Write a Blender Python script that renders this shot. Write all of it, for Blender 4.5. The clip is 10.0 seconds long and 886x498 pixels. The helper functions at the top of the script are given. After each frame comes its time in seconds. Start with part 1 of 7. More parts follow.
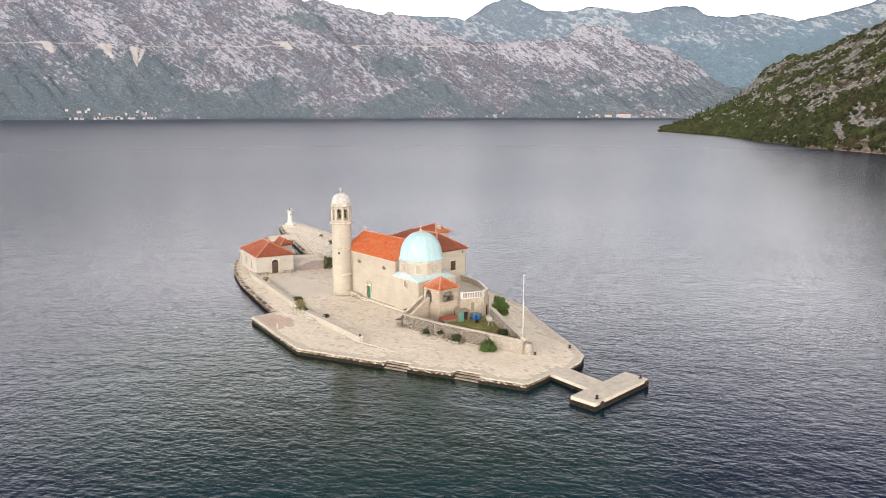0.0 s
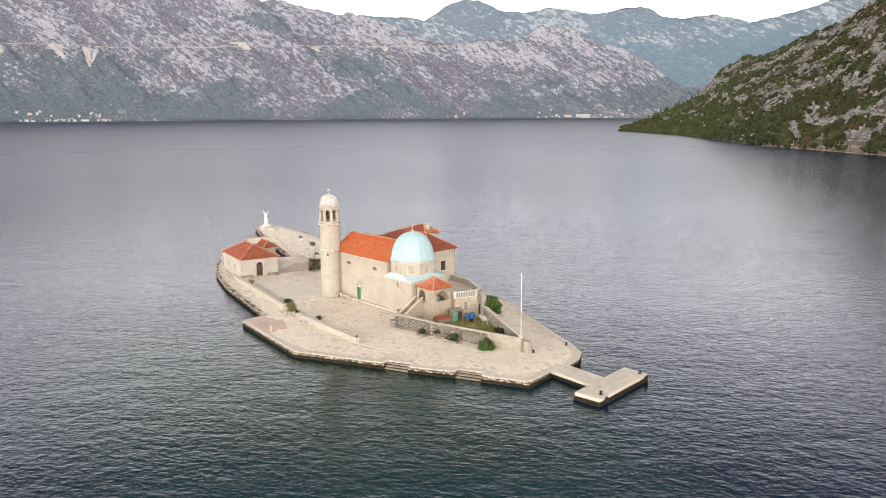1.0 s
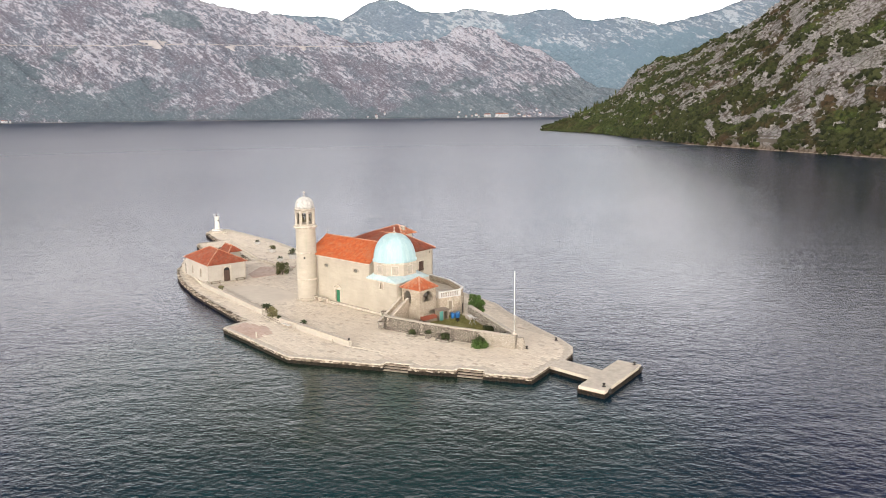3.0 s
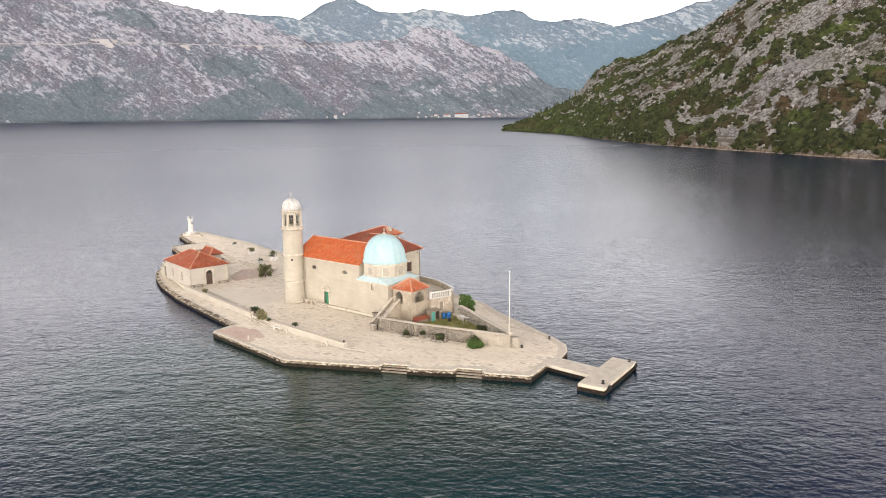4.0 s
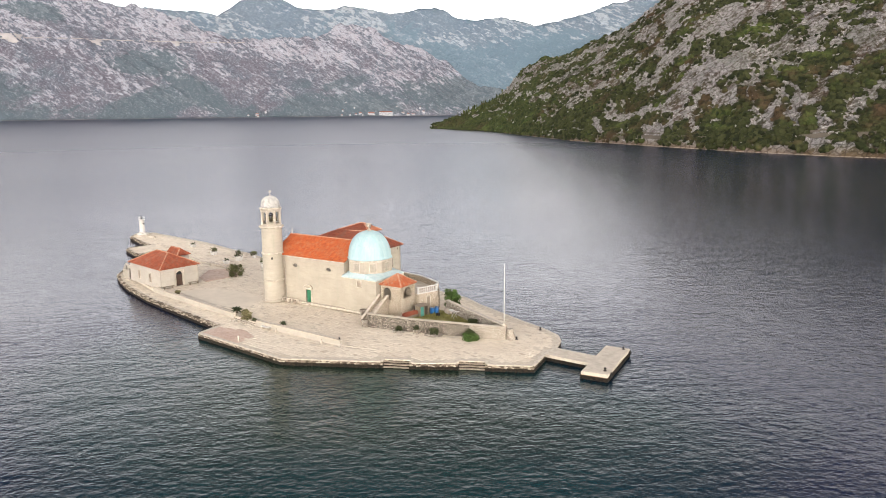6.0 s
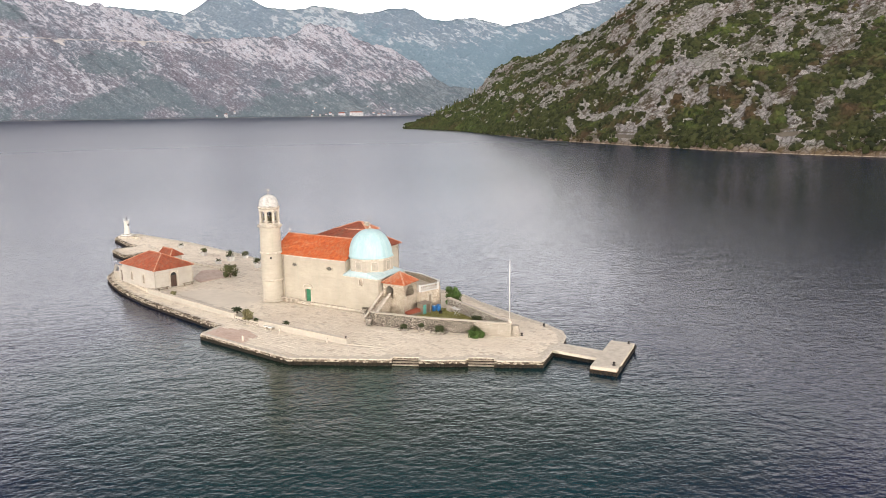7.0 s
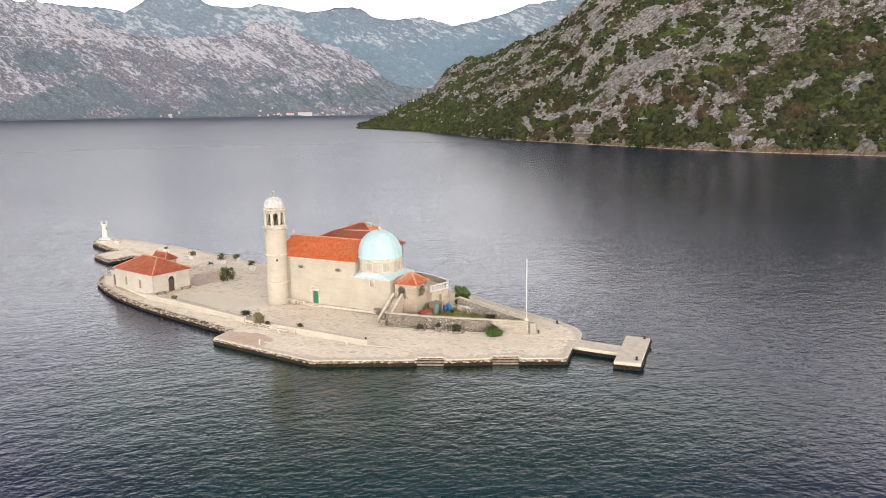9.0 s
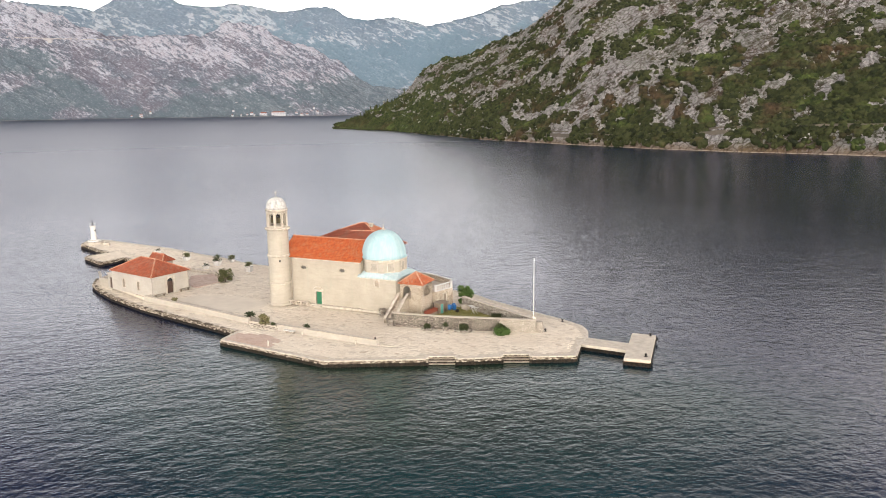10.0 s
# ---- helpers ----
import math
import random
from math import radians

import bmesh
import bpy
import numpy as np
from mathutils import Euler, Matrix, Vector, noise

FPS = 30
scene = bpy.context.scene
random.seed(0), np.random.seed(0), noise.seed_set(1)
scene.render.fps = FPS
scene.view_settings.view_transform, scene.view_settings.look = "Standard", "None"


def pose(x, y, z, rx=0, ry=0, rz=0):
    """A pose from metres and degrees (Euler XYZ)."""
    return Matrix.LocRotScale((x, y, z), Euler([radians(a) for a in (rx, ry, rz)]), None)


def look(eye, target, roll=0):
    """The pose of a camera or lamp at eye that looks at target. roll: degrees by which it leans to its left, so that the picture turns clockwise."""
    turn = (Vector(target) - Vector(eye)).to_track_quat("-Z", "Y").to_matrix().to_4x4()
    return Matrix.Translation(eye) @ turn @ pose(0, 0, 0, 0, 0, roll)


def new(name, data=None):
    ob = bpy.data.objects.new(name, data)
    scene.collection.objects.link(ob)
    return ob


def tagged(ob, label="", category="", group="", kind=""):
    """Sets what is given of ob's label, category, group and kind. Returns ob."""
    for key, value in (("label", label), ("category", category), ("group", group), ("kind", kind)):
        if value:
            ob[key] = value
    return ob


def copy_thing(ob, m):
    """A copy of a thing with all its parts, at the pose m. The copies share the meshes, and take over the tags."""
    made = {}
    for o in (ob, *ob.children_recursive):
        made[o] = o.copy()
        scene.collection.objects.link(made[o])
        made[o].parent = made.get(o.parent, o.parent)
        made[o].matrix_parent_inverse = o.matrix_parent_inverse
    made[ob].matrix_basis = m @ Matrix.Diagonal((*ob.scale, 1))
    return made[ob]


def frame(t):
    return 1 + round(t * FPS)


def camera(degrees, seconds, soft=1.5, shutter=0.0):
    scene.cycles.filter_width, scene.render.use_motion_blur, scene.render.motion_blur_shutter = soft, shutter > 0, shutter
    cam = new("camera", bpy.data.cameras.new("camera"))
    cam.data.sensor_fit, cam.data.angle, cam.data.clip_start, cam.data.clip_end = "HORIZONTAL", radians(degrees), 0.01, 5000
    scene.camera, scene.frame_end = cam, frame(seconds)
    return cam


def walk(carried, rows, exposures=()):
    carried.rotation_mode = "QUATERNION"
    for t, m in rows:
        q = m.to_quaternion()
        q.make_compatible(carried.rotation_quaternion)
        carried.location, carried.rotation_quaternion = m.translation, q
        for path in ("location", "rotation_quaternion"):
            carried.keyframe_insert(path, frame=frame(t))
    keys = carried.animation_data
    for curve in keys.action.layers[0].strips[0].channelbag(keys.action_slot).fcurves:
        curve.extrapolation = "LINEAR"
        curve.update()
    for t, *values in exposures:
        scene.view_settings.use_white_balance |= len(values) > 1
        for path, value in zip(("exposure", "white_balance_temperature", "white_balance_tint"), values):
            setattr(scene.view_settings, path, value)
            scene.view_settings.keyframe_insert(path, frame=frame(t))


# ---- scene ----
import mathutils.bvhtree

cam = camera(61.7, 10.0, soft=1.0)

PATH = [
    (0, (105.500, -70.785, 33.789), (29.884, -7.926, 15.600), -0.11),
    (0.5, (103.968, -72.695, 33.775), (29.958, -7.946, 15.606), -0.16),
    (1, (102.411, -74.600, 33.722), (30.176, -7.867, 15.593), -0.32),
    (1.5, (100.824, -76.490, 33.704), (30.320, -7.918, 15.618), -0.24),
    (2, (99.201, -78.355, 33.744), (30.623, -7.890, 15.531), -0.41),
    (2.5, (97.539, -80.187, 33.836), (30.878, -7.908, 15.611), -0.47),
    (4, (92.287, -85.417, 34.140), (31.765, -7.923, 15.927), -0.50),
    (4.5, (90.444, -87.056, 34.156), (32.067, -7.956, 15.848), -0.35),
    (5, (88.557, -88.640, 34.106), (32.441, -7.971, 15.570), -0.51),
    (5.5, (86.625, -90.166, 33.994), (32.501, -8.149, 15.453), -0.51),
    (7, (80.602, -94.414, 33.555), (31.676, -9.197, 15.001), -0.63),
    (7.5, (78.534, -95.730, 33.493), (31.036, -9.693, 15.011), -0.60),
    (8, (76.445, -97.004, 33.522), (30.460, -10.153, 15.022), -0.60),
    (8.5, (74.344, -98.244, 33.644), (29.914, -10.596, 15.102), -0.66),
    (9, (72.239, -99.457, 33.818), (29.302, -11.100, 15.124), -0.70),
    (9.5, (70.140, -100.653, 33.951), (28.802, -11.556, 15.160), -0.70),
    (10, (68.056, -101.842, 33.871), (28.218, -12.049, 15.160), -0.71),
]
walk(cam, [(t, look(eye, target, roll)) for t, eye, target, roll in PATH])

# ---- light ----
SUN_DIR = Vector((0.40, -0.58, 0.71)).normalized()      # towards the hazy sun
BRIGHT_CLOUD = Vector((0.60, -0.47, 0.65)).normalized()  # the lighter side of the cloud cover
world = bpy.data.worlds.new("world")
scene.world = world
world.use_nodes = True
wn, wl = world.node_tree.nodes, world.node_tree.links
wn.clear()
w_out = wn.new("ShaderNodeOutputWorld")
w_bg = wn.new("ShaderNodeBackground")
w_sky = wn.new("ShaderNodeTexSky")
w_sky.sky_type = "NISHITA"
w_sky.sun_disc = False
w_sky.sun_elevation = math.asin(SUN_DIR.z)
w_sky.sun_rotation = math.atan2(SUN_DIR.x, SUN_DIR.y)
w_sky.air_density, w_sky.dust_density, w_sky.ozone_density = 1.2, 4.0, 1.0
# a thin even cloud cover over the blue
w_co = wn.new("ShaderNodeTexCoord")
w_map = wn.new("ShaderNodeMapping")
w_map.inputs["Scale"].default_value = (1.0, 1.0, 3.0)
w_noise = wn.new("ShaderNodeTexNoise")
w_noise.inputs["Scale"].default_value = 2.2
w_noise.inputs["Detail"].default_value = 5
w_ramp = wn.new("ShaderNodeValToRGB")
w_ramp.color_ramp.elements[0].position, w_ramp.color_ramp.elements[0].color = 0.3, (7.6, 7.5, 7.6, 1)
w_ramp.color_ramp.elements[1].position, w_ramp.color_ramp.elements[1].color = 0.7, (11.2, 10.7, 10.1, 1)
w_mix = wn.new("ShaderNodeMix")
w_mix.data_type = "RGBA"
w_mix.inputs["Factor"].default_value = 0.8
wl.new(w_co.outputs["Generated"], w_map.inputs["Vector"])
wl.new(w_map.outputs["Vector"], w_noise.inputs["Vector"])
wl.new(w_noise.outputs["Fac"], w_ramp.inputs["Fac"])
wl.new(w_sky.outputs["Color"], w_mix.inputs["A"])
wl.new(w_ramp.outputs["Color"], w_mix.inputs["B"])
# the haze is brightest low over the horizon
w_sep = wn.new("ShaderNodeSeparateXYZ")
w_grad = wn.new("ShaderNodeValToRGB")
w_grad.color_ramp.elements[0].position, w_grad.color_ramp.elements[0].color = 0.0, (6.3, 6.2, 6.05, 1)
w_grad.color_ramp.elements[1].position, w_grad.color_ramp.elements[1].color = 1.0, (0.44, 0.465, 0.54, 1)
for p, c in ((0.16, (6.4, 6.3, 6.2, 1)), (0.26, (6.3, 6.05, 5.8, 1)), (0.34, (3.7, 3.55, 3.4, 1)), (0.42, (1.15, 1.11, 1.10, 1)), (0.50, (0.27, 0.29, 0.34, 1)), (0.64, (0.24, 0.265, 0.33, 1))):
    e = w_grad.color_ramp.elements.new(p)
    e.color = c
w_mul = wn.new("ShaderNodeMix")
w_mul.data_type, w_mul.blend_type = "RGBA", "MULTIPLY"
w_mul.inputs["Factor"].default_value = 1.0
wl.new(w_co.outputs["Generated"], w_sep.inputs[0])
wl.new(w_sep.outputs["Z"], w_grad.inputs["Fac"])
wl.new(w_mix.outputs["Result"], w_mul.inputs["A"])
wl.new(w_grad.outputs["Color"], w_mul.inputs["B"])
# and on the side of the sun
w_dot = wn.new("ShaderNodeVectorMath")
w_dot.operation = "DOT_PRODUCT"
w_dot.inputs[1].default_value = BRIGHT_CLOUD
w_half = wn.new("ShaderNodeMath")
w_half.operation = "MULTIPLY_ADD"
w_half.inputs[1].default_value, w_half.inputs[2].default_value = 0.5, 0.5
w_side = wn.new("ShaderNodeValToRGB")
w_side.color_ramp.elements[0].position, w_side.color_ramp.elements[0].color = 0.25, (0.43, 0.435, 0.46, 1)
w_side.color_ramp.elements[1].position, w_side.color_ramp.elements[1].color = 1.0, (1.65, 1.58, 1.50, 1)
for p, c in ((0.38, (0.52, 0.52, 0.545, 1)), (0.50, (1.12, 1.10, 1.09, 1)), (0.64, (1.48, 1.45, 1.40, 1))):
    e = w_side.color_ramp.elements.new(p)
    e.color = c
w_mul2 = wn.new("ShaderNodeMix")
w_mul2.data_type, w_mul2.blend_type = "RGBA", "MULTIPLY"
w_mul2.inputs["Factor"].default_value = 1.0
wl.new(w_co.outputs["Generated"], w_dot.inputs[0])
wl.new(w_dot.outputs["Value"], w_half.inputs[0])
wl.new(w_half.outputs["Value"], w_side.inputs["Fac"])
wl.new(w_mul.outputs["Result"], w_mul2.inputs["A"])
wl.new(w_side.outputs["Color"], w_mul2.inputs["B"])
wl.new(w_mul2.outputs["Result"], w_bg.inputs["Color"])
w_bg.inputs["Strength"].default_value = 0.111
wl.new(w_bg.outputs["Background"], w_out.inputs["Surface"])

sun_data = bpy.data.lights.new("sun", "SUN")
sun_data.energy, sun_data.angle, sun_data.color = 0.80, radians(14), (1.0, 0.89, 0.72)
sun = new("sun", sun_data)
sun.matrix_world = look(SUN_DIR * 100, (0, 0, 0))
scene.view_settings.exposure = 0.0


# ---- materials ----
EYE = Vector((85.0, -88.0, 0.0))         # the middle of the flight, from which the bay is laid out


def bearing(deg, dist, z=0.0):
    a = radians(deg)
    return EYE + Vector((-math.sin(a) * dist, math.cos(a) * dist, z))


class Nodes:
    """A small helper to write node materials."""

    def __init__(self, name):
        self.mat = bpy.data.materials.new(name)
        self.mat.use_nodes = True
        self.tree = self.mat.node_tree
        self.bsdf = self.tree.nodes["Principled BSDF"]
        self.co = self.tree.nodes.new("ShaderNodeTexCoord").outputs["Object"]

    def link(self, a, b):
        self.tree.links.new(a, b)

    def mapped(self, scale=(1, 1, 1), rot=(0, 0, 0), vec=None):
        n = self.tree.nodes.new("ShaderNodeMapping")
        n.inputs["Scale"].default_value = scale
        n.inputs["Rotation"].default_value = [radians(a) for a in rot]
        self.link(vec or self.co, n.inputs["Vector"])
        return n.outputs["Vector"]

    def slanted(self, bearing_deg, slope_deg, along, across, depth):
        """Coordinates along and across a line that slopes in a hillside facing that bearing."""
        a, b = radians(bearing_deg), radians(slope_deg)
        right, back = Vector((math.cos(a), math.sin(a), 0)), Vector((-math.sin(a), math.cos(a), 0))
        up = Vector((0, 0, 1))
        comb = self.tree.nodes.new("ShaderNodeCombineXYZ")
        for axis, d, k in (("X", right * math.cos(b) + up * math.sin(b), along), ("Y", up * math.cos(b) - right * math.sin(b), across), ("Z", back, depth)):
            n = self.tree.nodes.new("ShaderNodeVectorMath")
            n.operation = "DOT_PRODUCT"
            self.link(self.co, n.inputs[0])
            n.inputs[1].default_value = d * k
            self.link(n.outputs["Value"], comb.inputs[axis])
        return comb.outputs[0]

    def noise(self, scale, detail=4, rough=0.55, vec=None, distort=0.0):
        n = self.tree.nodes.new("ShaderNodeTexNoise")
        n.inputs["Scale"].default_value, n.inputs["Detail"].default_value = scale, detail
        n.inputs["Roughness"].default_value, n.inputs["Distortion"].default_value = rough, distort
        self.link(vec or self.co, n.inputs["Vector"])
        return n.outputs["Fac"]

    def cells(self, scale, feature="F1", vec=None, out="Distance", rand=1.0):
        n = self.tree.nodes.new("ShaderNodeTexVoronoi")
        n.feature = feature
        n.inputs["Scale"].default_value, n.inputs["Randomness"].default_value = scale, rand
        self.link(vec or self.co, n.inputs["Vector"])
        return n.outputs[out]

    def ramp(self, fac, *stops):
        n = self.tree.nodes.new("ShaderNodeValToRGB")
        e = n.color_ramp.elements
        while len(e) < len(stops):
            e.new(0.5)
        for el, (p, c) in zip(e, stops):
            el.position = p
            el.color = (*c, 1) if isinstance(c, tuple) else (c, c, c, 1)
        self.link(fac, n.inputs["Fac"])
        return n.outputs["Color"]

    def mix(self, fac, a, b, blend="MIX"):
        n = self.tree.nodes.new("ShaderNodeMix")
        n.data_type, n.blend_type = "RGBA", blend
        for s, v in (("Factor", fac), ("A", a), ("B", b)):
            if isinstance(v, (int, float)):
                n.inputs[s].default_value = v if s == "Factor" else (v, v, v, 1)
            elif isinstance(v, tuple):
                n.inputs[s].default_value = (*v, 1)
            else:
                self.link(v, n.inputs[s])
        return n.outputs["Result"]

    def math(self, op, a, b=0.0):
        n = self.tree.nodes.new("ShaderNodeMath")
        n.operation = op
        for i, v in enumerate((a, b)):
            if isinstance(v, (int, float)):
                n.inputs[i].default_value = v
            else:
                self.link(v, n.inputs[i])
        return n.outputs[0]

    def island(self):
        return self.tree.nodes.new("ShaderNodeNewGeometry").outputs["Random Per Island"]

    def normal_z(self):
        n = self.tree.nodes.new("ShaderNodeSeparateXYZ")
        self.link(self.tree.nodes.new("ShaderNodeNewGeometry").outputs["Normal"], n.inputs[0])
        return n.outputs["Z"]

    def place(self, axis):
        n = self.tree.nodes.new("ShaderNodeSeparateXYZ")
        self.link(self.tree.nodes.new("ShaderNodeNewGeometry").outputs["Position"], n.inputs[0])
        return n.outputs[axis]

    def bump(self, height, strength=0.4, distance=0.05, after=None):
        n = self.tree.nodes.new("ShaderNodeBump")
        n.inputs["Strength"].default_value, n.inputs["Distance"].default_value = strength, distance
        self.link(height, n.inputs["Height"])
        if after is not None:
            self.link(after, n.inputs["Normal"])
        return n.outputs["Normal"]

    def done(self, color, rough=0.8, normal=None, metal=0.0, spec=None):
        b = self.bsdf
        for s, v in (("Base Color", color), ("Roughness", rough), ("Metallic", metal), ("Normal", normal),
                     ("Specular IOR Level", spec)):
            if v is None:
                continue
            if isinstance(v, (int, float)):
                b.inputs[s].default_value = v
            elif isinstance(v, tuple):
                b.inputs[s].default_value = (*v, 1)
            else:
                self.link(v, b.inputs[s])
        return self.mat


def mat_plaster(name, base, dark, streak=0.5):
    """Old limewashed stone: patches, runs of damp, and faint block edges."""
    n = Nodes(name)
    big = n.noise(0.28, 5, 0.65)
    patch = n.noise(0.8, 5, 0.7, None, 0.8)
    fine = n.noise(3.5, 6, 0.7)
    run = n.noise(1.0, 5, 0.65, n.mapped((1.3, 1.3, 0.14)))
    blocks = n.cells(1.3, "F1", n.mapped((1.0, 1.0, 2.1)), "Color")
    bw = n.tree.nodes.new("ShaderNodeRGBToBW")
    n.link(blocks, bw.inputs[0])
    c = n.mix(n.ramp(big, (0.35, 0.0), (0.68, 1.0)), base, tuple(v * 0.80 for v in base))
    c = n.mix(n.math("MULTIPLY", bw.outputs[0], 0.28), c, tuple(v * 0.72 for v in base))
    c = n.mix(n.math("MULTIPLY", n.ramp(patch, (0.52, 0.0), (0.66, 1.0)), 0.45), c, (base[0] * 0.86, base[1] * 0.87, base[2] * 0.90))
    course = n.noise(1.0, 4, 0.6, n.mapped((0.4, 0.4, 2.6)), 0.3)
    c = n.mix(n.math("MULTIPLY", n.ramp(course, (0.50, 0.0), (0.66, 1.0)), 0.4), c, tuple(v * 0.72 for v in base))
    c = n.mix(n.math("MULTIPLY", n.ramp(run, (0.54, 0.0), (0.76, 1.0)), streak * 0.7), c, dark)
    c = n.mix(n.math("MULTIPLY", n.ramp(fine, (0.52, 0.0), (0.75, 1.0)), 0.4), c, tuple(v * 0.66 for v in base))
    return n.done(c, 0.88, n.bump(n.math("ADD", fine, patch), 0.4, 0.04), spec=0.2)


def mat_paving(name, base, warm, dark):
    """Worn limestone slabs with joints, stains, and flecks painted as shade between slabs."""
    n = Nodes(name)
    v = n.mapped((1, 1.6, 1), (0, 0, 17))
    edge = n.cells(0.95, "DISTANCE_TO_EDGE", v)
    tone = n.cells(0.95, "F1", v, "Color")
    joint = n.ramp(edge, (0.0, 1.0), (0.05, 0.0))
    stain = n.noise(0.09, 5, 0.6)
    fleck = n.noise(1.1, 5, 0.7, n.mapped((1, 2.2, 1), (0, 0, 17)))
    bw = n.tree.nodes.new("ShaderNodeRGBToBW")
    n.link(tone, bw.inputs[0])
    c = n.mix(n.math("MULTIPLY", bw.outputs[0], 0.6), base, tuple(x * 0.78 for x in base))
    c = n.mix(n.math("MULTIPLY", n.ramp(stain, (0.42, 0.0), (0.65, 1.0)), 0.55), c, warm)
    # dark flecks: the shade of uneven slab edges, put into the colour
    c = n.mix(n.math("MULTIPLY", n.ramp(fleck, (0.54, 0.0), (0.66, 1.0)), 0.75), c, dark)
    c = n.mix(n.math("MULTIPLY", n.ramp(n.noise(0.35, 5, 0.7, n.mapped((1, 1.8, 1), (0, 0, 30))), (0.5, 0.0), (0.68, 1.0)), 0.5), c, tuple(x * 0.62 for x in base))
    c = n.mix(n.math("MULTIPLY", joint, 0.45), c, dark)
    return n.done(c, 0.8, n.bump(edge, 0.3, 0.05), spec=0.3)


def mat_rubble(name, light, mid, joint_c, scale=2.6, flat=1.5, joint=0.14):
    """Rough rubble masonry: pale stones in dark joints."""
    n = Nodes(name)
    v = n.mapped((1, 1, flat))
    edge = n.cells(scale, "DISTANCE_TO_EDGE", v)
    tone = n.cells(scale, "F1", v, "Color")
    bw = n.tree.nodes.new("ShaderNodeRGBToBW")
    n.link(tone, bw.inputs[0])
    c = n.mix(n.ramp(bw.outputs[0], (0.25, 0.0), (0.75, 1.0)), light, mid)
    c = n.mix(n.math("MULTIPLY", n.ramp(n.noise(0.7, 4), (0.45, 0.0), (0.7, 1.0)), 0.4), c, joint_c)
    c = n.mix(n.ramp(edge, (joint * 0.25, 1.0), (joint, 0.0)), c, joint_c)
    return n.done(c, 0.9, n.bump(n.ramp(edge, (0.0, 0.0), (0.2, 1.0)), 0.8, 0.08), spec=0.2)


def mat_tiles(name, a, b, old):
    n = Nodes(name)
    r = n.island()
    c = n.mix(n.ramp(r, (0.1, 0.0), (0.9, 1.0)), a, b)
    c = n.mix(n.ramp(r, (0.86, 0.0), (0.92, 0.6)), c, old)
    c = n.mix(n.ramp(r, (0.04, 0.55), (0.10, 0.0)), c, tuple(v * 0.45 for v in b))
    c = n.mix(n.math("MULTIPLY", n.ramp(n.noise(0.55, 5, 0.65), (0.48, 0.0), (0.70, 1.0)), 0.6), c, old)
    c = n.mix(n.math("MULTIPLY", n.ramp(n.noise(6.0, 4), (0.5, 0.0), (0.75, 1.0)), 0.3), c, tuple(v * 0.6 for v in a))
    return n.done(c, 0.8, n.bump(n.noise(12, 3), 0.2, 0.02), spec=0.25)


def mat_plain(name, color, rough=0.6, vary=0.25, scale=3.0, metal=0.0, spec=None):
    n = Nodes(name)
    f = n.noise(scale, 5, 0.6)
    c = n.mix(n.ramp(f, (0.35, 0.0), (0.7, 1.0)), color, tuple(v * (1 - vary) for v in color))
    return n.done(c, rough, n.bump(f, 0.15, 0.02), metal, spec)


def mat_leaves(name, a, b, c3):
    n = Nodes(name)
    r = n.island()
    c = n.ramp(r, (0.0, a), (0.55, b), (1.0, c3))
    c = n.mix(n.math("MULTIPLY", n.ramp(n.noise(1.2, 4, 0.7), (0.4, 0.0), (0.7, 1.0)), 0.6), c, tuple(v * 0.45 for v in a))
    return n.done(c, 0.75, n.bump(n.noise(2.5, 4, 0.7), 0.6, 0.4), spec=0.15)


WALL = mat_plaster("cream_limewash", (0.405, 0.366, 0.306), (0.24, 0.31, 0.25))
ASHLAR = mat_plaster("cream_limestone", (0.400, 0.360, 0.299), (0.28, 0.31, 0.25), 0.45)
HOUSE_WALL = mat_plaster("greyed_limewash", (0.422, 0.391, 0.348), (0.30, 0.29, 0.24), 0.6)
TOWERSTONE = mat_plaster("tower_limestone", (0.410, 0.372, 0.314), (0.27, 0.28, 0.22), 0.6)
TRIM = mat_plain("pale_limestone", (0.49, 0.437, 0.370), 0.8, 0.4, 1.6)
PARAPET = mat_plaster("parapet_limewash", (0.435, 0.400, 0.347), (0.30, 0.275, 0.225), 0.4)
PAVING = mat_paving("paving", (0.53, 0.475, 0.395), (0.47, 0.41, 0.335), (0.34, 0.29, 0.235))
REDPAVE = mat_paving("red_paving", (0.52, 0.41, 0.345), (0.46, 0.31, 0.25), (0.32, 0.22, 0.17))
QUAYSIDE = mat_rubble("quay_side", (0.33, 0.28, 0.22), (0.15, 0.12, 0.09), (0.05, 0.04, 0.03), 2.6, 1.5)
WETSTONE = mat_rubble("wet_quay_foot", (0.034, 0.024, 0.017), (0.020, 0.014, 0.010), (0.010, 0.008, 0.006), 2.2, 1.4)
COPING = mat_plain("quay_coping", (0.57, 0.51, 0.43), 0.8, 0.45, 0.9)
CONCRETE = mat_plain("jetty_concrete", (0.53, 0.475, 0.40), 0.85, 0.30, 0.9)
RUBBLE = mat_rubble("garden_rubble", (0.50, 0.455, 0.395), (0.27, 0.235, 0.195), (0.045, 0.037, 0.029), 4.4, 1.25, 0.24)
RUBBLE_LIGHT = mat_rubble("pale_rubble", (0.55, 0.490, 0.405), (0.44, 0.380, 0.305), (0.24, 0.195, 0.150), 3.9, 1.5, 0.16)
RUBBLE_PALE = mat_rubble("pale_pointed_masonry", (0.46, 0.42, 0.365), (0.37, 0.33, 0.28), (0.23, 0.20, 0.165), 3.2, 1.9)
RUBBLE_GREY = mat_rubble("grey_rubble", (0.40, 0.37, 0.33), (0.29, 0.265, 0.23), (0.13, 0.11, 0.09), 2.4, 1.8)
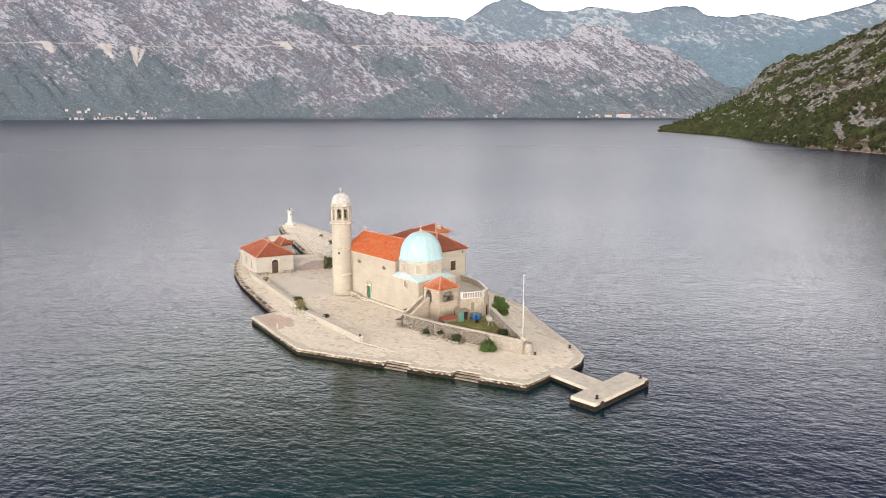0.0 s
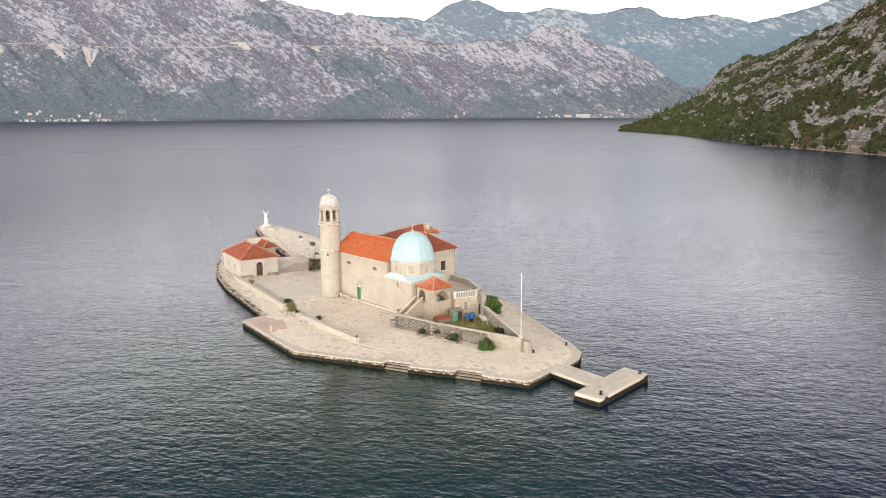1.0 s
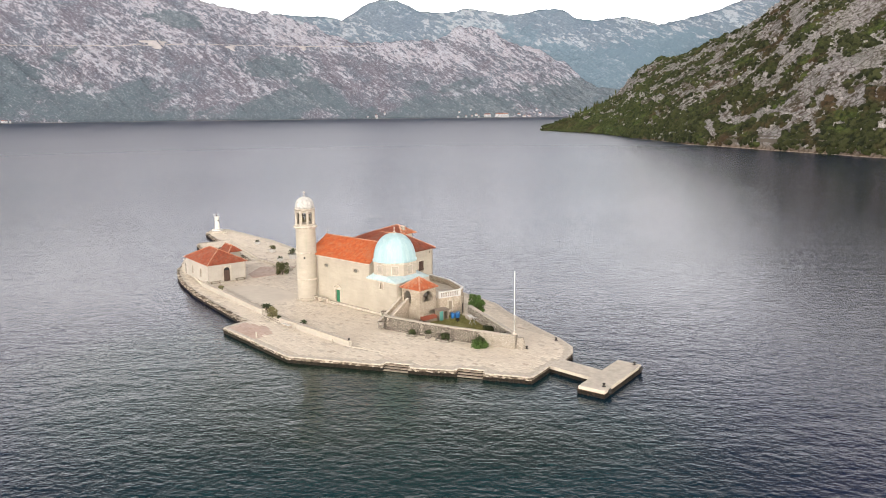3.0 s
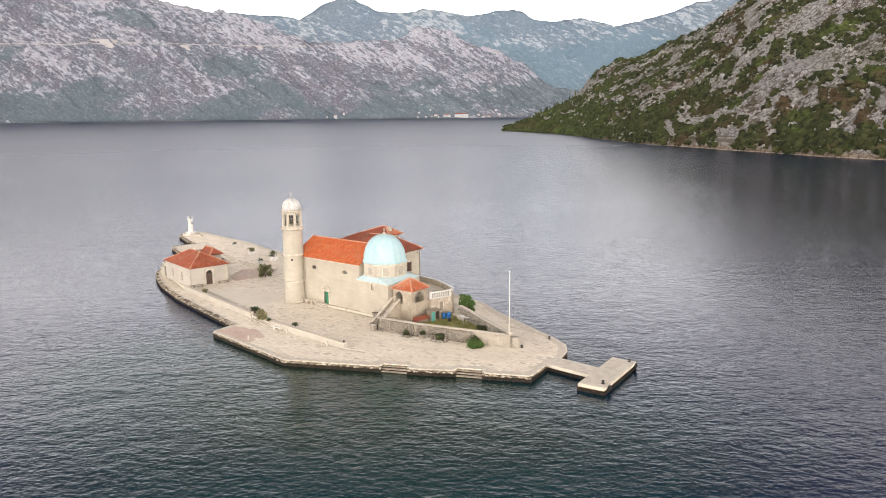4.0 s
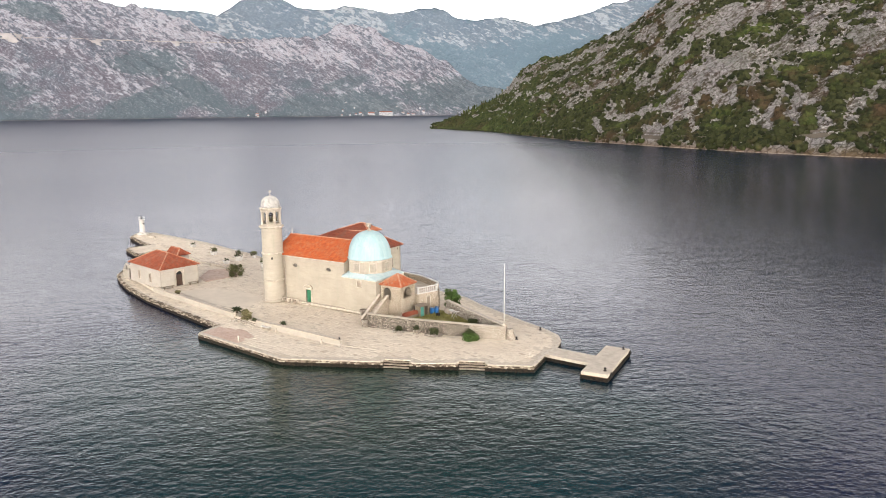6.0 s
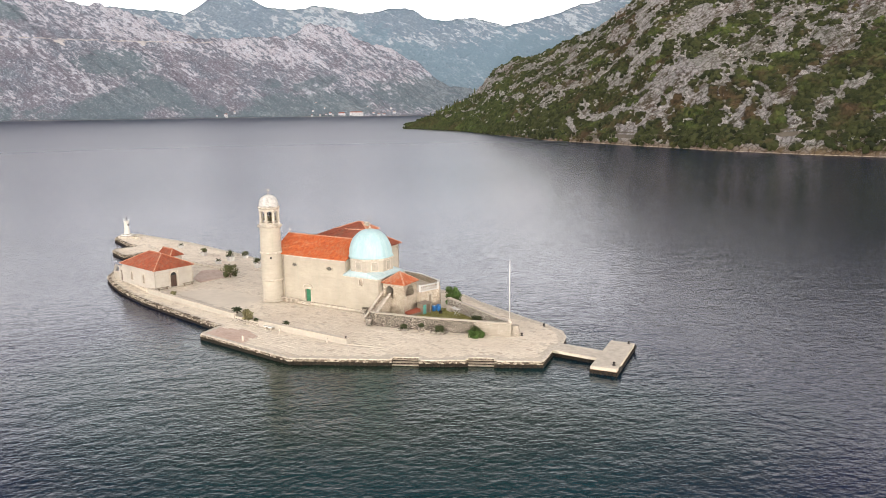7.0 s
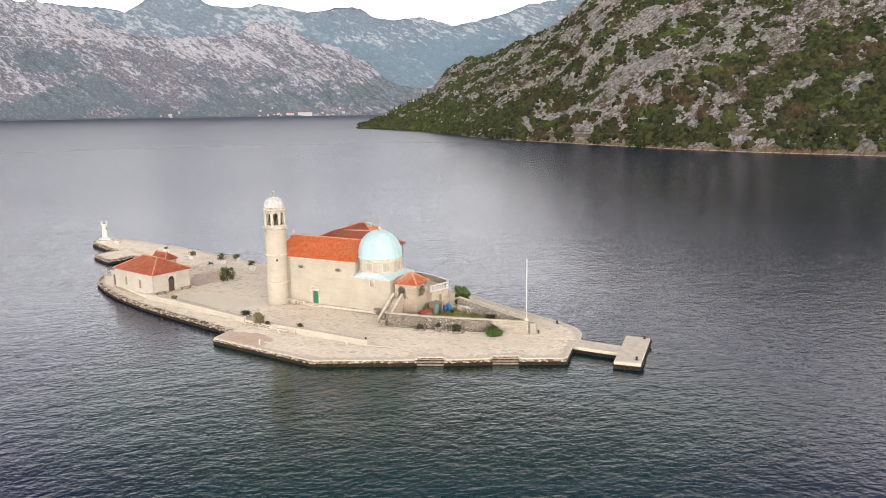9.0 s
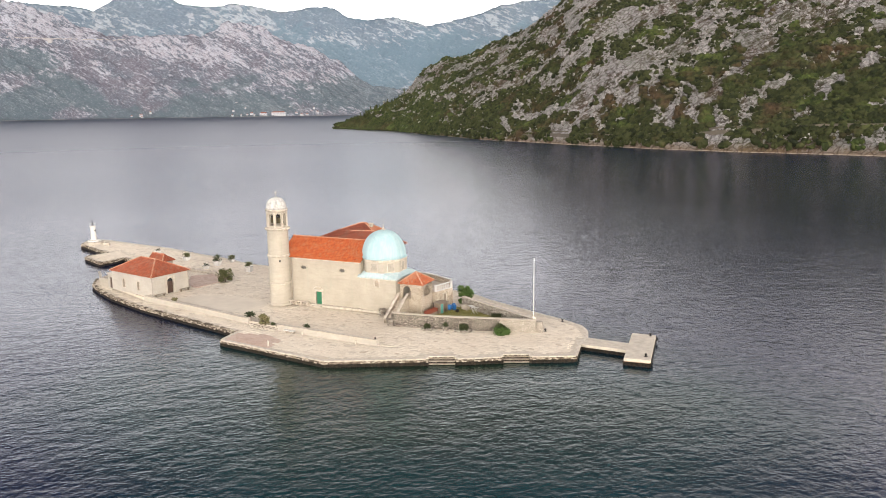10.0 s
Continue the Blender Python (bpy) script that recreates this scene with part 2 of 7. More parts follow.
TILE_NAVE = mat_tiles("orange_clay_tile", (0.50, 0.135, 0.045), (0.37, 0.082, 0.028), (0.42, 0.19, 0.105))
TILE_OLD = mat_tiles("red_clay_tile", (0.26, 0.074, 0.042), (0.17, 0.048, 0.030), (0.17, 0.095, 0.068))
TILE_RED = mat_tiles("brick_red_clay_tile", (0.35, 0.096, 0.050), (0.22, 0.058, 0.032), (0.26, 0.14, 0.095))
TILE_LOGGIA = mat_tiles("faded_orange_clay_tile", (0.42, 0.125, 0.055), (0.29, 0.078, 0.036), (0.40, 0.25, 0.17))
RIDGE = mat_tiles("mortared_ridge_tile", (0.48, 0.22, 0.14), (0.40, 0.16, 0.09), (0.46, 0.33, 0.25))
def mat_dome(name, base, pale, dark):
    """Faded blue paint on sheet metal, with pale and dirty runs down the curve."""
    n = Nodes(name)
    run = n.noise(1.0, 5, 0.65, n.mapped((1.5, 1.5, 0.16)))
    c = n.mix(n.ramp(run, (0.42, 0.0), (0.66, 1.0)), base, pale)
    c = n.mix(n.math("MULTIPLY", n.ramp(n.noise(1.0, 5, 0.7, n.mapped((2.3, 2.3, 0.3), (0, 0, 50))), (0.56, 0.0), (0.72, 1.0)), 0.5), c, dark)
    c = n.mix(n.math("MULTIPLY", n.ramp(n.noise(3.0, 5, 0.7), (0.56, 0.0), (0.75, 1.0)), 0.35), c, dark)
    return n.done(c, 0.62, n.bump(n.noise(1.2, 4), 0.25, 0.05), spec=0.25)


DOME = mat_dome("pale_blue_painted_metal", (0.285, 0.415, 0.445), (0.345, 0.455, 0.475), (0.245, 0.325, 0.35))
DOME_SKIRT = mat_dome("worn_pale_blue_sheet", (0.315, 0.415, 0.435), (0.40, 0.465, 0.475), (0.255, 0.305, 0.31))
DOME_WHITE = mat_plain("white_dome_stone", (0.47, 0.462, 0.445), 0.7, 0.45, 1.6)
WHITE = mat_plain("white_paint", (0.54, 0.53, 0.51), 0.6, 0.2, 1.5)
GREEN_PAINT = mat_plain("green_door_paint", (0.008, 0.135, 0.062), 0.5, 0.25, 2.0)
TEAL_PAINT = mat_plain("teal_door_paint", (0.06, 0.24, 0.21), 0.55, 0.3, 2.0)
BROWN_WOOD = mat_plain("dark_brown_wood", (0.055, 0.028, 0.018), 0.6, 0.3, 4.0)
GREY_WOOD = mat_plain("weathered_grey_wood", (0.22, 0.18, 0.14), 0.8, 0.3, 4.0)
# near-black in place of the shade inside openings and recesses
DARK = mat_plain("dark_interior", (0.02, 0.018, 0.016), 0.9, 0.2)
IRON = mat_plain("dark_iron", (0.035, 0.03, 0.028), 0.55, 0.4, 6.0, 0.6)
BRONZE = mat_plain("bell_bronze", (0.10, 0.085, 0.05), 0.45, 0.3, 4.0, 0.8)
WORN_STEP = mat_plain("worn_step", (0.36, 0.30, 0.24), 0.85, 0.45, 1.5)
OLD_PANE = mat_plain("dusty_pane", (0.16, 0.145, 0.125), 0.4, 0.3, 3.0)
GLASS = mat_plain("window_glass", (0.03, 0.035, 0.04), 0.08, 0.1, 1.0)
PIPE = mat_plain("zinc_pipe", (0.33, 0.30, 0.27), 0.5, 0.2, 3.0, 0.5)
GRASS = mat_leaves("dry_grass", (0.19, 0.19, 0.06), (0.27, 0.24, 0.09), (0.12, 0.15, 0.05))
SOIL = mat_plain("garden_lawn", (0.27, 0.25, 0.085), 0.95, 0.55, 1.1)
LEAF = mat_leaves("garden_leaves", (0.046, 0.092, 0.022), (0.070, 0.125, 0.030), (0.105, 0.15, 0.045))
LEAF_DRY = mat_leaves("dry_leaves", (0.16, 0.15, 0.07), (0.22, 0.19, 0.10), (0.12, 0.13, 0.06))
LEAF_DARK = mat_leaves("dark_leaves", (0.030, 0.042, 0.018), (0.046, 0.060, 0.024), (0.075, 0.080, 0.034))
LEAF_OLIVE = mat_leaves("olive_leaves", (0.055, 0.070, 0.026), (0.095, 0.105, 0.040), (0.14, 0.13, 0.06))
BARK = mat_plain("bark", (0.12, 0.09, 0.065), 0.9, 0.4, 6.0)
BLUE = mat_plain("blue_plastic", (0.02, 0.13, 0.36), 0.4, 0.2, 2.0)
TERRACOTTA = mat_plain("terracotta", (0.40, 0.17, 0.09), 0.8, 0.25, 5.0)


def mat_water():
    n = Nodes("sea_water")
    x, y = n.place("X"), n.place("Y")

    def waves(deg, length, across):
        """Coordinates stretched along crests that lie square to that bearing."""
        return n.slanted(deg, 0.0, 1.0 / length, 0.0, across)

    # shallows round the island
    ex = n.math("DIVIDE", n.math("SUBTRACT", x, 30.0), 52.0)
    ey = n.math("DIVIDE", n.math("ADD", y, 24.0), 40.0)
    d = n.math("SQRT", n.math("ADD", n.math("MULTIPLY", ex, ex), n.math("MULTIPLY", ey, ey)))
    d = n.math("ADD", d, n.math("MULTIPLY", n.math("SUBTRACT", n.noise(0.03, 3), 0.5), 0.7))
    deep = (0.0014, 0.0085, 0.0330)
    c = n.ramp(d, (0.36, (0.009, 0.024, 0.017)), (0.64, (0.0040, 0.0235, 0.0275)), (1.05, deep))
    gust = n.noise(0.011, 3, 0.5, waves(40, 2.6, 1.0))
    amp = n.ramp(gust, (0.32, 0.70), (0.62, 1.0))
    w0 = n.noise(0.20, 2, 0.45, waves(46, 2.0, 1.0), 0.3)
    w1 = n.noise(0.82, 2, 0.5, waves(34, 1.6, 1.0), 0.35)
    w2 = n.noise(1.9, 3, 0.55, waves(38, 1.5, 1.0), 0.4)
    h = n.math("ADD", n.math("MULTIPLY", w0, 0.60), n.math("ADD", n.math("MULTIPLY", w1, 0.50), n.math("MULTIPLY", w2, 0.30)))
    # calmer water in the lee of the hill
    off = n.math("ADD", n.math("MULTIPLY", n.math("SUBTRACT", x, 105.0), -0.778), n.math("MULTIPLY", n.math("SUBTRACT", y, 135.0), -0.628))
    off = n.math("ADD", off, n.math("MULTIPLY", n.math("SUBTRACT", n.noise(0.014, 5, 0.65, waves(40, 2.8, 1.0)), 0.5), 85.0))
    lee = n.ramp(n.math("DIVIDE", n.math("SUBTRACT", off, 2.0), 40.0), (0.0, 0.55), (1.0, 1.0))
    h = n.math("MULTIPLY", n.math("MULTIPLY", h, amp), lee)
    n.bsdf.inputs["IOR"].default_value = 1.333
    # the open bay is ruffled by the wind
    out = n.math("SQRT", n.math("ADD", n.math("MULTIPLY", x, x), n.math("MULTIPLY", y, y)))
    h = n.math("MULTIPLY", h, n.ramp(n.math("DIVIDE", out, 1200.0), (0.28, 1.0), (0.60, 0.0)))
    rough = n.ramp(n.math("DIVIDE", out, 1200.0), (0.10, 0.11), (0.22, 0.16), (0.35, 0.23), (0.60, 0.29), (1.0, 0.31))
    return n.done(c, rough, n.bump(h, 1.0, 0.20))


def mat_mountain(name, rock, rock2, scrub, scrub2, bearing_deg, slope_deg, cover=0.5, scale=1.0, wood=(0.05, 0.075, 0.06), shore=(0.42, 0.37, 0.30), wood_top=420.0, wood_scale=1.0,
                 foot=(0.15, 0.12, 0.07), foot_mix=0.0, wood_mix=0.85, fleck_mix=0.5, cracks=0.0, groves=(), zoned=0.42, drift=0.0):
    """Bare grey limestone with scrub between, in slanting bands."""
    n = Nodes(name)
    v = n.slanted(bearing_deg, slope_deg, 0.55, 1.4, 0.3)
    big = n.noise(0.0045 * scale, 4, 0.55, v)
    band = n.noise(0.023 * scale, 5, 0.62, v, 0.4)
    fine = n.noise(0.075 * scale, 6, 0.75, n.slanted(bearing_deg, slope_deg, 0.7, 1.3, 0.4))
    # bare and overgrown stretches that follow the spurs, more scrub lower down
    zone = n.noise(0.0020 * scale, 4, 0.6, n.slanted(bearing_deg, slope_deg, 0.45, 1.25, 0.3), 0.3)
    mask = n.math("DIVIDE", n.math("ADD", n.math("MULTIPLY", band, 1.25), n.math("MULTIPLY", fine, 0.6)), 1.85)
    mask = n.math("ADD", mask, n.math("MULTIPLY", n.math("SUBTRACT", n.math("ADD", zone, n.math("MULTIPLY", big, 0.5)), 0.75), zoned))
    mask = n.math("ADD", mask, n.math("MULTIPLY", n.math("MINIMUM", n.math("DIVIDE", n.place("Z"), wood_top), 1.3), 0.05))
    if drift:
        # barer towards one end of the range
        a = radians(bearing_deg)
        end = n.tree.nodes.new("ShaderNodeVectorMath")
        end.operation = "DOT_PRODUCT"
        n.link(n.co, end.inputs[0])
        end.inputs[1].default_value = (math.cos(a) / 1000.0, math.sin(a) / 1000.0, 0.0)
        mask = n.math("ADD", mask, n.math("MULTIPLY", n.math("MAXIMUM", end.outputs["Value"], -1.2), drift))
    mask = n.ramp(mask, (cover - 0.028, 0.0), (cover + 0.03, 1.0))
    fleck = n.noise(0.06 * scale, 6, 0.75, n.slanted(bearing_deg, slope_deg, 0.7, 1.2, 0.5))
    r = n.mix(n.ramp(n.noise(0.006 * scale, 4), (0.38, 0.0), (0.62, 1.0)), rock, rock2)
    s = n.mix(n.ramp(n.noise(0.0032 * scale, 4, 0.6), (0.42, 0.0), (0.6, 1.0)), scrub, scrub2)
    c = n.mix(mask, s, r)
    c = n.mix(n.math("MULTIPLY", n.ramp(fleck, (0.40, 1.0), (0.50, 0.0)), fleck_mix), c, tuple(x * 0.62 for x in scrub))
    c = n.mix(n.math("MULTIPLY", n.ramp(fleck, (0.53, 0.0), (0.62, 1.0)), fleck_mix), c, tuple(x * 1.2 for x in rock))
    # closed woods in the gullies
    rise = n.math("DIVIDE", n.place("Z"), wood_top)
    w = n.math("SUBTRACT", n.math("ADD", n.noise(0.0042 * wood_scale, 5, 0.62, n.slanted(bearing_deg, slope_deg + 60, 0.6, 1.2, 0.5)), n.math("MULTIPLY", fine, 0.26)), n.math("ADD", n.math("MULTIPLY", rise, 0.16), 0.02))
    w = n.ramp(w, (0.585, 0.0), (0.64, 1.0))
    for deg, dist, z, half, tall, lean in groves:
        # a wood of its own on the slope: bearing, distance, height, half width, half height, lean to one side
        a = radians(bearing_deg)
        mid = bearing(deg, dist)
        side = n.tree.nodes.new("ShaderNodeVectorMath")
        side.operation = "DOT_PRODUCT"
        n.link(n.co, side.inputs[0])
        side.inputs[1].default_value = (math.cos(a), math.sin(a), lean)
        dx = n.math("DIVIDE", n.math("SUBTRACT", side.outputs["Value"], mid.x * math.cos(a) + mid.y * math.sin(a) + lean * z), half)
        dz = n.math("DIVIDE", n.math("SUBTRACT", n.place("Z"), z), tall)
        dd = n.math("SQRT", n.math("ADD", n.math("MULTIPLY", dx, dx), n.math("MULTIPLY", dz, dz)))
        dd = n.math("ADD", dd, n.math("MULTIPLY", n.math("SUBTRACT", n.math("ADD", band, big), 1.0), 1.5))
        w = n.math("MAXIMUM", w, n.ramp(dd, (0.75, 1.0), (1.0, 0.0)))
    w = n.math("MULTIPLY", w, n.ramp(fleck, (0.50, 1.0), (0.64, 0.6)))
    c = n.mix(n.math("MULTIPLY", w, wood_mix), c, n.mix(fine, wood, tuple(x * 1.5 for x in wood)))
    band2 = n.ramp(n.math("DIVIDE", n.math("ADD", n.place("Z"), n.math("MULTIPLY", fine, 6.0)), 10.0), (0.35, 1.0), (1.0, 0.0))
    c = n.mix(n.math("MULTIPLY", band2, foot_mix), c, foot)
    low = n.ramp(n.math("DIVIDE", n.math("ADD", n.place("Z"), n.math("MULTIPLY", fine, 0.9)), 6.0), (0.10, 1.0), (0.19, 0.0))
    c = n.mix(n.math("MULTIPLY", low, 0.9), c, shore)
    forms = n.bump(n.noise(0.0035 * scale, 5, 0.6, n.slanted(bearing_deg, slope_deg + 70, 0.5, 1.3, 0.4)), 0.9, 110.0 / scale)
    if cracks:
        warp = n.mix(0.12, n.slanted(bearing_deg, slope_deg, 0.8, 1.25, 0.6), n.tree.nodes.new("ShaderNodeTexNoise").outputs["Color"], "LINEAR_LIGHT")
        edge = n.cells(0.022 * scale, "DISTANCE_TO_EDGE", warp)
        c = n.mix(n.math("MULTIPLY", n.ramp(edge, (0.0, 1.0), (0.09, 0.0)), cracks), c, tuple(x * 0.5 for x in scrub2))
    return n.done(c, 0.95, n.bump(n.math("ADD", band, n.math("MULTIPLY", fine, 0.6)), 0.9, 24.0 / scale, forms), spec=0.1)


WATER = mat_water()
# limestone and scrub colours shifted to blue, with the air's haze mixed in
MOUNTAIN = mat_mountain("hazed_karst_mountain", (0.300, 0.312, 0.362), (0.298, 0.292, 0.332), (0.100, 0.116, 0.147), (0.116, 0.114, 0.142), 55, -34, 0.580, 2.3, (0.064, 0.086, 0.102), wood_top=330.0, drift=0.020,
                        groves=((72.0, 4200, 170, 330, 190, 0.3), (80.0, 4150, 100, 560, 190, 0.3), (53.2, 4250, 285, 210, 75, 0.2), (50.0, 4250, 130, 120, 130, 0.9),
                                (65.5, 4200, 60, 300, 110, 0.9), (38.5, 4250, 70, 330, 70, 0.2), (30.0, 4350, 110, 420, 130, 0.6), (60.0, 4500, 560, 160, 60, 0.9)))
# blue rock, scrub and woods: the far range's haze is put into its colours
MOUNTAIN_FAR = mat_mountain("hazed_far_karst", (0.27, 0.31, 0.355), (0.28, 0.305, 0.34), (0.112, 0.152, 0.200), (0.128, 0.164, 0.208), 35, -25, 0.570, 1.5, (0.088, 0.132, 0.170), wood_top=900.0, fleck_mix=0.25, zoned=0.35,
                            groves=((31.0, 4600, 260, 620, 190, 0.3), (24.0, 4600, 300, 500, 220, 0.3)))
HILL = mat_mountain("near_karst_hill", (0.262, 0.252, 0.256), (0.200, 0.190, 0.192), (0.048, 0.048, 0.030), (0.078, 0.054, 0.040), 10, 38, 0.475, 8.0, (0.050, 0.055, 0.024),
                    (0.42, 0.365, 0.295), 600.0, 5.0, (0.135, 0.090, 0.055), 0.8, 0.25, 0.6, 0.7)
def mat_scrub():
    """Hillside scrub: dark olive, with fresh green and rust-brown patches."""
    n = Nodes("hillside_scrub")
    r = n.island()
    c = n.ramp(r, (0.0, (0.011, 0.014, 0.007)), (0.5, (0.027, 0.031, 0.012)), (1.0, (0.044, 0.048, 0.020)))
    c = n.mix(n.math("MULTIPLY", n.ramp(n.noise(0.022, 4, 0.65), (0.54, 0.0), (0.66, 1.0)), 0.75), c, n.mix(r, (0.040, 0.027, 0.017), (0.080, 0.046, 0.030)))
    c = n.mix(n.math("MULTIPLY", n.ramp(n.noise(0.03, 4, 0.65, n.mapped((1, 1, 1.7), (0, 0, 40))), (0.55, 0.0), (0.66, 1.0)), 0.8), c, n.mix(r, (0.030, 0.048, 0.013), (0.078, 0.095, 0.027)))
    # fresher green woods towards the point
    west = n.ramp(n.math("DIVIDE", n.place("X"), -500.0), (0.40, 0.0), (0.80, 0.5))
    c = n.mix(n.math("MULTIPLY", west, n.ramp(n.noise(0.02, 4, 0.65), (0.38, 0.35), (0.6, 1.0))), c, n.mix(r, (0.026, 0.042, 0.014), (0.064, 0.082, 0.028)))
    return n.done(c, 0.8, n.bump(n.noise(2.0, 4, 0.7), 0.7, 0.5), spec=0.1)


BUSH = mat_scrub()
PALE_ROCK = mat_rubble("pale_hill_rock", (0.32, 0.305, 0.308), (0.24, 0.23, 0.232), (0.14, 0.13, 0.125), 0.5, 1.2)


# ---- geometry helpers ----
def part(name, bm, material, parent=None, label="", smooth=False, kind=""):
    me = bpy.data.meshes.new(name)
    bmesh.ops.recalc_face_normals(bm, faces=bm.faces[:])
    bm.to_mesh(me)
    bm.free()
    me.materials.append(material)
    if smooth:
        me.shade_smooth()
    ob = new(name, me)
    ob.parent = parent
    return tagged(ob, label, kind=kind)


def raw(name, verts, faces, material, parent=None, label="", smooth=False, kind=""):
    me = bpy.data.meshes.new(name)
    me.from_pydata(verts, [], faces)
    me.update()
    me.materials.append(material)
    if smooth:
        me.shade_smooth()
    ob = new(name, me)
    ob.parent = parent
    return tagged(ob, label, kind=kind)


def thing(name, m, label, category, group="", kind=""):
    ob = new(name)
    ob.matrix_world = m
    ob.empty_display_size = 0.3
    return tagged(ob, label, category, group, kind)


def box(bm, x0, x1, y0, y1, z0, z1, m=None, bevel=0.0):
    r = bmesh.ops.create_cube(bm, size=1.0)
    vs = r["verts"]
    bmesh.ops.scale(bm, verts=vs, vec=(x1 - x0, y1 - y0, z1 - z0))
    bmesh.ops.translate(bm, verts=vs, vec=((x0 + x1) / 2, (y0 + y1) / 2, (z0 + z1) / 2))
    if bevel:
        es = list({e for v in vs for e in v.link_edges})
        out = bmesh.ops.bevel(bm, geom=es, offset=bevel, segments=1, affect="EDGES")
        vs = list({v for f in out["faces"] for v in f.verts} | {v for v in vs if v.is_valid})
    if m is not None:
        bmesh.ops.transform(bm, matrix=m, verts=vs)
    return bm


def prism(bm, pts, z0, z1, m=None):
    """A straight prism over a plan outline; z1 may be a list of heights."""
    tops = z1 if isinstance(z1, (list, tuple)) else [z1] * len(pts)
    low = [bm.verts.new((x, y, z0)) for x, y in pts]
    high = [bm.verts.new((x, y, z)) for (x, y), z in zip(pts, tops)]
    n = len(pts)
    for i in range(n):
        j = (i + 1) % n
        bm.faces.new((low[i], low[j], high[j], high[i]))
    caps = [bm.faces.new(high), bm.faces.new(low[::-1])]
    for f in caps:
        f.normal_update()
    bmesh.ops.triangulate(bm, faces=caps, ngon_method="EAR_CLIP")
    if m is not None:
        bmesh.ops.transform(bm, matrix=m, verts=low + high)
    return bm


def lathe(bm, profile, seg=24, m=None, flute=None):
    """Turns (radius, height) pairs round z. flute(angle) scales the radius."""
    rings = []
    made = []
    for r, z in profile:
        if r < 1e-4:
            v = bm.verts.new((0, 0, z))
            made.append(v)
            rings.append([v])
        else:
            ring = []
            for i in range(seg):
                a = 2 * math.pi * i / seg
                k = r * (flute(a) if flute else 1)
                v = bm.verts.new((k * math.cos(a), k * math.sin(a), z))
                ring.append(v)
            made += ring
            rings.append(ring)
    for a, b in zip(rings, rings[1:]):
        for i in range(seg):
            j = (i + 1) % seg
            if len(a) == 1 and len(b) == 1:
                continue
            if len(a) == 1:
                bm.faces.new((a[0], b[j], b[i]))
            elif len(b) == 1:
                bm.faces.new((a[i], a[j], b[0]))
            else:
                bm.faces.new((a[i], a[j], b[j], b[i]))
    for ring in (rings[0], rings[-1]):
        if len(ring) > 1:
            bm.faces.new(ring)
    if m is not None:
        bmesh.ops.transform(bm, matrix=m, verts=made)
    return bm


def bar(bm, a, b, r, seg=8, r2=None):
    """A round bar from a to b."""
    a, b = Vector(a), Vector(b)
    q = (b - a).to_track_quat("Z", "Y").to_matrix().to_4x4()
    return lathe(bm, [(r, 0), (r2 if r2 is not None else r, (b - a).length)], seg, Matrix.Translation(a) @ q)


def panel(bm, length, height, thick, holes, m):
    """A wall along +x from the origin, its outer face at y = 0, with openings (x0, x1, z0, z1, arched) cut right through."""
    xs = sorted({0.0, length, *[h[0] for h in holes], *[h[1] for h in holes]})
    zs = sorted({0.0, height, *[h[2] for h in holes], *[h[3] for h in holes]})
    solid = {}
    for i, (x0, x1) in enumerate(zip(xs, xs[1:])):
        for j, (z0, z1) in enumerate(zip(zs, zs[1:])):
            cx, cz = (x0 + x1) / 2, (z0 + z1) / 2
            solid[i, j] = not any(h[0] < cx < h[1] and h[2] < cz < h[3] for h in holes)
    made = {}

    def corner(i, j, k):
        if (i, j, k) not in made:
            made[i, j, k] = bm.verts.new(m @ Vector((xs[i], thick * k, zs[j])))
        return made[i, j, k]

    for (i, j), full in solid.items():
        if not full:
            continue
        ring = ((i, j), (i + 1, j), (i + 1, j + 1), (i, j + 1))
        for k in (0, 1):
            bm.faces.new([corner(*c, k) for c in ring])
        for n, (di, dj) in enumerate(((0, -1), (1, 0), (0, 1), (-1, 0))):
            if not solid.get((i + di, j + dj), False):
                a, b = ring[n], ring[(n + 1) % 4]
                bm.faces.new((corner(*a, 0), corner(*b, 0), corner(*b, 1), corner(*a, 1)))
    for h in holes:
        if len(h) > 4 and h[4]:
            x0, x1, z1 = h[0], h[1], h[3]
            r, cx = (x1 - x0) / 2, (x0 + x1) / 2
            for s in (-1, 1):
                pts = [(cx + s * r, z1)] + [(cx + s * r * math.cos(a), z1 - r + r * math.sin(a)) for a in [math.pi / 2 * k / 6 for k in range(7)]]
                f = [bm.verts.new((x, 0, z)) for x, z in pts]
                g = [bm.verts.new((x, thick, z)) for x, z in pts]
                n = len(pts)
                bm.faces.new(f)
                bm.faces.new(g[::-1])
                for i in range(n):
                    bm.faces.new((f[i], f[(i + 1) % n], g[(i + 1) % n], g[i]))
                bmesh.ops.transform(bm, matrix=m, verts=f + g)
    return bm


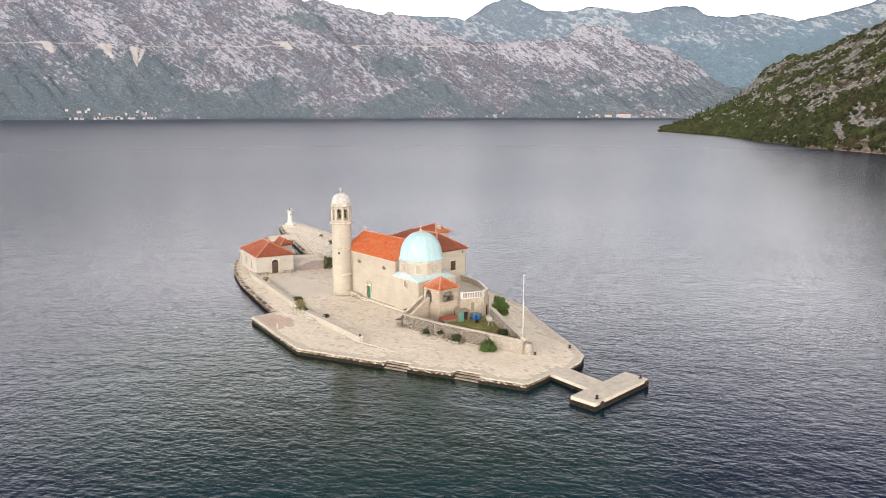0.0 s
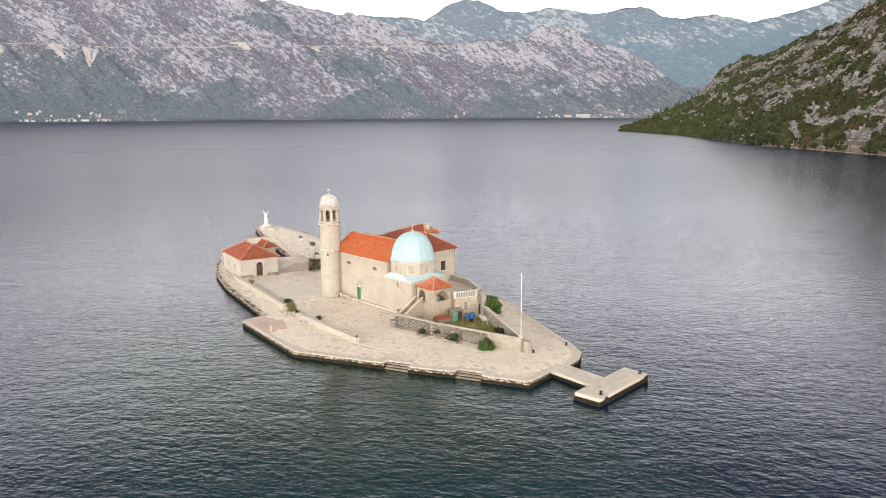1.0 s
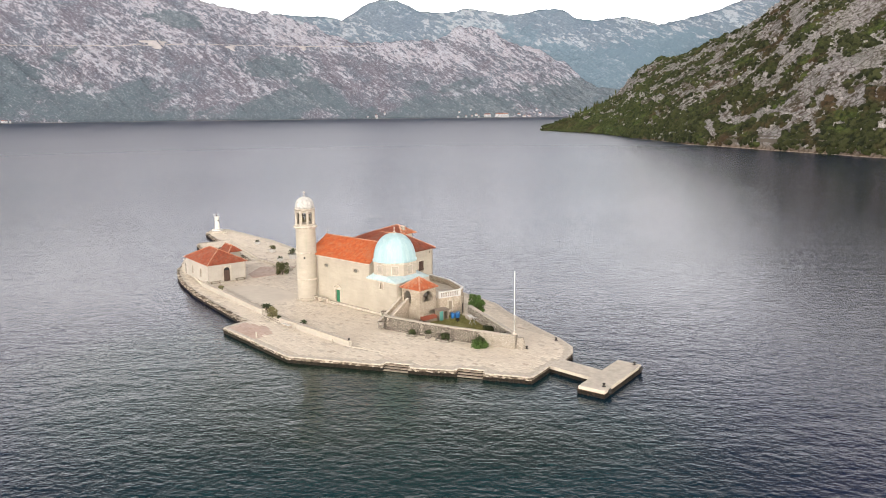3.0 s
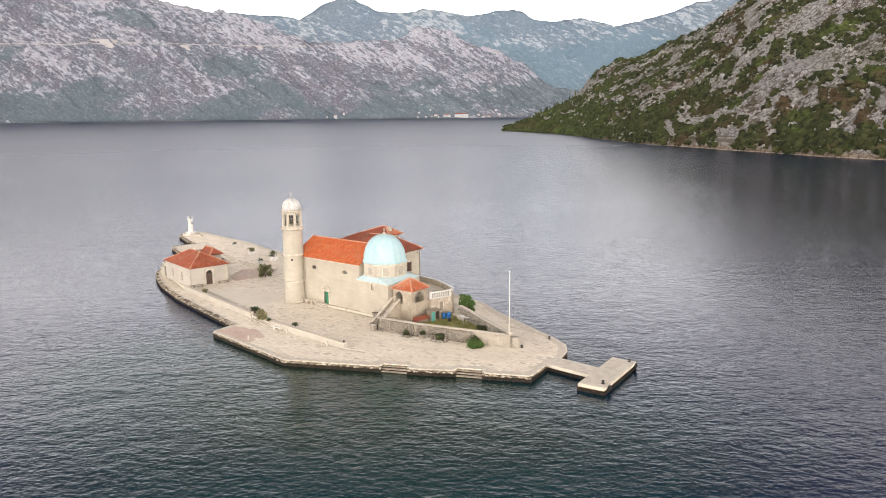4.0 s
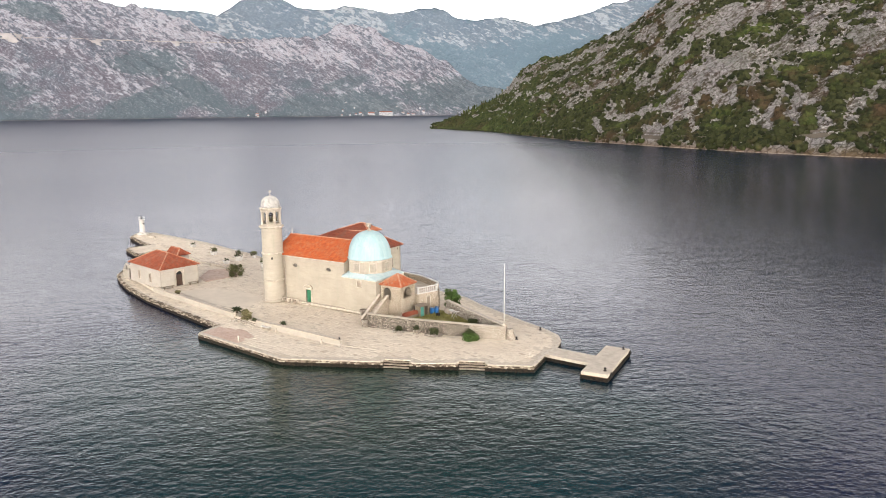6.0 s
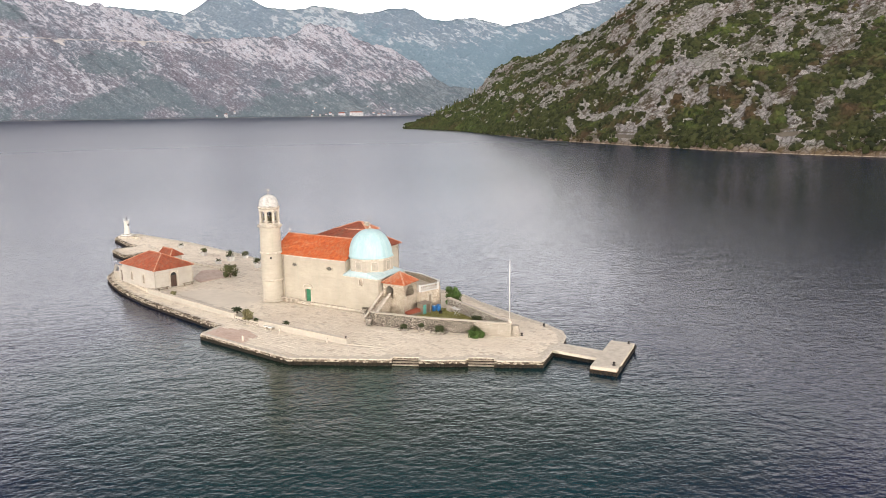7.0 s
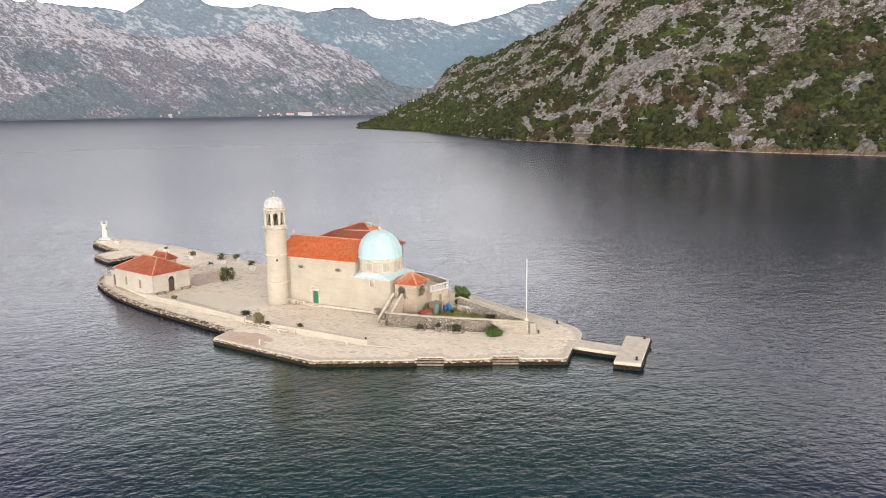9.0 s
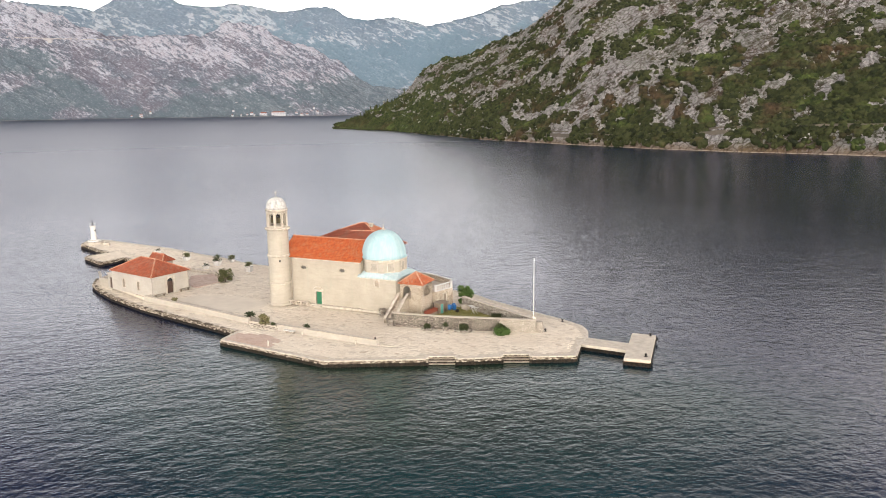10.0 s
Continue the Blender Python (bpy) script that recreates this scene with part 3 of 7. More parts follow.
def tile_slope(verts, faces, a, b, c, d, pitch=0.21, course=0.36, rnd=None):
    """Half-round clay tiles over the roof plane a-b (eave) up to d-c (top)."""
    a, b, c, d = (Vector(v) for v in (a, b, c, d))
    along = (b - a).normalized()
    nrm = along.cross((d + c - a - b)).normalized()
    if nrm.z < 0:
        nrm = -nrm
    up_v = ((d + c) / 2 - (a + b) / 2)
    up = (up_v - along * up_v.dot(along))
    height = up.length
    up.normalize()
    rows = max(1, round(height / course))
    step = height / rows
    for k in range(rows):
        v0 = k / rows
        va = min(1.0, v0 + 0.5 / rows)
        left, right = a.lerp(d, va), b.lerp(c, va)
        s0, s1 = (left - a).dot(along), (right - a).dot(along)
        n = max(1, int((s1 - s0) / pitch))
        for i in range(n):
            s = s0 + (i + 0.5) * (s1 - s0) / n
            jit = rnd.uniform(-0.03, 0.03)
            base = a + along * (s + jit * 0.4) + up * (k * step + jit)
            top = base + up * step * 1.12
            w0, w1 = pitch * 0.46, pitch * 0.38
            lift = 0.05 + rnd.uniform(-0.008, 0.012)
            i0 = len(verts)
            for p, w, l in ((base, w0, lift), (top, w1, 0.012)):
                for ang in (0, 55, 125, 180):
                    ra = radians(ang)
                    verts.append(p + along * (-w * math.cos(ra)) + nrm * (l + w * 0.75 * math.sin(ra)))
            for j in range(3):
                faces.append((i0 + j, i0 + j + 1, i0 + 5 + j, i0 + 4 + j))
            faces.append((i0, i0 + 3, i0 + 2, i0 + 1))


def slope_slab(bm, a, b, c, d, t=0.09):
    """The boards under a roof plane."""
    p = [Vector(v) for v in (a, b, c, d)]
    if (p[2] - p[3]).length < 1e-4:
        p = p[:3]
    n = (p[1] - p[0]).cross(p[2] - p[0]).normalized()
    if n.z < 0:
        n = -n
    hi = [bm.verts.new(v) for v in p]
    lo = [bm.verts.new(v - n * t) for v in p]
    bm.faces.new(hi)
    bm.faces.new(lo[::-1])
    k = len(p)
    for i in range(k):
        bm.faces.new((hi[i], hi[(i + 1) % k], lo[(i + 1) % k], lo[i]))


def tiled_roof(parent, planes, tile_mat, ridges, name="roof", pitch=0.21, course=0.36):
    rnd = random.Random(len(planes) * 7 + int(abs(planes[0][0][0]) * 10))
    bm = bmesh.new()
    for p in planes:
        slope_slab(bm, *p)
    roof = part(name, bm, tile_mat, parent)
    verts, faces = [], []
    for p in planes:
        tile_slope(verts, faces, *p, pitch=pitch, course=course, rnd=rnd)
    raw("tiles", verts, faces, tile_mat, roof, "half-round clay tiles in overlapping courses", kind="stuff")
    bm = bmesh.new()
    for a, b in ridges:
        a, b = Vector(a), Vector(b)
        n = max(1, round((b - a).length / 0.45))
        for i in range(n):
            bar(bm, a.lerp(b, i / n), a.lerp(b, (i + 1.06) / n), 0.15, 8, 0.13)
    part("ridge_tiles", bm, RIDGE, roof, "mortared ridge and hip tiles")
    return roof


# ---- sea and distance ----
def curve(pairs):
    xs, ys = zip(*sorted(pairs))
    return lambda x: float(np.interp(x, xs, ys))


bm = bmesh.new()
bmesh.ops.create_grid(bm, x_segments=40, y_segments=40, size=6500)
bmesh.ops.translate(bm, verts=bm.verts[:], vec=(0, 0, 0.13))
tagged(part("water", bm, WATER), "calm dark blue-green bay water with small ripples", "water", kind="structure")


SPUR = 40.0


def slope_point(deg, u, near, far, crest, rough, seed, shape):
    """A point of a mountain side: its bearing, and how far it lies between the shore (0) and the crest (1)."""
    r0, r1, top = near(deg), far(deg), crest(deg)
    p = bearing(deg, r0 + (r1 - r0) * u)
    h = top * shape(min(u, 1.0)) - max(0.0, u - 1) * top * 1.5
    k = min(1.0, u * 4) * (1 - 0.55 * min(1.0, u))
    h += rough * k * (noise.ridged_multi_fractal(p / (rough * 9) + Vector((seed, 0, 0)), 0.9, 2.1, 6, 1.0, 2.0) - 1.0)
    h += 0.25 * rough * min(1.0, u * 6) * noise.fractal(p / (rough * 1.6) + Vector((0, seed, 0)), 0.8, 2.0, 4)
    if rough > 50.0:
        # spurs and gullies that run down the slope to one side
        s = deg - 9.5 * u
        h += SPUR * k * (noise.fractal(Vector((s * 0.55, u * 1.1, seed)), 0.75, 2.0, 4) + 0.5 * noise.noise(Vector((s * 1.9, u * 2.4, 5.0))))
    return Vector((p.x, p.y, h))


def range_mesh(name, material, deg0, deg1, nd, nu, near, far, crest, rough, seed, shape, label, back=0.15):
    """A mountain range seen from the bay: shore distance, crest distance and crest height by bearing."""
    verts, faces = [], []
    for i in range(nd + 1):
        deg = deg0 + (deg1 - deg0) * i / nd
        for j in range(nu + 1):
            p = slope_point(deg, j / nu * (1 + back), near, far, crest, rough, seed, shape)
            verts.append((p.x, p.y, p.z if j else -4.0))
    for i in range(nd):
        for j in range(nu):
            a = i * (nu + 1) + j
            faces.append((a, a + nu + 1, a + nu + 2, a + 1))
    ob = raw(name, verts, faces, material, smooth=True)
    return tagged(ob, label, "mountain", kind="structure")


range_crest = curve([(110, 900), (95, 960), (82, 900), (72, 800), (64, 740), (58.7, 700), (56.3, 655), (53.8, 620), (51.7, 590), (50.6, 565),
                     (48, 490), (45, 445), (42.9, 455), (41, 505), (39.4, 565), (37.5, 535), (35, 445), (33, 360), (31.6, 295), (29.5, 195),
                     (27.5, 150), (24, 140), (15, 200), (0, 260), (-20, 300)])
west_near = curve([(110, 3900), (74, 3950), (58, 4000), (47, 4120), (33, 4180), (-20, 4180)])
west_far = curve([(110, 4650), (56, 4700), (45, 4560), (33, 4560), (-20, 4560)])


def coast(u):
    """Flat by the shore, then steep."""
    return max(0.0, u - 0.045) ** 0.95 + 0.22 * min(u, 0.045)


def coast_height(deg, r):
    u = (r - west_near(deg)) / (west_far(deg) - west_near(deg))
    return range_crest(deg) * coast(u)


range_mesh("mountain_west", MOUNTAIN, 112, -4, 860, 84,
           west_near, west_far, range_crest, 62.0, 3.7, coast, "grey limestone mountain with dark scrub above the far shore, coloured bluish for haze")

def west_at_height(deg, z):
    """How far up the western mountain a height lies."""
    lo, hi = 0.02, 1.0
    for _ in range(14):
        mid = (lo + hi) / 2
        if slope_point(deg, mid, west_near, west_far, range_crest, 62.0, 3.7, coast).z < z:
            lo = mid
        else:
            hi = mid
    return lo


# a road cut along the mountain, with pale scree below it
verts, faces = [], []
n_road = 260
for i in range(n_road + 1):
    deg = 84 - 37.5 * i / n_road
    z = 380 + 1.8 * (72 - deg) + 6 * math.sin(deg * 0.35) + 6 * noise.noise(Vector((deg * 1.3, 0, 0)))
    u = west_at_height(deg, z)
    p = slope_point(deg, u, west_near, west_far, range_crest, 62.0, 3.7, coast)
    out = (EYE - p).normalized()
    out.z = 0
    w = -1.0 + 5 * noise.noise(Vector((deg * 3.0, 4, 0)))
    out_k = 1.0 if noise.noise(Vector((deg * 2.2, 9, 0))) > -0.12 else 0.0
    for d, dz in ((-4, 3 + w), (2 * out_k, 0.5), (6 * out_k - 2, 0.0), (10 * out_k + w - 2, -4)):
        q = p + out * d
        verts.append((q.x, q.y, p.z + dz))
for i in range(n_road):
    for k in range(3):
        a = i * 4 + k
        faces.append((a, a + 4, a + 5, a + 1))
ROADCUT = mat_plain("pale_road_cut", (0.34, 0.318, 0.32), 0.95, 0.5, 0.03)
tagged(raw("mountain_road", verts, faces, ROADCUT), "pale road cut along the mountainside", "road", kind="structure")
SCREE = mat_plain("pale_scree", (0.33, 0.315, 0.32), 0.95, 0.25, 0.03)
for deg_c, half, z_top, z_bot, lean in ((71.9, 0.42, 380, 262, 0.1), (71.2, 0.3, 372, 285, -0.5), (73.8, 0.6, 385, 300, 0.5), (61.5, 1.2, 425, 372, 0.3), (77.5, 0.9, 385, 320, 0.6), (56.5, 0.5, 408, 375, 0.4), (51.3, 0.5, 415, 385, 0.2)):
    verts, faces = [], []
    rows, cols = 9, 7
    for a in range(rows + 1):
        t = a / rows
        for b in range(cols + 1):
            k = (b / cols * 2 - 1) * half * (1 - 0.8 * t) * (0.75 + 0.9 * noise.noise(Vector((a * 0.9, b * 0.7, deg_c))))
            deg = deg_c + k - lean * t
            z = z_top + (z_bot - z_top) * t
            p = slope_point(deg, west_at_height(deg, z), west_near, west_far, range_crest, 62.0, 3.7, coast)
            out = (EYE - p).normalized()
            verts.append(tuple(p + out * (7 if 0 < b < cols and 0 < a < rows else -4)))
    for a in range(rows):
        for b in range(cols):
            i0 = a * (cols + 1) + b
            faces.append((i0, i0 + 1, i0 + cols + 2, i0 + cols + 1))
    tagged(raw("scree_slope", verts, faces, SCREE, smooth=True), "pale scree slope below the mountain road", "scree", kind="structure")

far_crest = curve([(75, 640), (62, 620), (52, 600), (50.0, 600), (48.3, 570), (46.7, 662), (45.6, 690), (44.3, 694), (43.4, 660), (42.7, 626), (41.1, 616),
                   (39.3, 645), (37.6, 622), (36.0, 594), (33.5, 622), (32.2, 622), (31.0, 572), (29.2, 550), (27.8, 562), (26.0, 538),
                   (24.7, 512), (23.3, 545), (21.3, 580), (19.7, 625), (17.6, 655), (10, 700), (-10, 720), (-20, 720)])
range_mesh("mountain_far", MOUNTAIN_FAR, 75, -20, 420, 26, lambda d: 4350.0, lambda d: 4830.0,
           lambda d: far_crest(d) + 34, 26.0, 9.1, lambda u: u ** 1.05, "far mountain range with rounded peaks, distance haze put into its blue-grey colours", 0.05)

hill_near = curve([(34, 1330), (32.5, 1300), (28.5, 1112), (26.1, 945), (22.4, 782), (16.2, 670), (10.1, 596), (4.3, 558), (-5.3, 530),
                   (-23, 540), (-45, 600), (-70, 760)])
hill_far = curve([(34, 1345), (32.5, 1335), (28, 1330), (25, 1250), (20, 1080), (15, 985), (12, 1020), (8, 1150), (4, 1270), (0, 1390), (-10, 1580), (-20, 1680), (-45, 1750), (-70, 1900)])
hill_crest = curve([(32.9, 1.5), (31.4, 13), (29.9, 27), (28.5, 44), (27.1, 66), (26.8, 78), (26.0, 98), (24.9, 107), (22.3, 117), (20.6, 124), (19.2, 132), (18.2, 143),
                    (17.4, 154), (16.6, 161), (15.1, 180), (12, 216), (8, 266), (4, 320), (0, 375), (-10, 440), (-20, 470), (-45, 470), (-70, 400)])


def hill_shape(u):
    return u ** 0.88


HILL_ROUGH, HILL_SEED = 13.0, 21.3


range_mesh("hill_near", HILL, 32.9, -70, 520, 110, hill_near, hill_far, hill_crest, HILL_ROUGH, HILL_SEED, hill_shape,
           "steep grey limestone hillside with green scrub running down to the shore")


def hill_height(deg, u):
    return slope_point(deg, u, hill_near, hill_far, hill_crest, HILL_ROUGH, HILL_SEED, hill_shape)


def ico(sub):
    b = bmesh.new()
    bmesh.ops.create_icosphere(b, subdivisions=sub, radius=1.0)
    v = [tuple(x.co) for x in b.verts]
    f = [tuple(x.index for x in q.verts) for q in b.faces]
    b.free()
    return np.array(v), np.array(f)


G5 = (1 + 5 ** 0.5) / 2
ICO0_V = np.array([(a, b * G5, 0) for a in (-1, 1) for b in (-1, 1)] + [(0, a, b * G5) for a in (-1, 1) for b in (-1, 1)] + [(b * G5, 0, a) for a in (-1, 1) for b in (-1, 1)]) / 1.902
ICO0_F = np.array([t for t in [(i, j, k) for i in range(12) for j in range(i + 1, 12) for k in range(j + 1, 12)]
                   if all(np.linalg.norm(ICO0_V[a] - ICO0_V[b]) < 1.1 for a, b in ((t[0], t[1]), (t[1], t[2]), (t[0], t[2])))])
ICO0_F = np.array([t if np.dot(np.cross(ICO0_V[t[1]] - ICO0_V[t[0]], ICO0_V[t[2]] - ICO0_V[t[0]]), ICO0_V[t[0]]) > 0 else t[::-1] for t in ICO0_F])
ICO_V, ICO_F = ico(1)
ICO2_V, ICO2_F = ico(2)


def clumps(places, rng, base=None, faces0=None, lump=0.28):
    """Joined uneven leaf clumps: rows of (place, width, height)."""
    bv = ICO_V if base is None else base
    bf = ICO_F if faces0 is None else faces0
    V, F = [], []
    for k, (p, w, h) in enumerate(places):
        s = bv * (1 + rng.uniform(-lump, lump, (len(bv), 1)))
        a = rng.uniform(0, 6.28)
        ca, sa = math.cos(a), math.sin(a)
        s = s @ np.array([[ca, sa, 0], [-sa, ca, 0], [0, 0, 1]])
        V.append(s * np.array([w * rng.uniform(0.8, 1.2), w * rng.uniform(0.8, 1.2), h]) + np.array(p))
        F.append(bf + k * len(bv))
    return np.concatenate(V), np.concatenate(F)


def fast_mesh(name, V, F, material, parent=None, label="", smooth=False, kind=""):
    me = bpy.data.meshes.new(name)
    me.from_pydata(V.tolist(), [], F.tolist())
    me.update()
    me.materials.append(material)
    if smooth:
        me.shade_smooth()
    ob = new(name, me)
    ob.parent = parent
    return tagged(ob, label, kind=kind)


rng = np.random.default_rng(5)
spots = []
while len(spots) < 54000:
    deg = 32.7 - 46 * rng.random() ** 1.1
    top = min(1.0, (235.0 / hill_crest(deg)) ** 1.14) if deg < 15 else 1.0
    u = top * rng.random() ** 1.1
    # bands that slant down the slope
    s = deg * 12.0
    run = hill_far(deg) - hill_near(deg)
    d = u * run * 0.82
    f = noise.fractal(Vector((s * 0.021 + d * 0.020, (d * 0.020 - s * 0.018) * 0.28, 3.0)), 0.8, 2.0, 4)
    g = noise.fractal(Vector((s * 0.10, d * 0.05, 7.0)), 0.8, 2.0, 3)
    green = 0.42 * min(1.0, max(0.0, (deg - 21) / 4.0))
    low = 0.40 * max(0.0, 1 - u / 0.28) + (0.55 if u < 0.035 and deg > 20 else 0.0) + (0.12 if u < 0.045 and deg < 20 else 0.0)
    if f + 1.0 * g + green + low < rng.uniform(0.12, 0.5) or u < 0.006 or (u < 0.022 and deg < 29.5 and rng.random() < 0.75):
        continue
    size = rng.uniform(0.6, 1.0) * (1.25 if u < 0.2 else 1.0)
    for k in range(rng.integers(2, 7)):
        dd, du = rng.normal(0, 2.2 * size, 2)
        dg = deg + math.degrees(dd / 800.0)
        uu = min(1.05, max(0.006, u + du / run))
        p = hill_height(dg, uu)
        w = rng.uniform(1.0, 3.0) * size
        spots.append((p + Vector((0, 0, w * 0.25)), w, w * rng.uniform(0.7, 1.15)))
for k in range(34):
    deg = rng.uniform(27.2, 31.0)
    spots.append((hill_height(deg, rng.uniform(0.75, 1.0)) + Vector((0, 0, 3.5)), 1.3, rng.uniform(4.0, 6.5)))
V, F = clumps(spots, rng, ICO0_V, ICO0_F, 0.34)
tagged(fast_mesh("hillside_scrub", V, F, BUSH), "green and rust-brown shrubs scattered on the hillside", "shrubs", kind="stuff")


# the coast road on its bank above the shore
verts, faces = [], []
n_road = 170
for i in range(n_road + 1):
    deg = 21.0 - 46.0 * i / n_road
    p = hill_height(deg, 0.030)
    back = (p - EYE).normalized()
    z = max(p.z, 4.2) + 0.5
    for d, dz in ((-3.4, -2.5), (-3.0, 0.0), (-3.0, 0.7), (-2.7, 0.7), (-2.7, 0.0), (3.0, 0.0), (3.4, 3.0)):
        verts.append((p.x + back.x * d, p.y + back.y * d, z + dz))
for i in range(n_road):
    for k in range(6):
        a = i * 7 + k
        faces.append((a, a + 7, a + 8, a + 1))
COASTROAD = mat_plain("grey_coast_road", (0.095, 0.080, 0.065), 0.9, 0.4, 0.12)
tagged(raw("coast_road", verts, faces, COASTROAD), "narrow grey coast road with a low wall above the shore", "road", kind="structure")
rocks = []
while len(rocks) < 9000:
    deg = 28.0 - 41 * rng.random() ** 1.1
    u = rng.random() ** 1.1 * (min(1.0, (235.0 / hill_crest(deg)) ** 1.14) if deg < 15 else 1.0)
    if noise.fractal(Vector((deg * 0.9, u * 7.0, 12.0)), 0.8, 2.0, 3) < rng.uniform(-0.3, 0.3) or u < 0.012:
        continue
    w = rng.uniform(0.5, 1.6) if rng.random() < 0.85 else rng.uniform(1.6, 2.8)
    rocks.append((hill_height(deg, u) + Vector((0, 0, w * 0.1)), w, w * rng.uniform(0.5, 1.0)))
V, F = clumps(rocks, rng, ICO0_V, ICO0_F, 0.4)
tagged(fast_mesh("hillside_rocks", V, F, PALE_ROCK), "pale grey limestone boulders strewn on the hillside", "rocks", kind="stuff")


# ---- island ground ----
LOW, HIGH = 1.05, 1.5
SOUTH = [(45.9, -8.0), (40.1, -10.7), (36.9, -12.1), (31.2, -15.2), (27.9, -16.6), (15.3, -22.6), (-3.9, -20.3), (-4.3, -16.2),
         (-16.8, -13.5), (-28.5, -10.8), (-39.5, -7.2), (-46.0, -4.2), (-51.0, -1.4), (-54.0, 2.0), (-55.0, 6.0), (-54.0, 9.5)]
WEST = [(-47.5, 9.6), (-45.0, 13.4), (-66.0, 20.6), (-66.2, 15.2), (-67.2, 14.6), (-75.0, 17.6), (-76.4, 19.4), (-75.2, 24.2), (-80.4, 25.6),
        (-90.3, 29.6), (-92.6, 32.6), (-91.0, 37.2)]
NORTH = [(-77.0, 35.3), (-65.0, 33.8), (-53.4, 30.7), (-43.5, 28.6), (-34.6, 25.4), (-15.0, 23.6), (0.0, 23.0), (10.4, 21.1), (20.4, 18.4),
         (25.0, 15.4), (34.9, 10.4), (40.1, 8.0), (43.3, 5.9), (44.7, 3.6), (45.4, 0.4), (45.2, -2.8)]
NOTCH = 1.15


def notched(pts, first):
    """Sets the stretch from pts[first] to the next point back by the depth of the landing."""
    a, b = Vector(pts[first]), Vector(pts[first + 1])
    e = (b - a).normalized()
    n = Vector((e.y, -e.x)) * NOTCH
    return pts[:first + 1] + [tuple(a + n), tuple(b + n)] + pts[first + 1:]


SOUTH = notched(notched(SOUTH, 3), 1)
OUTLINE = SOUTH + WEST + NORTH


def inward(pts, d):
    """The outline moved inwards by d."""
    out = []
    n = len(pts)
    for i in range(n):
        p0, p1, p2 = (Vector(pts[k % n]) for k in (i - 1, i, i + 1))
        e0, e1 = (p1 - p0).normalized(), (p2 - p1).normalized()
        n0, n1 = Vector((e0.y, -e0.x)), Vector((e1.y, -e1.x))
        b = (n0 + n1)
        b = b / max(0.35, b.length_squared / 2)
        out.append(tuple(p1 + b * d))
    return out


def area2(pts):
    return sum(a[0] * b[1] - b[0] * a[1] for a, b in zip(pts, pts[1:] + pts[:1]))


SIGN = 1 if area2(OUTLINE) < 0 else -1
island = thing("island", pose(0, 0, 0), "stone-paved island with a low quay wall", "island", kind="structure")
bm = bmesh.new()
prism(bm, inward(OUTLINE, 0.30 * SIGN), -3.0, LOW)
part("quay_ground", bm, PAVING, island, "worn pale limestone paving")
bm = bmesh.new()
prism(bm, inward(OUTLINE, 0.06 * SIGN), 0.60, LOW - 0.12)
part("quay_wall", bm, QUAYSIDE, island, "rough brown stone quay wall")
bm = bmesh.new()
prism(bm, OUTLINE, -3.0, 0.60)
part("quay_foot", bm, WETSTONE, island, "dark wet weed-covered foot of the quay")
# the raised terrace, falling gently to the quay at its ends
TERRACE = [(-53.0, 3.0, 1.5), (-46.0, -1.8, 1.5), (-31.7, -6.95, 1.5), (-18.5, -9.4, 1.5), (-5.2, -11.8, 1.5), (1.4, -13.1, 1.5), (18.7, -14.2, 1.14),
           (27.0, -12.6, 1.08), (36.0, -8.6, 1.06), (42.5, -4.5, 1.06), (43.0, 2.0, 1.06), (41.0, 5.6, 1.06), (34.5, 9.0, 1.12), (24.0, 14.4, 1.3),
           (10.0, 20.0, 1.45), (-15.0, 22.6, 1.45), (-35.0, 24.2, 1.40), (-53.0, 29.4, 1.25), (-76.0, 33.8, 1.08), (-88.0, 33.0, 1.06),
           (-75.0, 27.0, 1.08), (-64.0, 22.5, 1.15), (-43.0, 14.6, 1.45), (-45.5, 8.6, 1.5), (-53.0, 8.6, 1.5)]
bm = bmesh.new()
prism(bm, [(x, y) for x, y, z in TERRACE], 0.9, [z for x, y, z in TERRACE])
part("terrace", bm, PAVING, island, "worn pale limestone paving of the raised terrace")

# coping stones along the quay edge
def coping_run(parent, pts, z, width, thick, piece, material, rnd, name="coping_stone"):
    shapes = {}
    for a, b in zip(pts, pts[1:]):
        a, b = Vector(a), Vector(b)
        length = (b - a).length
        n = max(1, round(length / piece))
        ang = math.degrees(math.atan2(b.y - a.y, b.x - a.x))
        step = length / n
        key = (round(step, 2), width)
        for i in range(n):
            if key not in shapes:
                bm = bmesh.new()
                box(bm, -step / 2 + 0.005, step / 2 - 0.005, -width / 2, width / 2, -thick, 0, bevel=0.03)
                me = bpy.data.meshes.new(name)
                bm.to_mesh(me)
                bm.free()
                me.materials.append(material)
                shapes[key] = me
            p = a.lerp(b, (i + 0.5) / n)
            ob = new(name, shapes[key])
            ob.parent = parent
            ob.matrix_local = pose(p.x, p.y, z + rnd.uniform(-0.02, 0.02), rnd.uniform(-0.5, 0.5), rnd.uniform(-0.5, 0.5), ang + rnd.uniform(-0.6, 0.6))


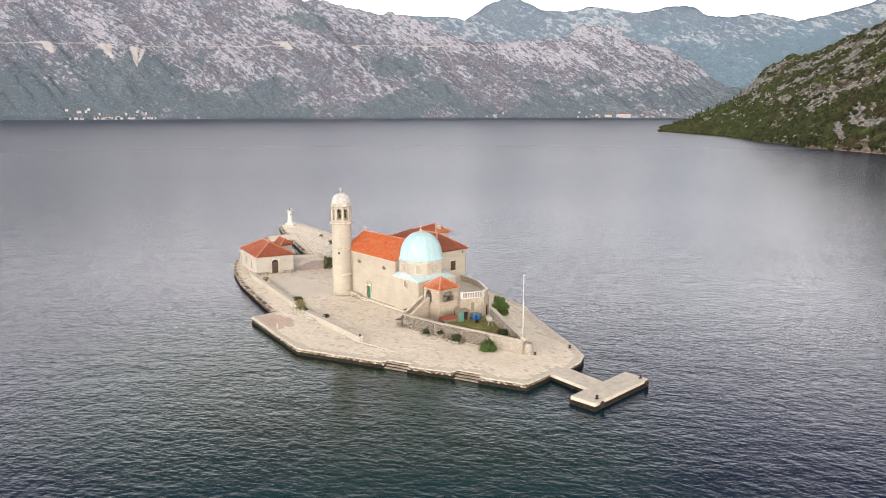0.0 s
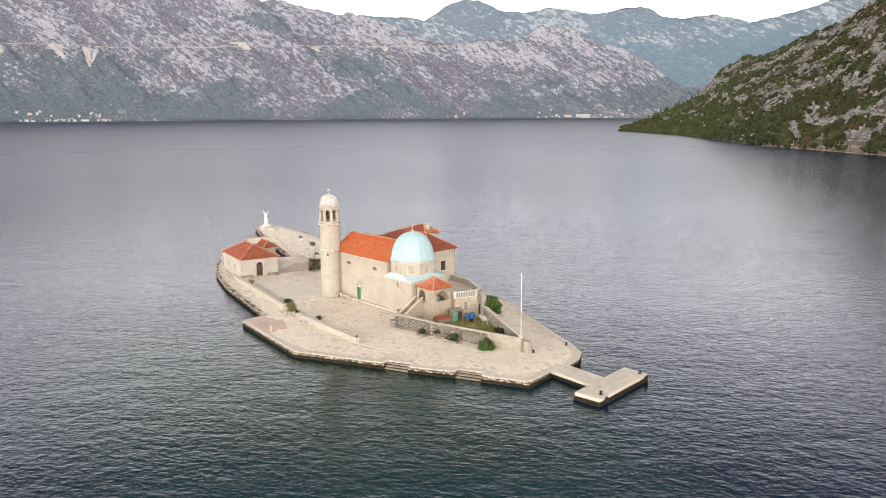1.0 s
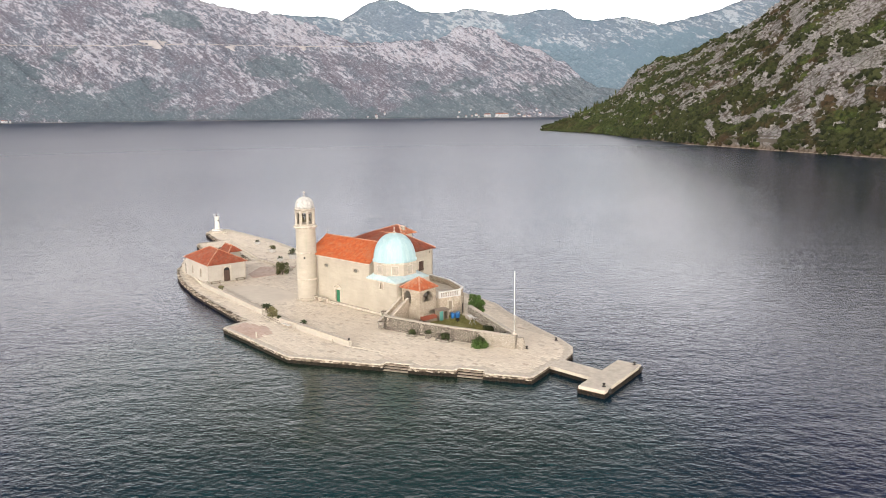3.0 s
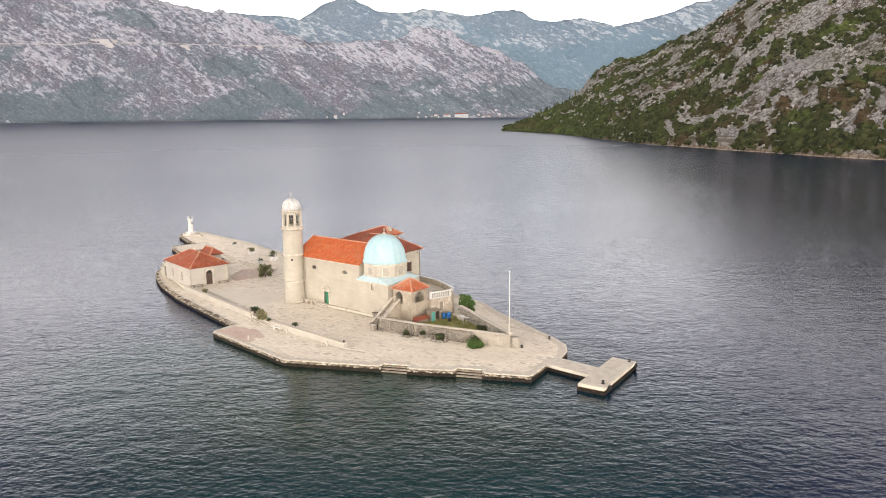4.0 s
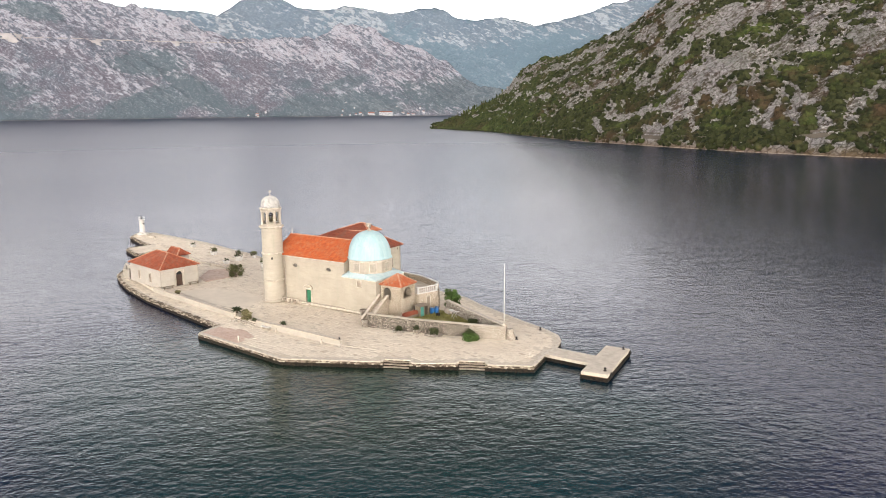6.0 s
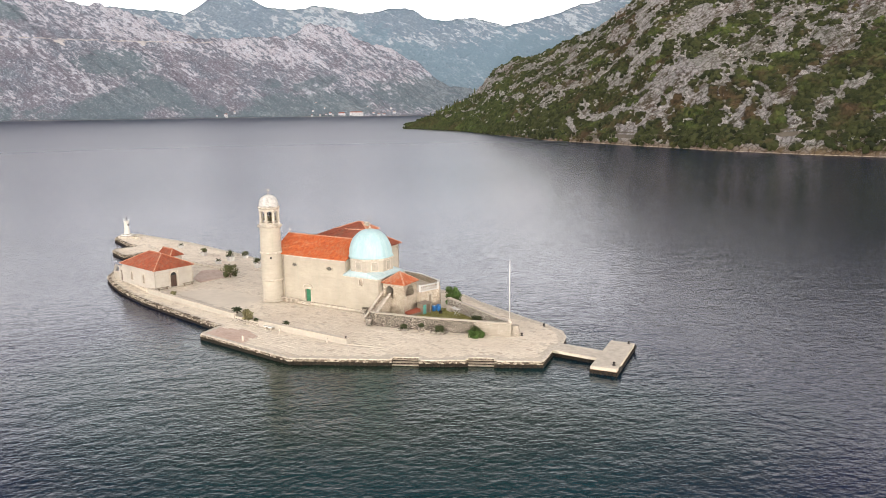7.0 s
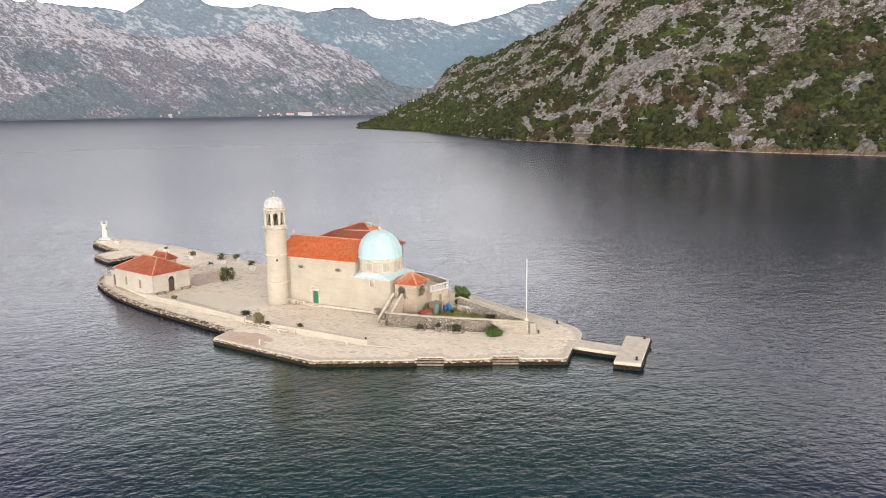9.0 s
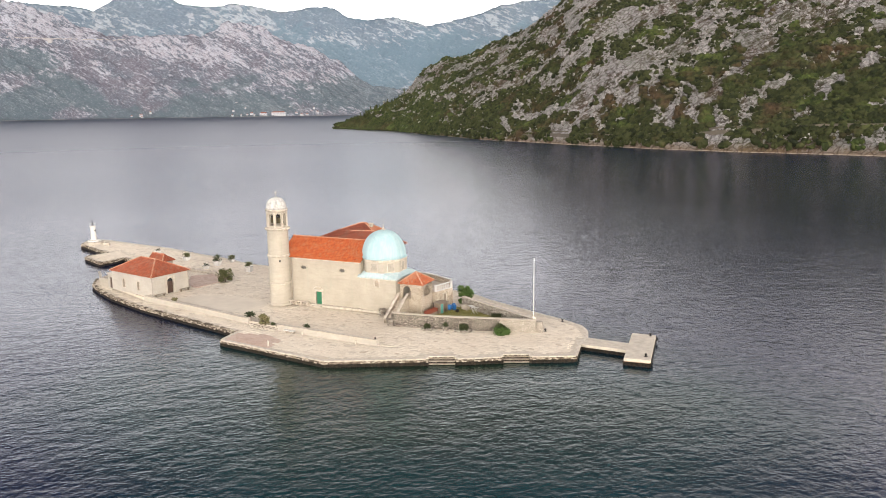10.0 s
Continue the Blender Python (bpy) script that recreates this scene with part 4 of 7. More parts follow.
# ---- jetty ----
jetty = thing("jetty", pose(0, 0, 0), "pale concrete T-shaped landing jetty on a dark wet foot", "jetty")
bm = bmesh.new()
prism(bm, [(44.9, -2.9), (52.0, -3.3), (52.0, -0.1), (44.9, 0.4)], 0.66, 1.06)
part("walkway", bm, CONCRETE, jetty)
bm = bmesh.new()
prism(bm, [(45.0, -2.75), (52.0, -3.15), (52.0, -0.25), (45.0, 0.25)], -3, 0.66)
part("walkway_foot", bm, WETSTONE, jetty, "dark wet foot with weed")
HEAD = [(51.8, -6.8), (55.2, -6.5), (54.3, 4.9), (50.9, 4.8)]
bm = bmesh.new()
prism(bm, HEAD, 0.66, 1.12)
bmesh.ops.bevel(bm, geom=[e for e in bm.edges if e.calc_face_angle(0) > 0.5], offset=0.06, segments=2, affect="EDGES")
part("landing_head", bm, CONCRETE, jetty)
bm = bmesh.new()
prism(bm, inward(HEAD, 0.07), -3, 0.66)
part("landing_foot", bm, WETSTONE, jetty, "dark wet foot with weed")
bm = bmesh.new()
prism(bm, inward(HEAD, -0.012), 0.60, 0.76)
part("rust_streak_band", bm, mat_plain("stained_concrete", (0.36, 0.24, 0.16), 0.9, 0.5, 1.0), jetty, "rust-brown stained band")


def bollard(m, label):
    b = thing("bollard", m, label, "bollard", "mooring bollards")
    bm = bmesh.new()
    lathe(bm, [(0.16, 0), (0.14, 0.04), (0.11, 0.10), (0.11, 0.26), (0.18, 0.32), (0.19, 0.38), (0.12, 0.44), (0, 0.45)], 14)
    part("post", bm, IRON, b, smooth=True)
    bm = bmesh.new()
    lathe(bm, [(0.25, 0), (0.25, 0.04), (0.22, 0.05)], 14)
    part("base_plate", bm, IRON, b)
    return b


boll = bollard(pose(53.6, 4.3, 1.12), "black iron mooring bollard on the jetty")
copy_thing(boll, pose(54.4, -5.2, 1.12))
tagged(copy_thing(boll, pose(39.9, 6.9, 1.08)), "black iron mooring bollard on the paved quay")
tagged(copy_thing(boll, pose(38.9, 0.9, 1.08)), "black iron mooring bollard beside the garden wall")


def tyre(m):
    t = thing("tyre_fender", m, "black rubber tyre hung on the jetty as a fender", "fender", "tyre fenders")
    bm = bmesh.new()
    prof = [(0.25 + 0.10 * math.cos(a), 0.10 * math.sin(a)) for a in [2 * math.pi * k / 8 for k in range(9)]]
    lathe(bm, prof, 16)
    part("tyre", bm, mat_plain("black_rubber", (0.02, 0.019, 0.018), 0.8), t, smooth=True)
    return t


tyre(pose(54.55, 4.3, 0.75, 90, 0, 85))
tyre(pose(55.25, -5.2, 0.75, 90, 0, 85))

# ---- church ----
church = thing("church", pose(0, 0, HIGH), "cream limestone church with orange tiled nave and pale blue dome", "church")
NX0, NX1, NY1, EAVE, RIDGE_Z = -7.2, 8.3, 8.4, 8.15, 10.85      # nave, heights above the terrace
bm = bmesh.new()
holes = [(-0.55 - NX0, 0.62 - NX0, 0.18, 2.38), (-3.3 - NX0, -2.2 - NX0, 6.05, 6.65), (4.15 - NX0, 5.25 - NX0, 6.05, 6.65)]
panel(bm, NX1 - NX0, EAVE, 0.7, holes, pose(NX0, 0, 0))
part("nave_wall_south", bm, ASHLAR, church)
bm = bmesh.new()
panel(bm, NX1 - NX0, EAVE, 0.7, [], pose(NX1, NY1, 0, 0, 0, 180))
part("nave_wall_north", bm, ASHLAR, church)
for nm, x in (("facade_west", NX0), ("gable_east", NX1 - 0.7)):
    bm = bmesh.new()
    vs = []
    for xx in (x, x + 0.7):
        vs.append([bm.verts.new((xx, y, z)) for y, z in ((0.7, 0), (NY1 - 0.7, 0), (NY1 - 0.7, EAVE + 0.25), (NY1 / 2, RIDGE_Z - 0.12), (0.7, EAVE + 0.25))])
    bm.faces.new(vs[0])
    bm.faces.new(vs[1][::-1])
    for i in range(5):
        bm.faces.new((vs[0][i], vs[0][(i + 1) % 5], vs[1][(i + 1) % 5], vs[1][i]))
    part(nm, bm, ASHLAR, church)
# stone cornice and plinth
bm = bmesh.new()
box(bm, NX0, NX1, -0.16, 0.0, EAVE - 0.28, EAVE - 0.1)
box(bm, NX0, NX1, -0.10, 0.0, EAVE - 0.42, EAVE - 0.28)
part("cornice", bm, TRIM, church, "moulded stone eaves cornice")
bm = bmesh.new()
box(bm, -5.2, NX1 + 6.6, -0.62, -0.005, -0.1, 0.28, bevel=0.03)
part("plinth_step", bm, TRIM, church, "low pale stone step along the wall")
# oval windows
for x in (-2.75, 4.7):
    bm = bmesh.new()
    seg = 20
    outer = [(0.80 * math.cos(2 * math.pi * k / seg), 0.46 * math.sin(2 * math.pi * k / seg)) for k in range(seg)]
    rings = []
    for s, y in ((1.0, 0.0), (0.97, -0.06), (0.70, -0.06), (0.66, 0.12)):
        rings.append([bm.verts.new((x + px * s, y, 6.35 + pz * s)) for px, pz in outer])
    for a, b in zip(rings, rings[1:]):
        for i in range(seg):
            bm.faces.new((a[i], a[(i + 1) % seg], b[(i + 1) % seg], b[i]))
    wnd = part("oval_window", bm, ASHLAR, church, "oval window with a stone surround")
    bm = bmesh.new()
    box(bm, x - 0.56, x + 0.56, 0.13, 0.16, 6.03, 6.67)
    part("pane", bm, OLD_PANE, wnd)
    bm = bmesh.new()
    for k in (-0.2, 0.0, 0.2):
        bar(bm, (x + k, 0.09, 6.06), (x + k, 0.09, 6.64), 0.014, 6)
    bar(bm, (x - 0.54, 0.09, 6.35), (x + 0.54, 0.09, 6.35), 0.014, 6)
    part("grille", bm, IRON, wnd)
# green door with a stone surround and a small curved pediment
bm = bmesh.new()
box(bm, -0.52, 0.59, 0.22, 0.30, 0.18, 2.37)
door = part("door", bm, GREEN_PAINT, church, "closed green painted double door")
for x0 in (-0.52, 0.05):
    for z0, z1 in ((0.3, 0.9), (1.0, 1.6), (1.7, 2.25)):
        bm = bmesh.new()
        box(bm, x0 + 0.08, x0 + 0.46, 0.195, 0.225, z0, z1, bevel=0.012)
        part("panel", bm, GREEN_PAINT, door)
bm = bmesh.new()
box(bm, -0.80, -0.55, -0.09, 0.1, 0.18, 2.40, bevel=0.02)
box(bm, 0.62, 0.87, -0.09, 0.1, 0.18, 2.40, bevel=0.02)
box(bm, -0.80, 0.87, -0.09, 0.1, 2.40, 2.66, bevel=0.02)
box(bm, -0.98, 1.05, -0.24, 0.1, 2.66, 2.80, bevel=0.02)
seg = 10
pts = [(0.035 + 0.95 * math.cos(math.pi * k / seg), 2.80 + 0.55 * math.sin(math.pi * k / seg)) for k in range(seg + 1)]
pin = [(0.035 + 0.72 * math.cos(math.pi * k / seg), 2.80 + 0.36 * math.sin(math.pi * k / seg)) for k in range(seg + 1)]
for k in range(seg):
    q = []
    for y in (-0.22, 0.0):
        q.append([bm.verts.new((p[0], y, p[1])) for p in (pts[k], pts[k + 1], pin[k + 1], pin[k])])
    bm.faces.new(q[0])
    bm.faces.new(q[1][::-1])
    for i in range(4):
        bm.faces.new((q[0][i], q[0][(i + 1) % 4], q[1][(i + 1) % 4], q[1][i]))
part("door_surround", bm, TRIM, church, "carved stone door surround with a curved pediment")
bm = bmesh.new()
box(bm, -0.9, 0.95, -1.0, -0.62, -0.1, 0.14, bevel=0.03)
part("door_step", bm, TRIM, church)
# drain pipes
for x in (-5.05, NX1 - 0.12):
    bm = bmesh.new()
    bar(bm, (x, -0.1, 0.0), (x, -0.1, EAVE - 0.3), 0.06)
    for z in (1.2, 3.2, 5.2, 7.0):
        lathe(bm, [(0.085, 0), (0.085, 0.07)], 8, Matrix.Translation((x, -0.1, z)))
    part("drain_pipe", bm, PIPE, church, "zinc drain pipe")
o = 0.35
ez = EAVE + 0.02
S0, S1 = (NX0 - 0.25, -o, ez - 0.12), (NX1 + 0.1, -o, ez - 0.12)
N0, N1 = (NX0 - 0.25, NY1 + o, ez - 0.12), (NX1 + 0.1, NY1 + o, ez - 0.12)
R0, R1 = (NX0 - 0.25, NY1 / 2, RIDGE_Z), (NX1 + 0.1, NY1 / 2, RIDGE_Z)
tiled_roof(church, [(S0, S1, R1, R0), (N1, N0, R0, R1)], TILE_NAVE, [(R0, R1)], "nave_roof")
bm = bmesh.new()
bar(bm, (NX0 + 0.1, NY1 / 2, RIDGE_Z), (NX0 + 0.1, NY1 / 2, RIDGE_Z + 0.95), 0.04)
bar(bm, (NX0 + 0.1, NY1 / 2 - 0.25, RIDGE_Z + 0.65), (NX0 + 0.1, NY1 / 2 + 0.25, RIDGE_Z + 0.65), 0.035)
part("gable_cross", bm, TRIM, church, "small stone cross on the gable")

# chancel block, drum and dome
CX, CY = 10.95, 3.1
BX0, BX1, BY0, BY1, BH = 8.3, 14.75, -0.45, 6.75, 5.75
bm = bmesh.new()
nh = [(11.05 - BX0, 11.75 - BX0, 4.35, 5.35, True)]
panel(bm, BX1 - BX0, BH, 0.6, nh, pose(BX0, BY0, 0))
part("chancel_wall_south", bm, ASHLAR, church)
bm = bmesh.new()
panel(bm, BY1 - BY0 - 0.6, BH, 0.6, [], pose(BX1, BY0 + 0.6, 0, 0, 0, 90))
part("chancel_wall_east", bm, WALL, church)
bm = bmesh.new()
panel(bm, BX1 - BX0, BH, 0.6, [], pose(BX1, BY1 + 0.6, 0, 0, 0, 180))
part("chancel_wall_north", bm, ASHLAR, church)
# a plain slab fills the niche in place of its carved relief
bm = bmesh.new()
box(bm, 11.05, 11.75, BY0 + 0.12, BY0 + 0.17, 4.35, 5.3)
nich = part("niche_window", bm, bpy.data.materials["worn_step"], church, "small arched niche with a stone surround, a plain slab for its relief")
bm = bmesh.new()
panel(bm, 1.1, 1.25, 0.1, [(0.2, 0.9, 0.0, 1.02, True)], pose(10.85, BY0 - 0.07, 4.33))
box(bm, 10.75, 12.05, BY0 - 0.14, BY0 + 0.05, 4.2, 4.33)
part("surround", bm, TRIM, nich)
bm = bmesh.new()
for z0, z1, e in ((BH - 0.28, BH - 0.12, 0.08), (BH - 0.12, BH + 0.02, 0.16)):
    prism(bm, [(BX0 - 0.1, BY0 - e), (BX1 + e, BY0 - e), (BX1 + e, BY1 + e), (BX0 - 0.1, BY1 + e)], z0, z1)
part("chancel_cornice", bm, TRIM, church, "moulded stone cornice")
DR = 3.42
octo = [(CX + DR / math.cos(math.pi / 8) * math.cos(math.pi / 8 + k * math.pi / 4), CY + DR / math.cos(math.pi / 8) * math.sin(math.pi / 8 + k * math.pi / 4)) for k in range(8)]
# low pale roof from the square to the octagon
bm = bmesh.new()
sq = [(BX1 + 0.27, BY0 - 0.27), (BX1 + 0.27, BY1 + 0.27), (BX0 - 0.3, BY1 + 0.27), (BX0 - 0.3, BY0 - 0.27)]
zs0, zs1 = BH + 0.03, BH + 0.75
outer = []
for k in range(8):
    px, py = octo[k]
    tx, ty = (px - CX), (py - CY)
    lim_x = (BX1 + 0.27 - CX) if tx > 0 else (CX - BX0 + 0.3)
    lim_y = (BY1 + 0.27 - CY) if ty > 0 else (CY - BY0 + 0.27)
    if abs(tx) > abs(ty):
        outer.append((CX + math.copysign(lim_x, tx), py))
    else:
        outer.append((px, CY + math.copysign(lim_y, ty)))
ring_in = [bm.verts.new((x, y, zs1)) for x, y in octo]
ring_out = [bm.verts.new((x, y, zs0 + 0.08)) for x, y in outer]
corner = {}
for (x, y) in sq:
    corner[(x > CX, y > CY)] = bm.verts.new((x, y, zs0))
edge_loop = []
for k in range(8):
    j = (k + 1) % 8
    a, b = ring_out[k], ring_out[j]
    ax, ay = octo[k][0] - CX, octo[k][1] - CY
    bx, by = octo[j][0] - CX, octo[j][1] - CY
    if (abs(ax) > abs(ay)) == (abs(bx) > abs(by)):
        bm.faces.new((a, b, ring_in[j], ring_in[k]))
        edge_loop += [a]
    else:
        c = corner[((ax + bx) > 0, (ay + by) > 0)]
        bm.faces.new((a, c, ring_in[k]))
        bm.faces.new((c, b, ring_in[j]))
        bm.faces.new((c, ring_in[j], ring_in[k]))
        edge_loop += [a, c]
low_loop = [bm.verts.new((v.co.x, v.co.y, zs0 - 0.12)) for v in edge_loop]
n = len(edge_loop)
for i in range(n):
    bm.faces.new((edge_loop[i], edge_loop[(i + 1) % n], low_loop[(i + 1) % n], low_loop[i]))
bm.faces.new(low_loop)
part("chancel_roof", bm, DOME_SKIRT, church, "pale blue painted sheet roof")
bm = bmesh.new()
prism(bm, octo, BH, BH + 2.85)
part("drum", bm, WALL, church, "eight-sided cream drum")
for k in range(8):
    a0, a1 = Vector(octo[k]), Vector(octo[(k + 1) % 8])
    mid, ang = (a0 + a1) / 2, math.atan2(a1.y - a0.y, a1.x - a0.x)
    m = Matrix.Translation((mid.x, mid.y, BH)) @ Matrix.Rotation(ang, 4, "Z")
    bm = bmesh.new()
    for x0, x1, z0, z1 in ((-0.62, -0.48, 0.95, 2.3), (0.48, 0.62, 0.95, 2.3), (-0.62, 0.62, 2.3, 2.45), (-0.7, 0.7, 0.82, 0.95)):
        box(bm, x0, x1, -0.07, 0.03, z0, z1, m)
    w = part("drum_window", bm, TRIM, church, "blind window panel in a stone frame")
    bm = bmesh.new()
    box(bm, -0.48, 0.48, -0.012, 0.02, 0.95, 2.3, m)
    part("infill", bm, mat_plain("blind_panel", (0.33, 0.30, 0.255), 0.85, 0.3, 2.0) if k == 0 else bpy.data.materials["blind_panel"], w)
bm = bmesh.new()
for z0, z1, e in ((2.70, 2.85, 0.10), (2.55, 2.70, 0.05)):
    prism(bm, [(CX + (x - CX) * (1 + e / DR), CY + (y - CY) * (1 + e / DR)) for x, y in octo], BH + z0, BH + z1)
part("drum_cornice", bm, TRIM, church)
bm = bmesh.new()
prof = [(0.0, 0.0), (3.72, 0.0), (3.74, 0.10), (3.60, 0.28)]
prof += [(3.55 * math.cos(a) ** 0.92, 0.30 + 4.12 * math.sin(a)) for a in [math.pi / 2 * k / 16 for k in range(16)]] + [(0.0, 4.45)]


def gore(a):
    k = (a / (math.pi / 4)) % 1.0
    d = abs(k - 0.5) * 2
    return 1.0 - 0.024 * (1 - d) + (0.022 if d > 0.93 else 0.0)


lathe(bm, prof, 96, Matrix.Translation((CX, CY, BH + 2.85)) @ Matrix.Rotation(math.pi / 8, 4, "Z"), gore)
part("dome", bm, DOME, church, "pale blue painted dome with shallow ribs", smooth=True)
zt = BH + 2.85 + 4.4
bm = bmesh.new()
lathe(bm, [(0.34, 0), (0.30, 0.14), (0.20, 0.22), (0.12, 0.36), (0.06, 0.42), (0.05, 0.7), (0.12, 0.78), (0.13, 0.86), (0.05, 0.96), (0, 0.98)], 14, Matrix.Translation((CX, CY, zt)))
part("finial", bm, TRIM, church, smooth=True)
bm = bmesh.new()
bar(bm, (CX, CY, zt + 0.95), (CX, CY, zt + 2.1), 0.028)
bar(bm, (CX - 0.36, CY - 0.1, zt + 1.7), (CX + 0.36, CY + 0.1, zt + 1.7), 0.026)
part("dome_cross", bm, PIPE, church, "thin iron cross")

# ---- bell tower ----
TX, TY = -7.05, -0.85
tower = thing("bell_tower", pose(TX, TY, HIGH - 0.1), "round cream stone bell tower with a white ribbed dome", "tower")
bm = bmesh.new()
lathe(bm, [(1.88, 0), (1.86, 0.35), (1.80, 0.4), (1.79, 3.6), (1.77, 8.3), (1.72, 12.8)], 48)
part("shaft", bm, TOWERSTONE, tower, smooth=False)
for z, r in ((3.62, 1.93), (8.30, 1.92)):
    bm = bmesh.new()
    lathe(bm, [(1.8, 0), (r - 0.06, 0.03), (r, 0.10), (r, 0.22), (r - 0.1, 0.30), (1.8, 0.32)], 48, Matrix.Translation((0, 0, z)))
    part("string_course", bm, TRIM, tower, "projecting round stone band", smooth=True)
bm = bmesh.new()
lathe(bm, [(1.7, 0), (1.9, 0.05), (2.08, 0.18), (2.12, 0.35), (1.95, 0.42), (1.5, 0.44)], 48, Matrix.Translation((0, 0, 12.75)))
part("belfry_ledge", bm, TRIM, tower, "projecting stone ledge", smooth=True)
# eight-sided belfry with arched openings
BR = 1.55
for k in range(8):
    a0, a1 = math.pi / 8 + k * math.pi / 4, math.pi / 8 + (k + 1) * math.pi / 4
    c = BR / math.cos(math.pi / 8)
    p0 = Vector((c * math.cos(a0), c * math.sin(a0), 13.18))
    p1 = Vector((c * math.cos(a1), c * math.sin(a1), 13.18))
    L = (p1 - p0).length
    ang = math.atan2(p1.y - p0.y, p1.x - p0.x)
    bm = bmesh.new()
    panel(bm, L, 2.78, 0.38, [(0.27, L - 0.27, 0.38, 2.42, True)], Matrix.Translation(p0) @ Matrix.Rotation(ang, 4, "Z"))
    part("belfry_arch", bm, TOWERSTONE, tower, "arched belfry bay")
    bm = bmesh.new()
    lathe(bm, [(0.16, 0), (0.16, 0.12), (0.11, 0.16), (0.10, 2.2), (0.16, 2.28), (0.17, 2.4)], 10, Matrix.Translation(p0 * 1.0) @ Matrix.Translation((0, 0, 0.2)))
    part("belfry_column", bm, TRIM, tower, smooth=True)
bm = bmesh.new()
lathe(bm, [(1.5, 0), (1.72, 0.04), (1.86, 0.14), (1.9, 0.26), (1.7, 0.36), (1.3, 0.38)], 48, Matrix.Translation((0, 0, 15.92)))
part("belfry_cornice", bm, TRIM, tower, smooth=True)
bm = bmesh.new()
prof = [(0, 0), (1.66, 0.0), (1.64, 0.35)] + [(1.62 * math.cos(a) ** 0.9, 0.45 + 1.5 * math.sin(a)) for a in [math.pi / 2 * k / 10 for k in range(10)]] + [(0, 1.97)]
lathe(bm, prof, 96, Matrix.Translation((0, 0, 16.28)), lambda a: 1 - 0.085 * (1 - abs(math.cos(a * 6)) ** 0.6))
part("tower_dome", bm, DOME_WHITE, tower, "white ribbed dome", smooth=True)
bm = bmesh.new()
lathe(bm, [(0.2, 0), (0.08, 0.15), (0.04, 0.5), (0.05, 0.62), (0.17, 0.68), (0.21, 0.80), (0.17, 0.92), (0.05, 0.99), (0, 1.0)], 14, Matrix.Translation((0, 0, 18.2)))
part("finial_ball", bm, TRIM, tower, smooth=True)
for ang in (22.5, 112.5, 202.5, 292.5, 337.5):
    a = radians(ang)
    bx, by = 0.78 * math.cos(a), 0.78 * math.sin(a)
    bm = bmesh.new()
    lathe(bm, [(0.40, 0), (0.37, 0.08), (0.28, 0.35), (0.24, 0.68), (0.17, 0.84), (0, 0.9)], 16, Matrix.Translation((bx, by, 13.95)))
    bell = part("bell", bm, BRONZE, tower, "dark bronze bell hung in the belfry", smooth=True)
    bm = bmesh.new()
    bar(bm, (bx + 0.5 * math.sin(a), by - 0.5 * math.cos(a), 15.0), (bx - 0.5 * math.sin(a), by + 0.5 * math.cos(a), 15.0), 0.10)
    bar(bm, (bx, by, 14.8), (bx, by, 15.6), 0.06)
    part("yoke", bm, IRON, bell)
for ang, z in ((-50, 7.7),):
    a = radians(ang)
    bm = bmesh.new()
    box(bm, -0.13, 0.13, -0.03, 0.1, -0.18, 0.18, Matrix.Translation((1.87 * math.cos(a), 1.87 * math.sin(a), z)) @ Matrix.Rotation(a + math.pi / 2, 4, "Z"))
    part("slit_window", bm, DARK, tower, "small dark slit window")

# ---- rectory behind the nave ----
rectory = thing("rectory", pose(0, 0, HIGH), "tall cream rectory house with a red hipped tile roof", "house")
HX0, HX1, HY0, HY1, HE = -8.4, 8.45, 8.75, 15.1, 8.45
wh = [(11.55 - HY0, 12.75 - HY0, 4.85, 6.55), (14.3 - HY0, 14.55 - HY0, 7.7, 8.1)]
bm = bmesh.new()
panel(bm, HY1 - HY0, HE, 0.5, wh, pose(HX1, HY0, 0, 0, 0, 90))
part("wall_east", bm, WALL, rectory)
bm = bmesh.new()
panel(bm, HX1 - HX0 - 0.5, HE, 0.5, [], pose(HX0, HY0, 0))
part("wall_south", bm, WALL, rectory)
bm = bmesh.new()
panel(bm, HX1 - HX0 - 0.5, HE, 0.5, [], pose(HX1 - 0.5, HY1, 0, 0, 0, 180))
part("wall_north", bm, WALL, rectory)
bm = bmesh.new()
panel(bm, HY1 - HY0 - 1.0, HE, 0.5, [], pose(HX0, HY1 - 0.5, 0, 0, 0, -90))
part("wall_west", bm, WALL, rectory)
bm = bmesh.new()
for a, b, z0, z1 in ((11.4, 11.55, 4.75, 6.7), (12.75, 12.9, 4.75, 6.7), (11.55, 12.75, 6.55, 6.7), (11.35, 12.95, 4.7, 4.85)):
    box(bm, HX1 - 0.05, HX1 + 0.07, a, b, z0, z1)
win = part("window", bm, TRIM, rectory, "window in a pale stone frame")
bm = bmesh.new()
for a, b in ((11.56, 12.14), (12.16, 12.74)):
    box(bm, HX1 - 0.16, HX1 - 0.10, a, b, 4.86, 6.54)
    for k in range(9):
        box(bm, HX1 - 0.10, HX1 - 0.085, a + 0.05, b - 0.05, 4.92 + k * 0.17, 5.03 + k * 0.17)
part("shutter", bm, BROWN_WOOD, win, "closed dark brown louvred shutters")
bm = bmesh.new()
box(bm, HX1 - 0.45, HX1 - 0.4, 14.28, 14.57, 7.68, 8.12)
part("vent", bm, DARK, rectory)
bm = bmesh.new()
bar(bm, (HX1 + 0.12, HY1 - 0.1, 0), (HX1 + 0.12, HY1 - 0.1, HE - 0.2), 0.07)
part("drain_pipe", bm, PIPE, rectory, "zinc drain pipe")
bm = bmesh.new()
